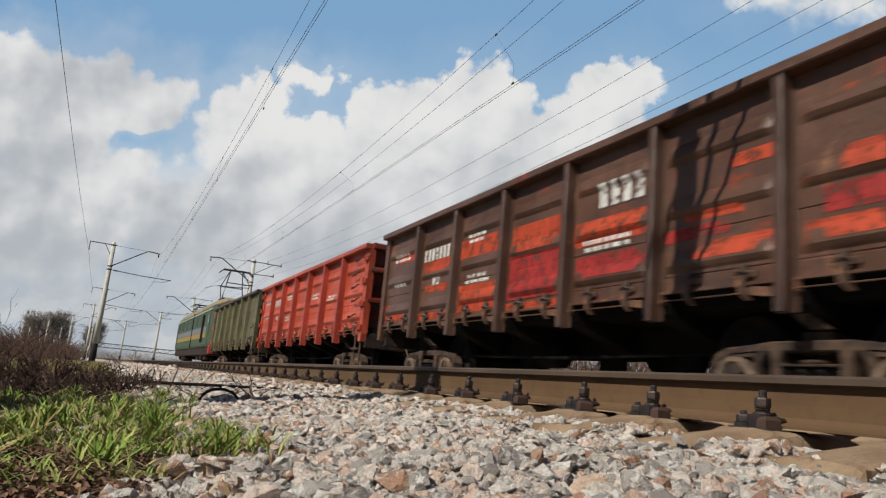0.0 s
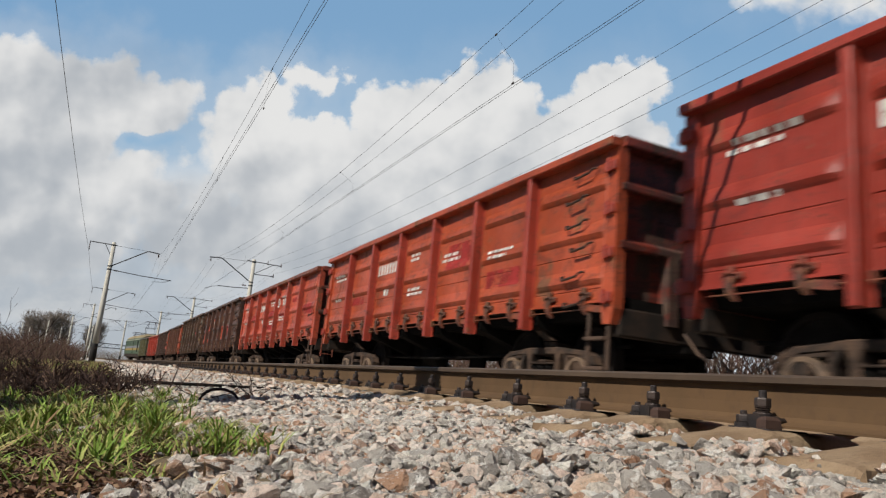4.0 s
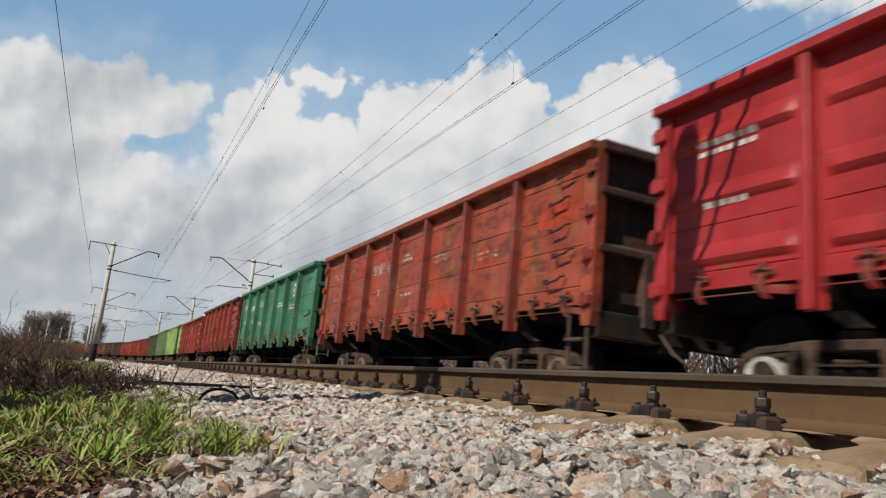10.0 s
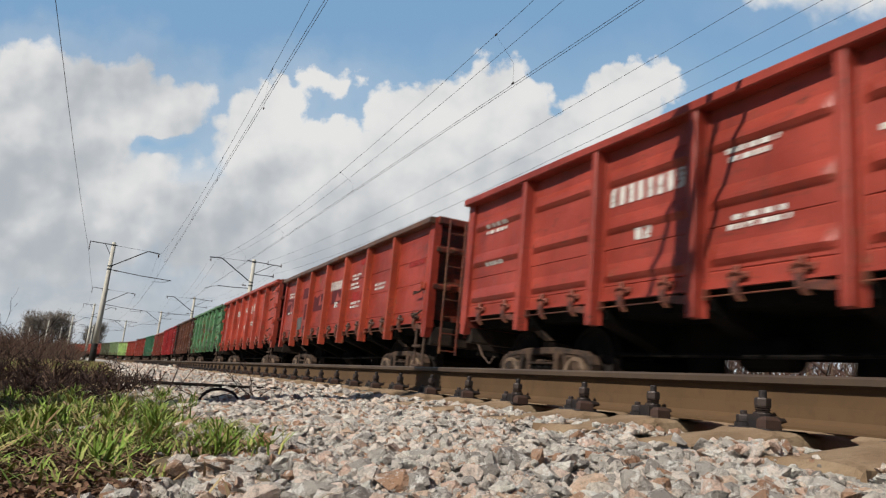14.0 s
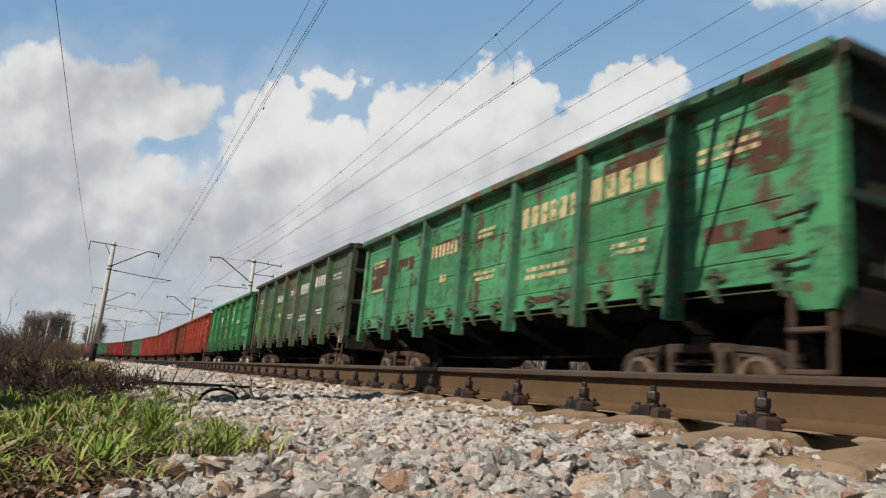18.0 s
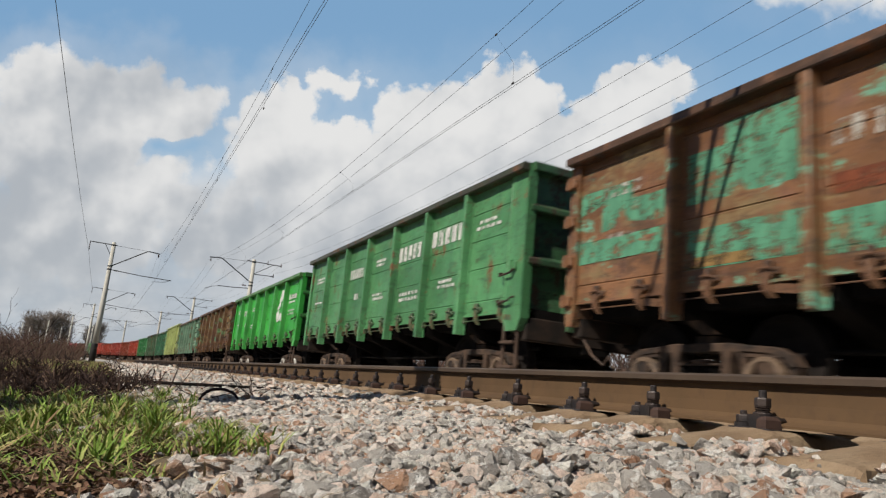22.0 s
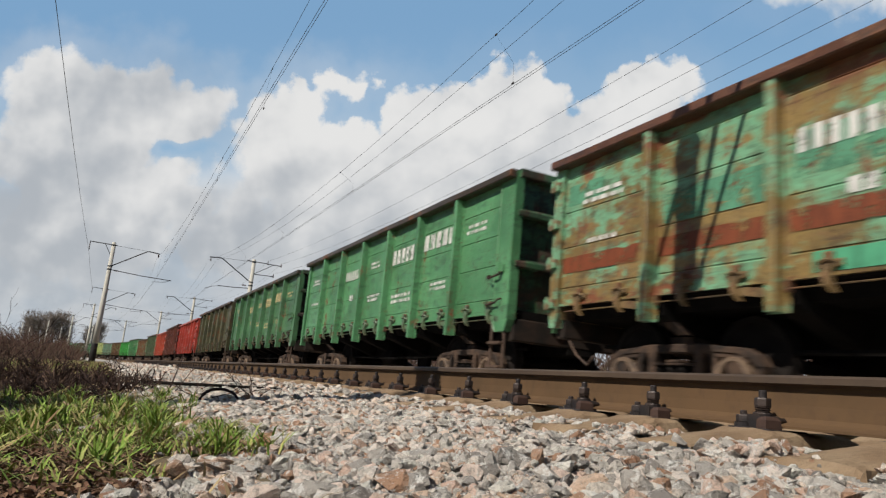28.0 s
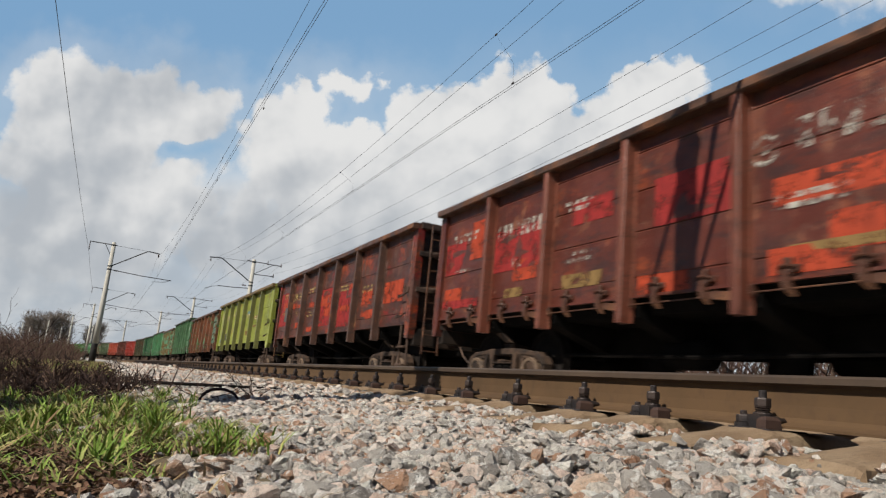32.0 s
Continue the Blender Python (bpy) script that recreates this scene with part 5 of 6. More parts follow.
def blots(r, count, bays=range(7), z0=1.15, z1=3.0, w=(0.15, 0.6), h=(0.1, 0.4)):
    out = []
    for _ in range(count):
        b = r.choice(list(bays))
        a, k, y = r.uniform(0.05, 0.6), r.uniform(*w), r.uniform(z0, z1)
        out.append((b, a, min(0.94, a + k), y, y + r.uniform(*h)))
    return out


# ---- the wagons, from the locomotive backwards ----
RED, ORANGE, DARK = (0.36, 0.045, 0.03), (0.43, 0.075, 0.03), (0.055, 0.03, 0.027)
TEAL, CRIMSON = (0.065, 0.35, 0.125), (0.36, 0.018, 0.028)
TRAIN = []


def W(kind, base, label, rust=0.25, **k):
    TRAIN.append(dict(kind=kind, base=base, label=label, rust=rust, top=k.pop("top", 3.50 if kind == "boarded" else 3.36), **k))


P, F, T = "pressed", "boarded", "twin"
q = random.Random(77)
W(F, (0.135, 0.14, 0.095), "dusty grey-green steel gondola wagon with pale post feet", 0.2, rim=DARK, marks=False, top=3.44)
W(P, (0.52, 0.088, 0.055), "orange-red steel gondola wagon with pressed sides and grab irons", 0.2, hooks=True, posts=RED)
W(P, (0.105, 0.052, 0.042), "sooty brown gondola wagon with many orange repainted patches", 0.3, alt=(0.26, 0.045, 0.015), worn=0.22, posts=(0.075, 0.04, 0.035), ink="", logo="letters", ring=False,
  patches={"orange": [(0, 0.3, 0.8, 2.55, 2.72), (1, 0.1, 0.9, 2.15, 2.4), (1, 0.2, 0.8, 1.75, 1.9), (2, 0.05, 0.95, 2.25, 2.6), (2, 0.05, 0.95, 1.25, 1.75), (3, 0.1, 0.9, 2.1, 2.55), (4, 0.05, 0.95, 1.95, 2.3), (5, 0.6, 0.95, 2.45, 2.6), (5, 0.3, 0.9, 1.5, 1.7), (5, 0.25, 0.7, 1.95, 2.05), (6, 0.3, 0.6, 2.1, 2.35), (6, 0.1, 0.9, 1.5, 1.7), (3, 0.0, 0.9, 1.15, 1.3), (1, 0.0, 0.9, 1.2, 1.35), (0, 0.1, 0.7, 1.25, 1.4)],
           "red": [(3, 0.05, 0.95, 1.35, 2.05), (4, 0.1, 0.9, 1.5, 1.8), (6, 0.2, 0.8, 1.75, 2.0), (5, 0.05, 0.6, 1.75, 1.9)]})
W(F, ORANGE, "faded orange-red flat-sided gondola wagon with rusty edges", 0.38, top=3.37, rim=DARK, posts=(0.12, 0.055, 0.04), patches={"red": [(1, 0.2, 0.9, 1.8, 2.2), (2, 0.2, 0.7, 2.0, 2.2), (5, 0.3, 0.6, 1.4, 1.6)], "orange": blots(q, 8)})
W(P, (0.10, 0.05, 0.035), "dirty brown gondola wagon with red and pale green patches", 0.5, alt2=(0.13, 0.17, 0.08), top=3.50, hooks=True, posts=(0.085, 0.05, 0.04),
  patches={"lgreen": [(0, 0.3, 0.9, 2.0, 2.45), (1, 0.2, 0.6, 2.1, 2.4), (2, 0.2, 0.7, 1.5, 1.8), (4, 0.3, 0.6, 2.2, 2.5), (0, 0.3, 0.9, 1.3, 1.5)], "red": [(0, 0.4, 0.8, 2.1, 2.3), (0, 0.4, 0.8, 1.7, 1.85), (1, 0.3, 0.9, 2.2, 2.5), (3, 0.2, 0.8, 1.6, 1.9), (5, 0.2, 0.9, 2.0, 2.4)], "ochre": blots(q, 6)})
W(P, (0.075, 0.035, 0.03), "soot-brown gondola wagon with red lettering patches", 0.45, top=3.45, alt=(0.24, 0.045, 0.015), worn=0.22, hooks=True, posts=(0.10, 0.045, 0.04), number=2,
  patches={"red": [(0, 0.4, 0.9, 2.1, 2.45), (1, 0.2, 0.9, 2.0, 2.15), (2, 0.6, 0.9, 1.7, 1.85), (3, 0.35, 0.85, 2.35, 2.75), (3, 0.3, 0.9, 1.65, 1.85), (1, 0.2, 0.7, 1.2, 1.35), (5, 0.2, 0.7, 1.7, 2.2)], "orange": [(0, 0.2, 0.9, 1.3, 2.0), (1, 0.1, 0.95, 2.1, 2.5), (1, 0.2, 0.9, 1.4, 1.6), (4, 0.1, 0.9, 1.5, 2.2), (2, 0.1, 0.4, 2.6, 2.8)]})
W(P, (0.52, 0.092, 0.060), "bright orange-red gondola wagon with pressed sides", 0.36, top=3.31, logo="letters", number=2, posts=(0.36, 0.05, 0.03), rim=(0.25, 0.06, 0.03),
  patches={"red": [(1, 0.2, 0.9, 2.05, 2.3), (3, 0.1, 0.6, 2.05, 2.3), (3, 0.1, 0.8, 1.55, 1.85), (4, 0.2, 0.8, 1.95, 2.1), (5, 0.2, 0.5, 2.4, 2.55), (6, 0.2, 0.7, 1.9, 2.2), (0, 0.2, 0.5, 1.3, 1.45)]})
W(P, (0.44, 0.08, 0.035), "orange-red gondola wagon with white numerals", 0.34, hooks=True, number=2, posts=RED, patches={"red": [(1, 0.1, 0.6, 1.8, 2.0), (4, 0.3, 0.9, 2.1, 2.6), (5, 0.2, 0.8, 1.6, 1.9)]})
W(P, (0.34, 0.04, 0.03), "red gondola wagon with pressed sides", 0.2, hooks=True)
W(F, (0.072, 0.118, 0.052), "grey-green dusty gondola wagon with bare posts", 0.12, marks=False, posts=(0.105, 0.115, 0.085), top=3.51)
W(F, (0.27, 0.42, 0.205), "light green gondola wagon with yellow stencils and rust", 0.34, ink="yellow", number=2, rustcol=(0.30, 0.13, 0.035), top=3.54, posts=(0.20, 0.33, 0.14), corner=0.16, locks=(0.25, 0.10, 0.06),
  patches={"dgreen": [(0, 0.3, 0.7, 1.9, 2.6), (1, 0.1, 0.95, 2.15, 2.5), (2, 0.1, 0.9, 2.3, 2.6), (3, 0.2, 0.8, 1.9, 2.6), (4, 0.25, 0.8, 1.95, 2.65), (5, 0.4, 0.8, 2.2, 2.7), (6, 0.3, 0.9, 1.4, 1.7), (1, 0.3, 0.6, 1.3, 1.55)], "plate": [(1, 0.0, 0.25, 1.35, 1.65)]})
W(T, (0.41, 0.63, 0.185), "fresh light-green gondola wagon with pressed sides", 0.06, rim=(0.22, 0.17, 0.09), handwheel=True, logo="ring", logobay=4, top=3.38, number=2, corner=0.22, patches={"plate": [(4, 0.55, 0.85, 1.45, 1.85)]})
W(P, (0.36, 0.052, 0.036), "dull red gondola wagon with a dark corner", 0.28, logo="letters", number=2, top=3.32, hooks=True, patches={"grey": [(1, 0.1, 0.5, 1.5, 1.95)], "red": blots(q, 5)})
W(P, (0.35, 0.045, 0.035), "red gondola wagon with cream lettering and scuffs", 0.42, rim=DARK, logo="letters", logobay=3, ink="yellow", hooks=True, top=3.51, number=1, patches={"maroon": blots(q, 3, h=(0.1, 0.2))})
W(F, (0.035, 0.235, 0.105), "emerald green flat-sided gondola wagon with a round emblem", 0.22, logo="ring", logobay=5, top=3.53, number=1, hooks=False, locks=(0.25, 0.27, 0.22), posts=(0.04, 0.19, 0.085), rustcol=(0.13, 0.07, 0.03), patches={"plate": [(1, 0.05, 0.35, 1.45, 1.75)]})
W(F, (0.41, 0.072, 0.042), "mottled red-brown gondola wagon with flaking paint", 0.55, hooks=True, top=3.44, number=2, rustcol=(0.16, 0.05, 0.02), posts=(0.26, 0.045, 0.035), patches={"orange": blots(q, 9)})
W(P, CRIMSON, "crimson freshly painted gondola wagon with pressed sides", 0.03, hooks=True, top=3.48, number=2, limed=True, locks=(0.3, 0.02, 0.03), patches={"dark": [(4, 0.4, 0.6, 1.4, 1.7)], "orange": [(0, 0.1, 0.35, 2.75, 2.9)]})
W(P, (0.09, 0.043, 0.034), "dark brown gondola wagon with orange and maroon patches", 0.4, alt=(0.25, 0.036, 0.016), worn=0.30, hooks=True, top=3.50, number=2, ink="yellow", posts=(0.15, 0.06, 0.045),
  patches={"maroon": [(0, 0.2, 0.9, 1.9, 2.4), (3, 0.1, 0.95, 2.2, 2.65), (1, 0.2, 0.9, 1.25, 1.45)], "orange": [(0, 0.3, 0.7, 1.6, 1.8), (1, 0.05, 0.95, 2.15, 2.45), (1, 0.3, 0.95, 1.6, 2.0), (2, 0.3, 0.7, 1.7, 2.1), (2, 0.05, 0.9, 1.35, 1.55), (3, 0.05, 0.9, 1.5, 1.95), (4, 0.1, 0.8, 1.9, 2.4), (5, 0.1, 0.9, 1.5, 2.2), (0, 0.1, 0.9, 1.2, 1.35)]})
W(P, (0.10, 0.31, 0.12), "worn green gondola wagon with rusty ridges and grey patches", 0.45, hooks=True, top=3.51, number=2, corner=0.16, rustcol=(0.105, 0.052, 0.022), patches={"grey": [(0, 0.3, 0.9, 2.0, 2.35), (1, 0.1, 0.9, 2.1, 2.45), (2, 0.1, 0.95, 2.1, 2.4), (3, 0.2, 0.9, 1.95, 2.4), (4, 0.15, 0.85, 2.15, 2.45), (5, 0.3, 0.75, 2.1, 2.4), (3, 0.2, 0.8, 1.3, 1.55), (4, 0.2, 0.8, 1.35, 1.6)], "red": [(3, 0.2, 0.5, 2.1, 2.35), (6, 0.3, 0.5, 1.5, 1.7)]})
W(F, (0.43, 0.062, 0.045), "orange-red gondola wagon with white stencils and grab irons", 0.22, logo="letters", hooks=True, top=3.48, number=2, patches={"grey": [(4, 0.65, 0.85, 1.45, 1.75)]})
W(F, (0.34, 0.040, 0.027), "bright orange gondola wagon with maroon patches", 0.22, top=3.33, rim=(0.12, 0.06, 0.04), number=3, posts=(0.40, 0.06, 0.03), patches={"maroon": [(0, 0.15, 0.75, 2.0, 2.5), (1, 0.3, 0.95, 2.4, 2.75), (1, 0.5, 0.95, 1.7, 2.2), (2, 0.1, 0.9, 1.9, 2.4), (3, 0.2, 0.8, 2.0, 2.4), (1, 0.5, 0.95, 1.3, 1.5)], "grey": [(1, 0.05, 0.4, 1.4, 1.8)], "red": blots(q, 5)})
W(P, (0.35, 0.05, 0.04), "red gondola wagon with white numerals and pressed sides", 0.14, logo="ring", logobay=4, number=2, top=3.35)
W(F, (0.30, 0.06, 0.035), "brown-red gondola wagon with flaking paint", 0.45, hooks=True, number=2, top=3.32, rustcol=(0.15, 0.05, 0.02), patches={"orange": blots(q, 6)})
W(P, (0.40, 0.06, 0.035), "orange-red gondola wagon with pressed sides", 0.2, hooks=True, number=2, top=3.34)
W(P, (0.025, 0.22, 0.05), "clean green gondola wagon with a round emblem", 0.1, logo="ring", logobay=4, number=2, top=3.47, corner=0.28, limed=True, patches={"plate": [(4, 0.6, 0.85, 1.4, 1.75)], "orange": [(3, 0.2, 0.5, 1.7, 1.9)]})
W(F, (0.075, 0.12, 0.05), "dark green gondola wagon with rust strips and bold white blocks", 0.42, alt=(0.055, 0.13, 0.04), worn=0.42, alt2=(0.06, 0.042, 0.03), logo="words", number=2, top=3.58, rim=(0.05, 0.045, 0.04), posts=(0.06, 0.155, 0.06), corner=0.2, rustcol=(0.07, 0.04, 0.028), patches={"lime": [(0, 0.1, 0.6, 1.5, 2.5), (2, 0.06, 0.45, 1.3, 2.4), (1, 0.25, 0.95, 1.25, 1.9), (0, 0.5, 0.8, 2.7, 2.85), (1, 0.1, 0.9, 2.15, 2.5), (2, 0.7, 0.95, 2.9, 3.05)], "rust": [(1, 0.1, 0.3, 1.3, 1.6)]})
W(F, TEAL, "teal green gondola wagon with broad rust blotches", 0.46, logo="words", number=2, top=3.41, corner=0.24, rustcol=(0.058, 0.026, 0.017), rim=(0.06, 0.24, 0.11), posts=(0.035, 0.20, 0.085), ink="yellow", patches={"brown": [(6, 0.35, 0.8, 2.45, 2.85), (6, 0.5, 0.9, 2.3, 2.6), (6, 0.2, 0.5, 1.65, 1.85), (6, 0.45, 0.85, 1.5, 1.7), (5, 0.2, 0.8, 2.8, 3.05), (0, 0.2, 0.6, 2.1, 2.7), (0, 0.5, 0.85, 2.4, 2.8), (1, 0.1, 0.6, 2.35, 2.65), (2, 0.2, 0.9, 2.55, 2.75), (6, 0.55, 0.95, 2.9, 3.1), (4, 0.3, 0.9, 1.25, 1.35)], "bright": blots(q, 4, w=(0.1, 0.3))})
W(F, (0.455, 0.555, 0.18), "pale yellow-green gondola wagon with flat sides", 0.12, top=3.53, number=4, marks=True, corner=0.26, posts=(0.41, 0.50, 0.16), rustcol=(0.30, 0.15, 0.05), patches={"lgreen": [(1, 0.05, 0.95, 3.0, 3.25)], "plate": [(1, 0.1, 0.3, 1.35, 1.65)]})
W(F, (0.19, 0.40, 0.235), "faded mint gondola wagon with a rust-red band", 0.38, logo="wedge", number=1, top=3.35, hooks=True, rim=(0.13, 0.07, 0.045), rustcol=(0.26, 0.16, 0.07), posts=(0.17, 0.33, 0.2), patches={"rust": [(b, 0.02, 0.98, 1.72, 1.93) for b in range(6)] + [(b, 0.03, 0.97, 1.12, 1.34) for b in (0, 2, 3, 5)] + [(6, 0.02, 0.3, 1.72, 1.93), (6, 0.75, 0.95, 1.75, 1.98)], "mint": blots(q, 5, z0=2.0)})
W(F, (0.135, 0.068, 0.034), "rust-brown gondola wagon with ochre and green remnants", 0.40, alt=(0.17, 0.105, 0.042), worn=0.55, alt2=(0.14, 0.27, 0.12), number=2, top=3.38, hooks=True, rim=(0.12, 0.06, 0.04), rustcol=(0.085, 0.038, 0.02), patches={"mint": [(2, 0.2, 0.8, 2.2, 2.6), (3, 0.3, 0.9, 2.0, 2.5), (3, 0.1, 0.4, 1.3, 1.5), (4, 0.05, 0.4, 1.5, 1.7), (5, 0.05, 0.95, 1.15, 1.3), (1, 0.2, 0.7, 1.7, 1.9)], "rust": [(4, 0.2, 0.9, 1.85, 1.97), (5, 0.2, 0.9, 1.8, 1.95), (1, 0.1, 0.9, 1.9, 2.1)], "ochre": blots(q, 8)})
W(F, (0.025, 0.42, 0.04), "vivid green gondola wagon with a large white triangle sign", 0.07, logo="triangle", number=1, top=3.36, corner=0.2, limed=True, rim=(0.09, 0.26, 0.06), posts=(0.035, 0.34, 0.045), locks=(0.08, 0.28, 0.06))
W(F, (0.075, 0.30, 0.10), "green gondola wagon with bold white blocks and scuffs", 0.26, logo="words", number=2, top=3.58, corner=0.26, rim=(0.05, 0.06, 0.04))
W(F, (0.24, 0.12, 0.07), "brown rusty gondola wagon with turquoise remnants", 0.38, alt=(0.22, 0.15, 0.07), worn=0.42, alt2=(0.14, 0.36, 0.24), number=2, top=3.29, hooks=True, rim=(0.10, 0.055, 0.04), rustcol=(0.11, 0.05, 0.03), patches={"mint": [(0, 0.05, 0.6, 2.4, 2.7), (0, 0.3, 0.95, 2.1, 2.45), (1, 0.1, 0.95, 1.4, 1.85), (1, 0.1, 0.9, 2.15, 2.75), (1, 0.4, 0.9, 2.7, 3.0), (2, 0.05, 0.95, 1.35, 1.75), (4, 0.1, 0.9, 2.1, 2.5), (3, 0.2, 0.9, 1.9, 2.5), (5, 0.1, 0.9, 1.7, 2.9), (6, 0.1, 0.7, 1.5, 2.8), (0, 0.05, 0.9, 1.7, 2.0)], "rust": [(2, 0.1, 0.9, 1.9, 2.1), (4, 0.1, 0.9, 1.8, 2.0)], "ochre": blots(q, 5)})
W(F, (0.105, 0.19, 0.062), "olive green gondola wagon with bold white blocks and brown stains", 0.38, logo="words", number=2, top=3.55, corner=0.26, rim=(0.09, 0.055, 0.04), posts=(0.08, 0.145, 0.055), rustcol=(0.10, 0.055, 0.03), patches={"soot": [(4, 0.1, 0.95, 1.4, 1.65), (4, 0.7, 0.95, 1.6, 2.2), (2, 0.1, 0.5, 1.3, 1.5)]})
W(P, (0.47, 0.085, 0.055), "red-orange gondola wagon with pressed sides and a green patch", 0.22, hooks=True, number=1, top=3.37, patches={"lgreen": [(3, 0.35, 0.85, 1.5, 1.9)], "grey": [(1, 0.1, 0.35, 1.4, 1.65)]})
W(F, (0.17, 0.04, 0.025), "dark maroon gondola wagon with scorched orange paint", 0.5, alt=(0.25, 0.048, 0.015), worn=0.3, hooks=True, number=1, ink="yellow", top=3.51, rim=(0.07, 0.045, 0.04), posts=(0.16, 0.045, 0.035), rustcol=(0.06, 0.03, 0.025), patches={"orange": blots(q, 12, z1=2.2), "red": blots(q, 4)})
W(P, (0.43, 0.055, 0.045), "red gondola wagon with grey label patches and pressed sides", 0.15, logo="letters", number=2, top=3.31, hooks=True, patches={"grey": [(0, 0.4, 0.8, 1.95, 2.35), (1, 0.2, 0.7, 2.3, 2.5), (3, 0.3, 0.8, 1.7, 2.6), (5, 0.0, 0.5, 1.4, 2.0), (1, 0.5, 0.9, 1.4, 1.6)]})
W(F, (0.075, 0.085, 0.05), "sooty olive-brown gondola wagon", 0.4, number=2, top=3.45, rim=DARK)
W(F, (0.055, 0.20, 0.07), "green gondola wagon with cream blocks", 0.28, logo="words", ink="yellow", number=2, top=3.49, corner=0.2, rim=(0.05, 0.05, 0.04))
W(F, (0.08, 0.30, 0.11), "green gondola wagon with white blocks and small rust stains", 0.28, logo="words", number=2, top=3.56, corner=0.24, rim=(0.06, 0.045, 0.035))
W(F, (0.26, 0.19, 0.085), "rusty ochre gondola wagon with mint remnants", 0.36, number=2, top=3.34, hooks=True, rim=(0.13, 0.055, 0.04), alt=(0.16, 0.36, 0.21), worn=0.66, alt2=(0.20, 0.065, 0.03), patches={"rust": [(b, 0.02, 0.98, 1.62, 1.85) for b in range(3)] + [(4, 0.05, 0.95, 1.5, 1.9), (6, 0.1, 0.9, 1.5, 1.7)], "mint": [(1, 0.1, 0.95, 2.0, 2.4), (2, 0.1, 0.95, 2.15, 2.6), (0, 0.1, 0.5, 2.6, 2.9), (3, 0.1, 0.9, 2.3, 2.6)], "bright": [(2, 0.2, 0.9, 1.2, 1.4), (5, 0.3, 0.9, 2.4, 2.7)]})
W(F, (0.085, 0.235, 0.085), "green gondola wagon with brown upper stains and white blocks", 0.34, logo="words", number=1, top=3.56, corner=0.26, rim=(0.05, 0.10, 0.05), rustcol=(0.06, 0.04, 0.03), patches={"soot": [(0, 0.02, 0.98, 2.95, 3.4), (1, 0.02, 0.98, 2.5, 3.4), (3, 0.02, 0.6, 2.9, 3.4), (4, 0.02, 0.98, 3.0, 3.4), (4, 0.1, 0.6, 1.6, 2.1), (2, 0.3, 0.8, 1.3, 1.6)]})
W(F, (0.24, 0.095, 0.055), "red-brown gondola wagon with fresh green squares", 0.4, tables=[(6, 0.1, 0.6, 1.55, 3.05, 10)], alt=(0.18, 0.11, 0.04), worn=0.3, alt2=(0.07, 0.15, 0.06), number=2, top=3.29, hooks=True, rim=(0.09, 0.045, 0.035), rustcol=(0.10, 0.04, 0.022), patches={"dgreen": [(0, 0.1, 0.9, 2.1, 2.5), (1, 0.1, 0.95, 2.15, 2.55), (2, 0.1, 0.95, 2.1, 2.5), (3, 0.1, 0.95, 2.15, 2.6), (0, 0.05, 0.5, 1.7, 2.0)], "sage": [(6, 0.04, 0.9, 1.3, 3.15)], "bright": [(2, 0.05, 0.95, 1.4, 1.85), (4, 0.05, 0.95, 1.35, 1.75), (0, 0.5, 0.8, 1.4, 1.6)], "ochre": [(1, 0.05, 0.95, 1.3, 1.6), (3, 0.1, 0.9, 1.5, 1.7)]})
W(F, (0.33, 0.40, 0.048), "yellow-green gondola wagon with a solid floor", 0.2, alt=(0.24, 0.19, 0.06), worn=0.15, ink="yellow", number=1, stretch=1.062, hatches=False, top=3.41, corner=0.2, rim=(0.22, 0.15, 0.05), posts=(0.15, 0.17, 0.06), rustcol=(0.22, 0.09, 0.03), patches={"blue": [(3, 0.6, 0.95, 2.2, 2.5), (4, 0.2, 0.7, 2.45, 2.6), (0, 0.3, 0.7, 1.3, 1.5)], "plate": [(1, 0.1, 0.35, 1.4, 1.75)], "ochre": [(5, 0.1, 0.9, 2.2, 2.3), (5, 0.1, 0.9, 1.8, 1.9), (4, 0.2, 0.5, 1.5, 1.7), (4, 0.55, 0.9, 1.6, 1.68)]})
W(F, (0.11, 0.034, 0.022), "scorched dark red gondola wagon with bright orange patches", 0.5, alt=(0.30, 0.05, 0.015), worn=0.42, alt2=(0.24, 0.02, 0.015), number=1, ink="yellow", hatches=False, top=3.36, rim=(0.10, 0.045, 0.035), posts=(0.09, 0.045, 0.038), rustcol=(0.07, 0.03, 0.022), patches={"red": [(0, 0.1, 0.7, 1.6, 2.8), (3, 0.05, 0.9, 1.4, 2.5), (4, 0.1, 0.9, 1.3, 2.3)], "orange": blots(q, 14, z1=2.4) + [(3, 0.1, 0.9, 2.0, 2.3), (6, 0.1, 0.7, 1.7, 2.2)], "grey": [(0, 0.5, 0.92, 1.75, 2.25)]})
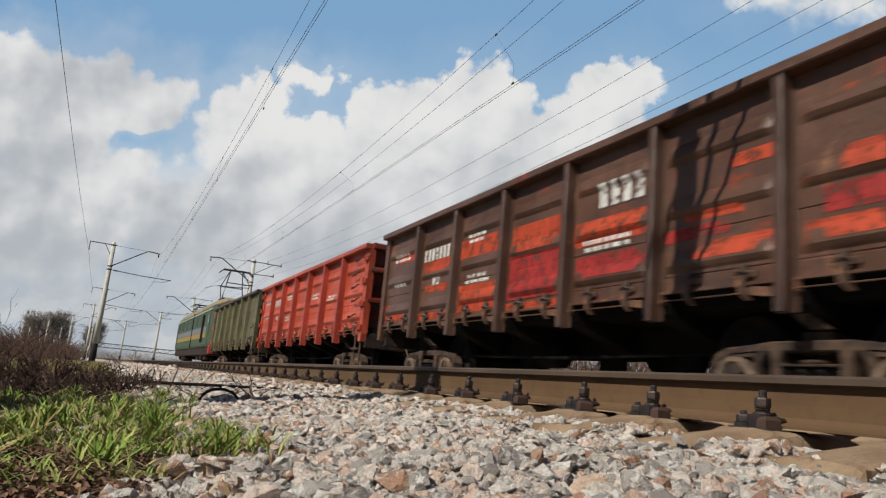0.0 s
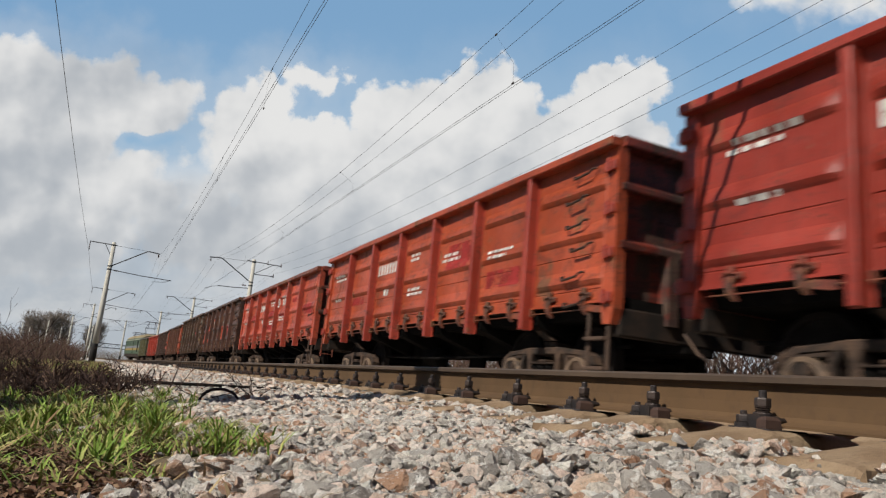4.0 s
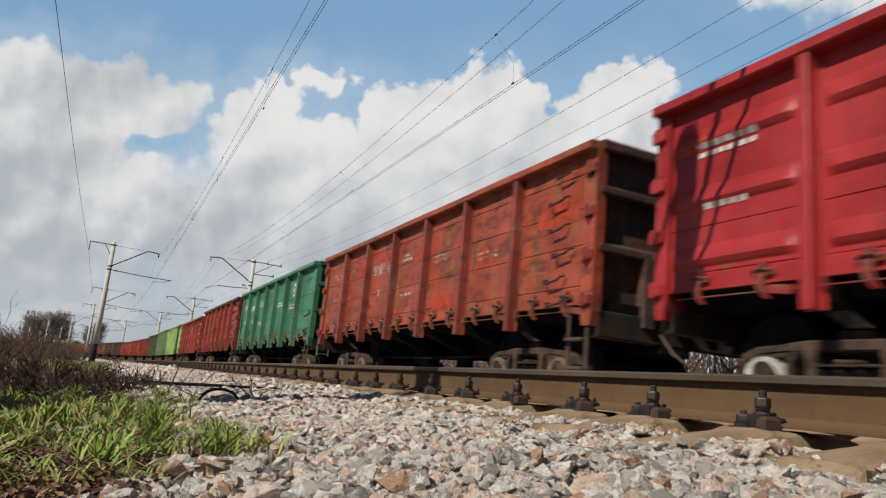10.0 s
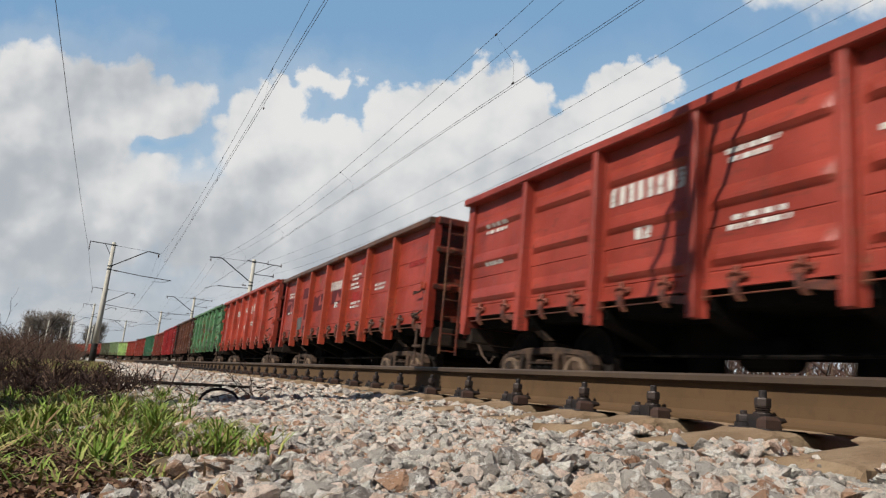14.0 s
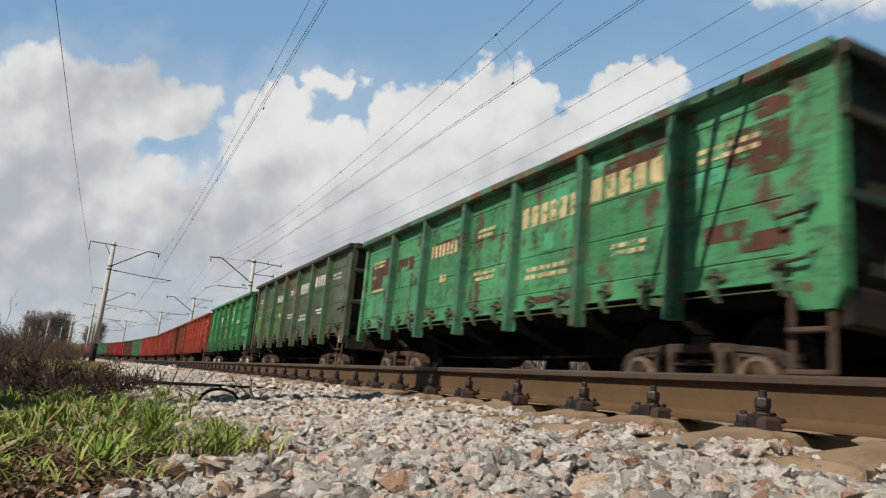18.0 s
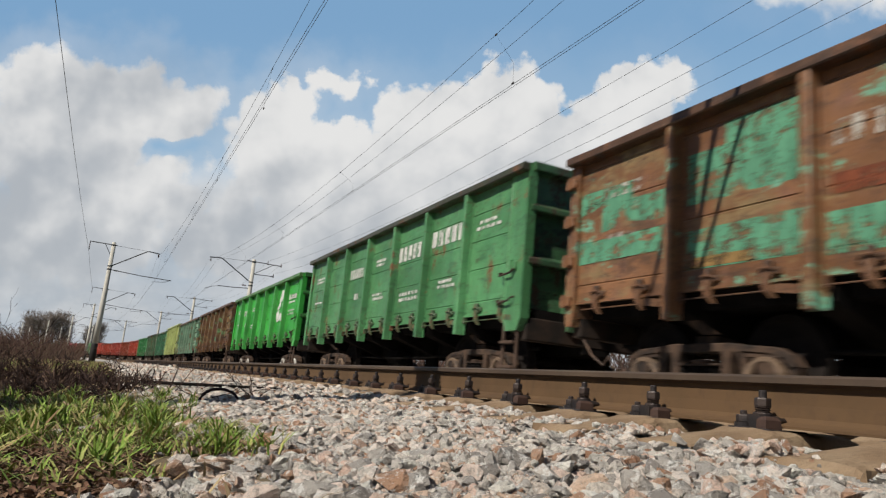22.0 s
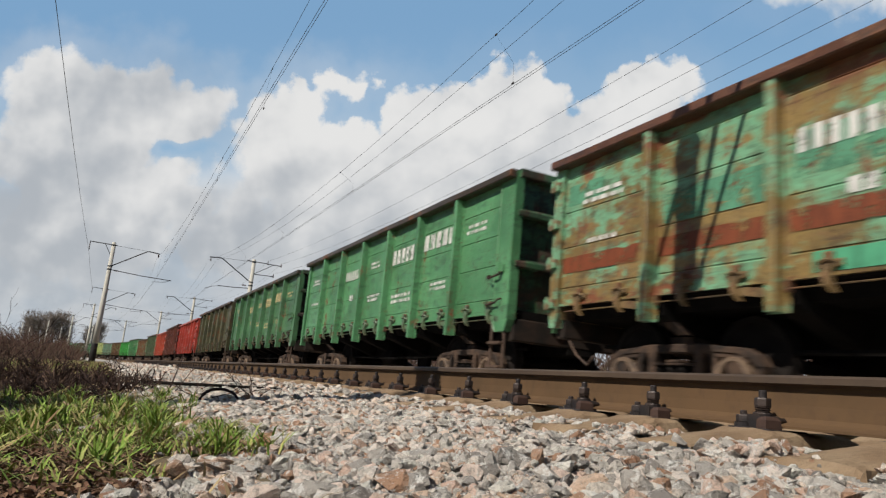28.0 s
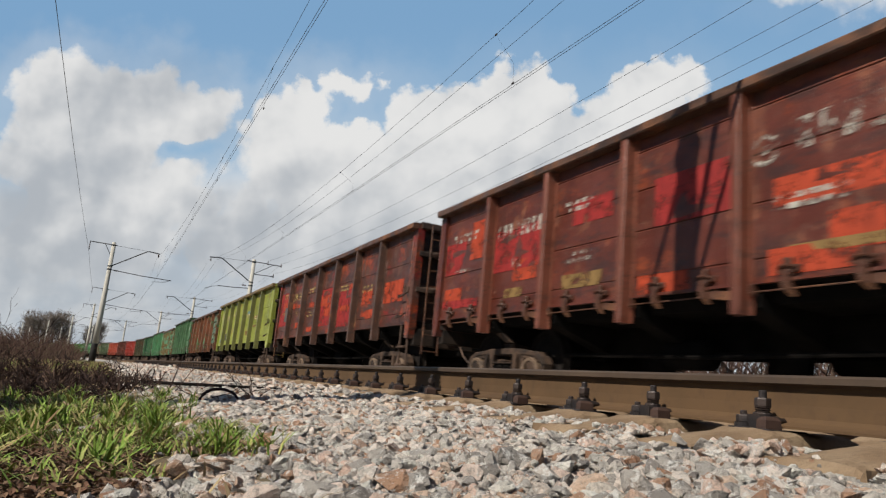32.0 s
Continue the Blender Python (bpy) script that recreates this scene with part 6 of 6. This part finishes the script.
W(F, (0.125, 0.027, 0.018), "rusty red gondola wagon with crimson label patches", 0.42, alt=(0.20, 0.042, 0.015), worn=0.36, logo="letters", ring=True, number=1, top=3.35, rim=(0.11, 0.055, 0.04), posts=(0.19, 0.06, 0.045), rustcol=(0.12, 0.04, 0.02), patches={"red": [(0, 0.1, 0.5, 2.0, 2.6), (1, 0.05, 0.95, 1.85, 2.55), (2, 0.3, 0.8, 2.3, 2.65), (3, 0.25, 0.9, 2.0, 2.6), (0, 0.1, 0.8, 1.35, 1.5)], "orange": [(0, 0.6, 0.9, 2.2, 2.9), (4, 0.2, 0.9, 1.9, 2.2)] + blots(q, 7, z1=1.8), "ochre": [(1, 0.3, 0.6, 1.4, 1.55), (2, 0.2, 0.7, 1.4, 1.6), (4, 0.3, 0.9, 1.4, 1.5)]})
wagons = [wagon(spec, i) for i, spec in enumerate(TRAIN)]


# ---- the locomotive ----
def locomotive():
    """A boxy six-axle electric locomotive; its front is at the origin."""
    thing = new("electric_locomotive")
    L = 22.0
    green, cream, blue, yellow, red = mottled("loco_green", (0.060, 0.086, 0.050), (0.048, 0.080, 0.046), 0.8, 0.6, 0.2, 0.004), mottled("loco_roof", (0.30, 0.235, 0.13), (0.22, 0.18, 0.11), 0.7, 0.85, 0.2, 0.01), plain("loco_blue", (0.16, 0.17, 0.19), 0.6), plain("loco_yellow", (0.28, 0.19, 0.05), 0.6), plain("loco_red", (0.42, 0.03, 0.025), 0.6)
    s = Shape()
    prof = [(-1.50, 1.2), (-1.55, 1.35), (-1.55, 3.45), (-1.45, 3.75), (1.45, 3.75), (1.55, 3.45), (1.55, 1.35), (1.50, 1.2)]
    s.rings([[(x * k, y, z) for x, z in prof] for y, k in ((0.0, 0.9), (-0.5, 0.985), (-1.2, 1.0), (-L + 1.2, 1.0), (-L + 0.5, 0.985), (-L, 0.9))])
    part("body", s, green, thing)
    part("roof", Shape().rings([[(-1.45, y, 3.73), (-1.25, y, 4.10 + h), (-0.7, y, 4.38 + h), (0.7, y, 4.38 + h), (1.25, y, 4.10 + h), (1.45, y, 3.73)] for y, h in ((-0.25, -0.25), (-1.2, 0), (-L + 1.2, 0), (-L + 0.25, -0.25))]), cream, thing, "dusty ochre roof")
    for z0, z1, m, name in ((2.15, 2.5, blue, "blue_band"), (1.78, 2.12, yellow, "yellow_band")):
        part(name, Shape().box((-1.565, -L + 1.9, z0), (1.565, -1.9, z1)), m, thing, "painted stripe")
    part("gutter", Shape().cbox((-1.60, -L + 0.4, 3.45), (-1.50, -0.4, 3.53), 0.02), plain("loco_gutter", (0.42, 0.42, 0.34), 0.7), thing, "pale rain gutter")
    part("section_joint", Shape().cbox((-1.59, -L * 0.56 - 0.12, 1.25), (-1.50, -L * 0.56 + 0.12, 3.7), 0.02), M_UNDER, thing, "dark joint between the body halves")
    part("body_door", Shape().cbox((-1.60, -L + 3.3, 1.5), (-1.54, -L + 4.2, 3.3), 0.02), M_UNDER, thing, "dark open side door")
    for y in (-2.4, -5.2, -8.2, -11.4, -14.6, -17.4):
        part("grille", Shape().cbox((-1.575, y - 0.7, 2.7), (-1.54, y + 0.7, 3.35), 0.02), plain("loco_grille", (0.04, 0.06, 0.045), 0.7), thing)
    for y in (-1.2, -L + 1.2):
        part("cab_door", Shape().cbox((-1.575, y - 0.35, 1.35), (-1.54, y + 0.35, 3.3), 0.03), green, thing)
        part("cab_window", Shape().cbox((-1.59, y - 0.25, 2.6), (-1.56, y + 0.25, 3.2), 0.03), M_GLASS, thing)
    part("windscreen", Shape().cbox((-1.15, -L + 0.02, 2.65), (1.15, -L + 0.14, 3.4), 0.04), M_GLASS, thing)
    part("front_band", Shape().cbox((-1.4, -L - 0.03, 1.95), (1.4, -L + 0.12, 2.2), 0.03), red, thing, "red warning band")
    for x in (-1.2, 1.2):
        for z in (1.45, 2.35, 3.05):
            part("marker", Shape().cbox((x - 0.22, -L - 0.05, z - 0.17), (x + 0.22, -L + 0.16, z + 0.17), 0.03), red, thing, "red painted marker panel")
    part("buffer_beam", Shape().cbox((-1.5, -L - 0.02, 0.75), (1.5, -L + 0.3, 1.25), 0.04), red, thing)
    part("underframe", Shape().cbox((-1.45, -L + 0.3, 0.7), (1.45, -0.3, 1.22), 0.05), M_HEAD, thing)
    for yb in (-5.0, -L + 5.0):
        bogie = part("bogie", Shape().cbox((-1.2, yb - 2.9, 0.55), (1.2, yb + 2.9, 0.85), 0.05), M_UNDER, thing)
        for y in (-2.0, 0, 2.0):
            ws = part("wheelset", Shape().add([(v.co.x, v.co.y * 1.2, v.co.z * 1.2) for v in MESH["wheelset"].vertices], [tuple(p.vertices) for p in MESH["wheelset"].polygons]), M_WHEEL, bogie)
            ws.matrix_parent_inverse = Matrix.Translation((0, yb + y, 0.60))
            wheelsets.append(ws)
        for y in (-2.0, 0, 2.0):
            part("axle_box", Shape().cbox((-1.3, yb + y - 0.25, 0.4), (-1.05, yb + y + 0.25, 0.8), 0.06), M_BOGIE, bogie)
    for y in (-4.0, -L + 3.4):
        up = y < -10
        h = 6.45 if up else 5.1
        mid = 4.5 + (h - 4.5) * 0.48
        pan = part("pantograph", Shape().cbox((-0.8, y - 0.9, 4.42), (0.8, y + 0.9, 4.50), 0.02), M_ARM, thing, "raised collector" if up else "folded collector")
        for x in (-1, 1):
            for d in (-1, 1):
                part("arm", Shape().tube([(x * 0.75, y + d * 0.35, 4.5), (x * 0.72, y + d * 1.35, mid), (x * 0.42, y + d * 0.12, h - 0.08)], 0.04, 6), M_ARM, pan)
        for d in (-1, 1):
            part("cross_tube", Shape().tube([(-0.75, y + d * 1.35, mid), (0.75, y + d * 1.35, mid)], 0.035, 6), M_ARM, pan)
            part("head", Shape().tube([(-1.1, y + d * 0.2, h - 0.25), (-0.85, y + d * 0.2, h), (0.85, y + d * 0.2, h), (1.1, y + d * 0.2, h - 0.25)], 0.045, 6), M_ARM, pan)
    for y in (-7.0, -9.0, -11, -13, -15):
        part("roof_insulator", insulator((0.5, y, 4.65), 0.4, 3), M_INSUL, thing)
    part("roof_bus", Shape().tube([(0.5, -4, 4.68), (0.5, -L + 4, 4.68)], 0.03, 6), M_WIRE, thing)
    part("coupler", MESH["coupler"], None, thing, at=Matrix.Translation((0, -L, 0)) @ ASIDE)
    return tagged(thing, "green electric locomotive with blue and yellow stripes, collector raised", "locomotive")


loco = locomotive()
LOCO_AHEAD = 2 * PITCH_Y + 1.1 + 22.0  # the locomotive's front before the third wagon's front

SLACK = {21: 0.33, 43: -0.25, 44: 0.48, 45: 0.50}  # wagons that stand a little back or ahead in their couplers


def motions():
    """All that moves: the clouds, the train and its wheels."""
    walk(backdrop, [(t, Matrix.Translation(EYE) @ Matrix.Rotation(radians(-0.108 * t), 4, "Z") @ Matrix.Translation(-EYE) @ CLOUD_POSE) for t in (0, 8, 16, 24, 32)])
    for i, ob in enumerate(wagons):
        walk(ob, [(t, track(gone(t) - PITCH_Y * (i - 2) - SLACK.get(i, 0.0), FAR)) for t in range(33)])
    walk(loco, [(t, track(gone(t) + LOCO_AHEAD, FAR)) for t in range(33)])
    first = wheelsets[0]
    walk(first, [(k / 30, Matrix.Rotation(-(gone(k / 30) - gone(0)) / 0.475, 4, "X")) for k in range(961)])
    for ob in wheelsets[1:]:
        ob.rotation_mode = "QUATERNION"
        ob.animation_data_create()
        ob.animation_data.action = first.animation_data.action
        ob.animation_data.action_slot = first.animation_data.action_slot


# ---- plants and litter beside the line ----
def blade_field(count, spots, h0, h1, width, lean, g):
    """Blades of grass as bent, tapered strips."""
    vs, fs = [], []
    for _ in range(count):
        x, y = spots(g)
        z = land(x, y)[2] - 0.01
        h, a = g.uniform(h0, h1), g.uniform(0, 6.28)
        l = g.uniform(0.1, lean) * h
        d, w = Vector((math.cos(a), math.sin(a), 0)), width * g.uniform(0.6, 1.2)
        side = Vector((-d.y, d.x, 0)) * w
        k = len(vs)
        p = Vector((x, y, z))
        for u, s in ((0, 1), (0.4, 0.9), (0.75, 0.6)):
            c = p + d * l * u * u + Vector((0, 0, h * (u - 0.25 * (lean > 1) * u * u)))
            vs += [tuple(c + side * s), tuple(c - side * s)]
        vs.append(tuple(p + d * l + Vector((0, 0, h * (1 - 0.3 * (lean > 1))))))
        fs += [(k, k + 1, k + 3, k + 2), (k + 2, k + 3, k + 5, k + 4), (k + 4, k + 5, k + 6)]
    return vs, fs


gg = random.Random(5)


def verge(g):
    while True:
        y = 1.15 + 3.6 * g.random() ** 1.2
        x = g.uniform(-0.13 * y - 0.1, 0.5)
        if x < 0.42 + 0.05 * math.sin(y * 5) + 0.06 * math.exp(-(y - 2.6) ** 2) and noise.noise((x * 4.2, y * 3.0, 3.1)) + g.uniform(-0.22, 0.22) > 0.02 and (y > 1.9 or (y > 1.48 and x < 0.16 and noise.noise((x * 6, y * 5, 8.0)) > -0.1)):
            return x, y


TUFTS = [verge(gg) for _ in range(46)]


def tufts(g):
    x, y = g.choice(TUFTS)
    return x + g.gauss(0, 0.025), y + g.gauss(0, 0.04)


def far_verge(g):
    y = 9.0 + 40 * g.random() ** 1.7
    return g.uniform(-0.14 * y - 0.3, 0.15), y


tagged(joined("grass", *blade_field(6000, verge, 0.02, 0.085, 0.0036, 1.6, gg), M_GRASS), "fresh green spring grass at the edge of the ballast", "grass", kind="stuff")
tagged(joined("grass", *blade_field(1500, tufts, 0.06, 0.15, 0.0042, 1.1, gg), M_GRASS), "long yellowing blades standing out of the grass", "grass", kind="stuff")
tagged(joined("dry_grass", *blade_field(4600, verge, 0.02, 0.075, 0.0026, 2.6, gg), M_STRAW), "dead straw matted among the grass", "grass", kind="stuff")
tagged(joined("dry_grass", *blade_field(6000, far_verge, 0.05, 0.25, 0.006, 1.2, gg), M_STRAW), "dry grass on the embankment", "grass", kind="stuff")
def back_verge(g):
    return g.uniform(-7.0, 0.3), g.uniform(-7.0, 14.0)


tagged(joined("dry_grass", *blade_field(5000, back_verge, 0.04, 0.16, 0.005, 1.4, gg), M_STRAW), "dry grass on the soil beside the line", "grass", kind="stuff")
tagged(joined("grass", *blade_field(2500, far_verge, 0.05, 0.18, 0.006, 0.9, gg), M_GRASS), "thin green grass on the embankment", "grass", kind="stuff")


def twig(s, p, d, length, r, g, depth):
    """A crooked twig with side shoots."""
    pts = [Vector(p)]
    d = Vector(d).normalized()
    n = 5
    for _ in range(n):
        d = (d + Vector((g.gauss(0, 0.22), g.gauss(0, 0.22), g.gauss(0, 0.16)))).normalized()
        pts.append(pts[-1] + d * length / n)
    s.tube(pts, r, 4 if r > 0.004 else 3, r * 0.35)
    if depth > 0:
        for k in range(g.randint(2, 4)):
            i = g.randint(1, n - 1)
            twig(s, pts[i], d + Vector((g.gauss(0, 0.7), g.gauss(0, 0.7), g.gauss(0.1, 0.5))), length * g.uniform(0.35, 0.65), r * 0.6, g, depth - 1)


def brush(name, x, y, radius, height, count, g, label, material=None, thick=0.006):
    s = Shape()
    for _ in range(count):
        a, u = g.uniform(0, 6.28), g.random() ** 0.7
        px, py = x + math.cos(a) * radius * u, y + math.sin(a) * radius * u * 1.3
        up = g.uniform(0.05, 0.75)
        twig(s, (px, py, land(px, py)[2] - 0.02), (g.gauss(0, 0.7), g.gauss(0, 0.7), up), height * g.uniform(0.6, 1.3), thick * g.uniform(0.6, 1.4), g, 2)
    return tagged(part(name, s, material or M_TWIG), label, "bush", "brushwood beside the track")


for x, y, rad, h, n in ((-0.42, 4.5, 0.30, 0.17, 50), (-0.12, 4.8, 0.30, 0.16, 55), (0.10, 5.5, 0.30, 0.17, 50), (-0.45, 5.5, 0.35, 0.20, 55), (-0.15, 6.0, 0.35, 0.20, 55), (0.28, 6.4, 0.25, 0.16, 40), (-0.65, 6.8, 0.45, 0.26, 55), (-0.2, 7.4, 0.5, 0.24, 55), (0.2, 7.6, 0.35, 0.18, 40), (-0.9, 8.8, 0.6, 0.28, 60)):
    brush("dead_bush", x, y, rad, h * 1.15, n, gg, "heap of dark cut twigs and dead stems", thick=0.0075)
for x, y, rad, h, n in ((-1.1, 11.0, 0.5, 0.32, 22), (-1.5, 14, 0.6, 0.42, 22), (-2.0, 18, 0.8, 0.42, 24), (-1.2, 20, 0.6, 0.35, 22), (-3.0, 27, 1.2, 0.7, 26), (-2.2, 33, 1.2, 0.6, 24), (-4.5, 42, 1.6, 0.9, 26), (-2.9, 48, 1.5, 0.8, 24)):
    brush("shrub", x, y, rad, h, n, gg, "leafless reddish shrub beside the railway", M_BRUSH, 0.009)


def laid(name, pts, r, material, label, r2=None):
    tagged(part(name, Shape().tube(pts, r, 7, r2), material, smooth=True), label, name.split("_")[-1], "litter beside the track")


def over(x, y, h):
    return (x, y, land(x, y)[2] + h)


laid("iron_rod", [(0.33, 6.43, -0.32), (0.9, 6.17, -0.293), (1.47, 5.92, -0.272)], 0.014, M_UNDER, "thin black iron rod lying across the stones")
laid("bent_branch", [(0.545 + 0.21 * (1 - math.cos(math.pi * k / 12)) / 2, 4.32 - 0.17 * k / 12, -0.385 + 0.115 * math.sin(math.pi * k / 12) ** 0.7) for k in range(13)], 0.011, M_TWIG, "dark bent branch arched over the ballast", 0.007)
laid("thin_stem", [over(0.42, 5.0, 0.0), over(0.45, 5.0, 0.10), over(0.49, 5.02, 0.27)], 0.006, M_TWIG, "dark dead stem standing in the stones", 0.003)
laid("thin_stem", [over(0.50, 5.4, 0.0), over(0.55, 5.4, 0.08), over(0.62, 5.42, 0.19)], 0.005, M_TWIG, "dark dead stem standing in the stones", 0.002)
laid("wood_stick", [over(0.352, 2.22, 0.035), over(0.375, 2.08, 0.035), over(0.402, 1.94, 0.03)], 0.0105, M_WOOD, "short pinkish weathered stick on the stones", 0.005)
for k in range(14):
    x, y = gg.uniform(0.3, 0.95), gg.uniform(4.0, 5.8)
    s = Shape()
    twig(s, over(x, y, 0.02), (gg.gauss(0, 1), gg.gauss(0, 0.6), gg.uniform(0.0, 0.8)), gg.uniform(0.12, 0.3), 0.004, gg, 1)
    tagged(part("twig", s, M_TWIG), "small dead twig among the stones", "twig", "loose twigs")
s = Shape()
for _ in range(8500):
    x, y = verge(gg) if gg.random() < 0.6 else (gg.uniform(-0.3, 0.14), gg.uniform(1.42, 2.1))
    if x > 0.42:
        continue
    r = gg.uniform(0.004, 0.015)
    m = Matrix.Translation(over(x, y, gg.uniform(0.004, 0.02))) @ Euler((gg.gauss(0, 0.5), gg.gauss(0, 0.5), gg.uniform(0, 6.28))).to_matrix().to_4x4()
    s.add([m @ Vector(p) for p in ((-r, 0, 0), (0, -r * 0.5, r * 0.2), (r * 1.1, 0, 0.1 * r), (0, r * 0.55, r * 0.25))], [(0, 1, 2), (0, 2, 3)])
me = bpy.data.meshes.new("leaf_litter")
me.from_pydata(s.v, [], s.f)
me.materials.append(M_LEAF)
tagged(new("leaf_litter", me), "brown dead leaves and bark scraps in the grass", "leaf litter", kind="stuff")
# a few larger stones that lie apart
for x, y, r, k, sx in ((0.18, 1.58, 0.045, 3, 1.0), (0.26, 1.70, 0.035, 7, 1.0), (0.90, 1.42, 0.055, 11, 0.9), (0.47, 1.98, 0.05, 5, 1.5), (1.05, 0.98, 0.04, 9, 1.1), (0.76, 1.62, 0.04, 2, 1.5), (0.55, 1.30, 0.045, 15, 1.0), (0.38, 1.25, 0.04, 18, 1.2)):
    ob = new("large_stone", PIECES[k])
    ob.matrix_basis = Matrix.Translation(over(x, y, r * 0.45)) @ Matrix.Rotation(k, 4, "Z") @ Matrix.Diagonal((r * sx, r, r, 1))
    tagged(ob, "large angular stone resting on the ballast", "stone", "large stones")


ob = new("large_stone", PIECES[6])
ob.matrix_basis = Matrix.Translation(over(0.462, 1.98, 0.03)) @ Matrix.Rotation(0.35, 4, "Z") @ Matrix.Diagonal((0.088, 0.038, 0.045, 1))
ob.material_slots[0].link = "OBJECT"
ob.material_slots[0].material = M_ORE
tagged(ob, "long orange-brown stone lying beside the grass", "stone", "large stones")
for x, y, h in ((-0.62, 5.0, 0.52), (-0.5, 5.3, 0.36), (-0.38, 4.9, 0.30), (-0.75, 6.2, 0.55), (-0.2, 5.2, 0.28)):
    s = Shape()
    twig(s, over(x, y, 0.0), (gg.gauss(0, 0.15), 0.0, 1.0), h, 0.0035, gg, 2)
    tagged(part("dry_shrub", s, M_TWIG), "tall thin dry shrub rising from the brushwood", "shrub", "dry shrubs")


# ---- distant trees, bank and structures ----
def far_tree(x, y, h, spread, g, clumps, label):
    thing = new("tree")
    thing.matrix_basis = Matrix.Translation((x, y, -0.6))
    s = Shape().tube([(0, 0, -0.3), (0.1, 0, h * 0.35), (-0.1, 0.1, h * 0.7), (0, 0, h * 0.95)], h * 0.018, 7, h * 0.004)
    part("trunk", s, M_BARK, thing)
    c = Shape()
    for _ in range(clumps):
        z0 = g.uniform(0.25, 0.8) * h
        a = g.uniform(0, 6.28)
        tip = Vector((math.cos(a) * spread * g.uniform(0.3, 1), math.sin(a) * spread * g.uniform(0.3, 1), z0 + h * g.uniform(0.05, 0.28)))
        base = Vector((0, 0, z0))
        mid = base.lerp(tip, 0.5) + Vector((g.gauss(0, 0.3), g.gauss(0, 0.3), 0.3))
        c.tube([base, mid, tip], 0.10, 3, 0.04)
        for _ in range(12):
            b = base.lerp(tip, g.uniform(0.3, 1.0))
            c.tube([b, b + Vector((g.gauss(0, 0.7), g.gauss(0, 0.7), abs(g.gauss(0.9, 0.7))))], 0.06, 3, 0.025)
    part("crown", c, M_CROWN, thing)
    return tagged(thing, label, "tree", "trees behind the line")


g2 = random.Random(9)
protos = [far_tree(-24 - 5 * k, 372 + 6 * k, 20 - k, 4.6, g2, 80, "bare early-spring tree with a dense twiggy crown") for k in range(3)]
for x, y, s in ((-17.5, 375, 1.04), (-20, 380, 1.08), (-22.5, 376, 1.0), (-27, 384, 1.0), (-31.5, 378, 1.0), (-34, 386, 0.88), (-3.0, 376, 0.9), (-5.5, 382, 0.95), (-8.0, 376, 0.78)):
    ob = copy_thing(g2.choice(protos), Matrix.Translation((x, y, -0.6)) @ Matrix.Rotation(g2.uniform(0, 6.28), 4, "Z"))
    ob.scale = (s, s, s)


def thicket(name, x0, x1, y0, y1, count, h0, h1, material, label):
    s = Shape()
    g = random.Random(21)
    for _ in range(count):
        x, y = g.uniform(x0, x1), g.uniform(y0, y1)
        h = g.uniform(h0, h1)
        for _ in range(5):
            b = Vector((x + g.gauss(0, 0.3), y + g.gauss(0, 0.3), -0.8))
            s.tube([b, b + Vector((g.gauss(0, 0.25), g.gauss(0, 0.25), 0.6)) * h * 0.5, b + Vector((g.gauss(0, 0.5), g.gauss(0, 0.5), 1.1)) * h], 0.03, 3, 0.008)
    return tagged(part(name, s, material), label, "thicket", kind="stuff")


thicket("thicket", -14, -2.6, 50, 110, 900, 0.8, 2.2, M_BRUSH, "leafless reddish-brown scrub beyond the embankment")
thicket("thicket", 11.5, 26, -5, 70, 4200, 0.8, 2.6, M_BRUSH, "pale scrub on the far side of the line")
thicket("thicket", -110, 60, 395, 450, 1500, 3.0, 7.0, M_CROWN, "distant bare woods on the horizon")


def footbridge():
    """A lattice bridge that spans the line far off."""
    thing = new("footbridge")
    thing.matrix_basis = Matrix.Translation((-6, 352, -0.6)) @ Matrix.Rotation(radians(12), 4, "Z")
    for z in (5.6, 7.4):
        part("chord", Shape().cbox((-2, -0.2, z), (46, 0.2, z + 0.35), 0.03), M_ARM, thing)
    for k in range(17):
        part("diagonal", Shape().tube([(-2 + 3 * k, 0, 5.7), (-0.5 + 3 * k, 0, 7.5)], 0.11, 5), M_ARM, thing)
        part("diagonal", Shape().tube([(-0.5 + 3 * k, 0, 7.5), (1 + 3 * k, 0, 5.7)], 0.11, 5), M_ARM, thing)
    for x in (0, 20, 44):
        part("pier", Shape().cbox((x - 0.4, -0.5, -0.3), (x + 0.4, 0.5, 5.7), 0.05), M_CONC, thing)
    return tagged(thing, "dark steel lattice footbridge on concrete piers", "bridge")


footbridge()

motions()
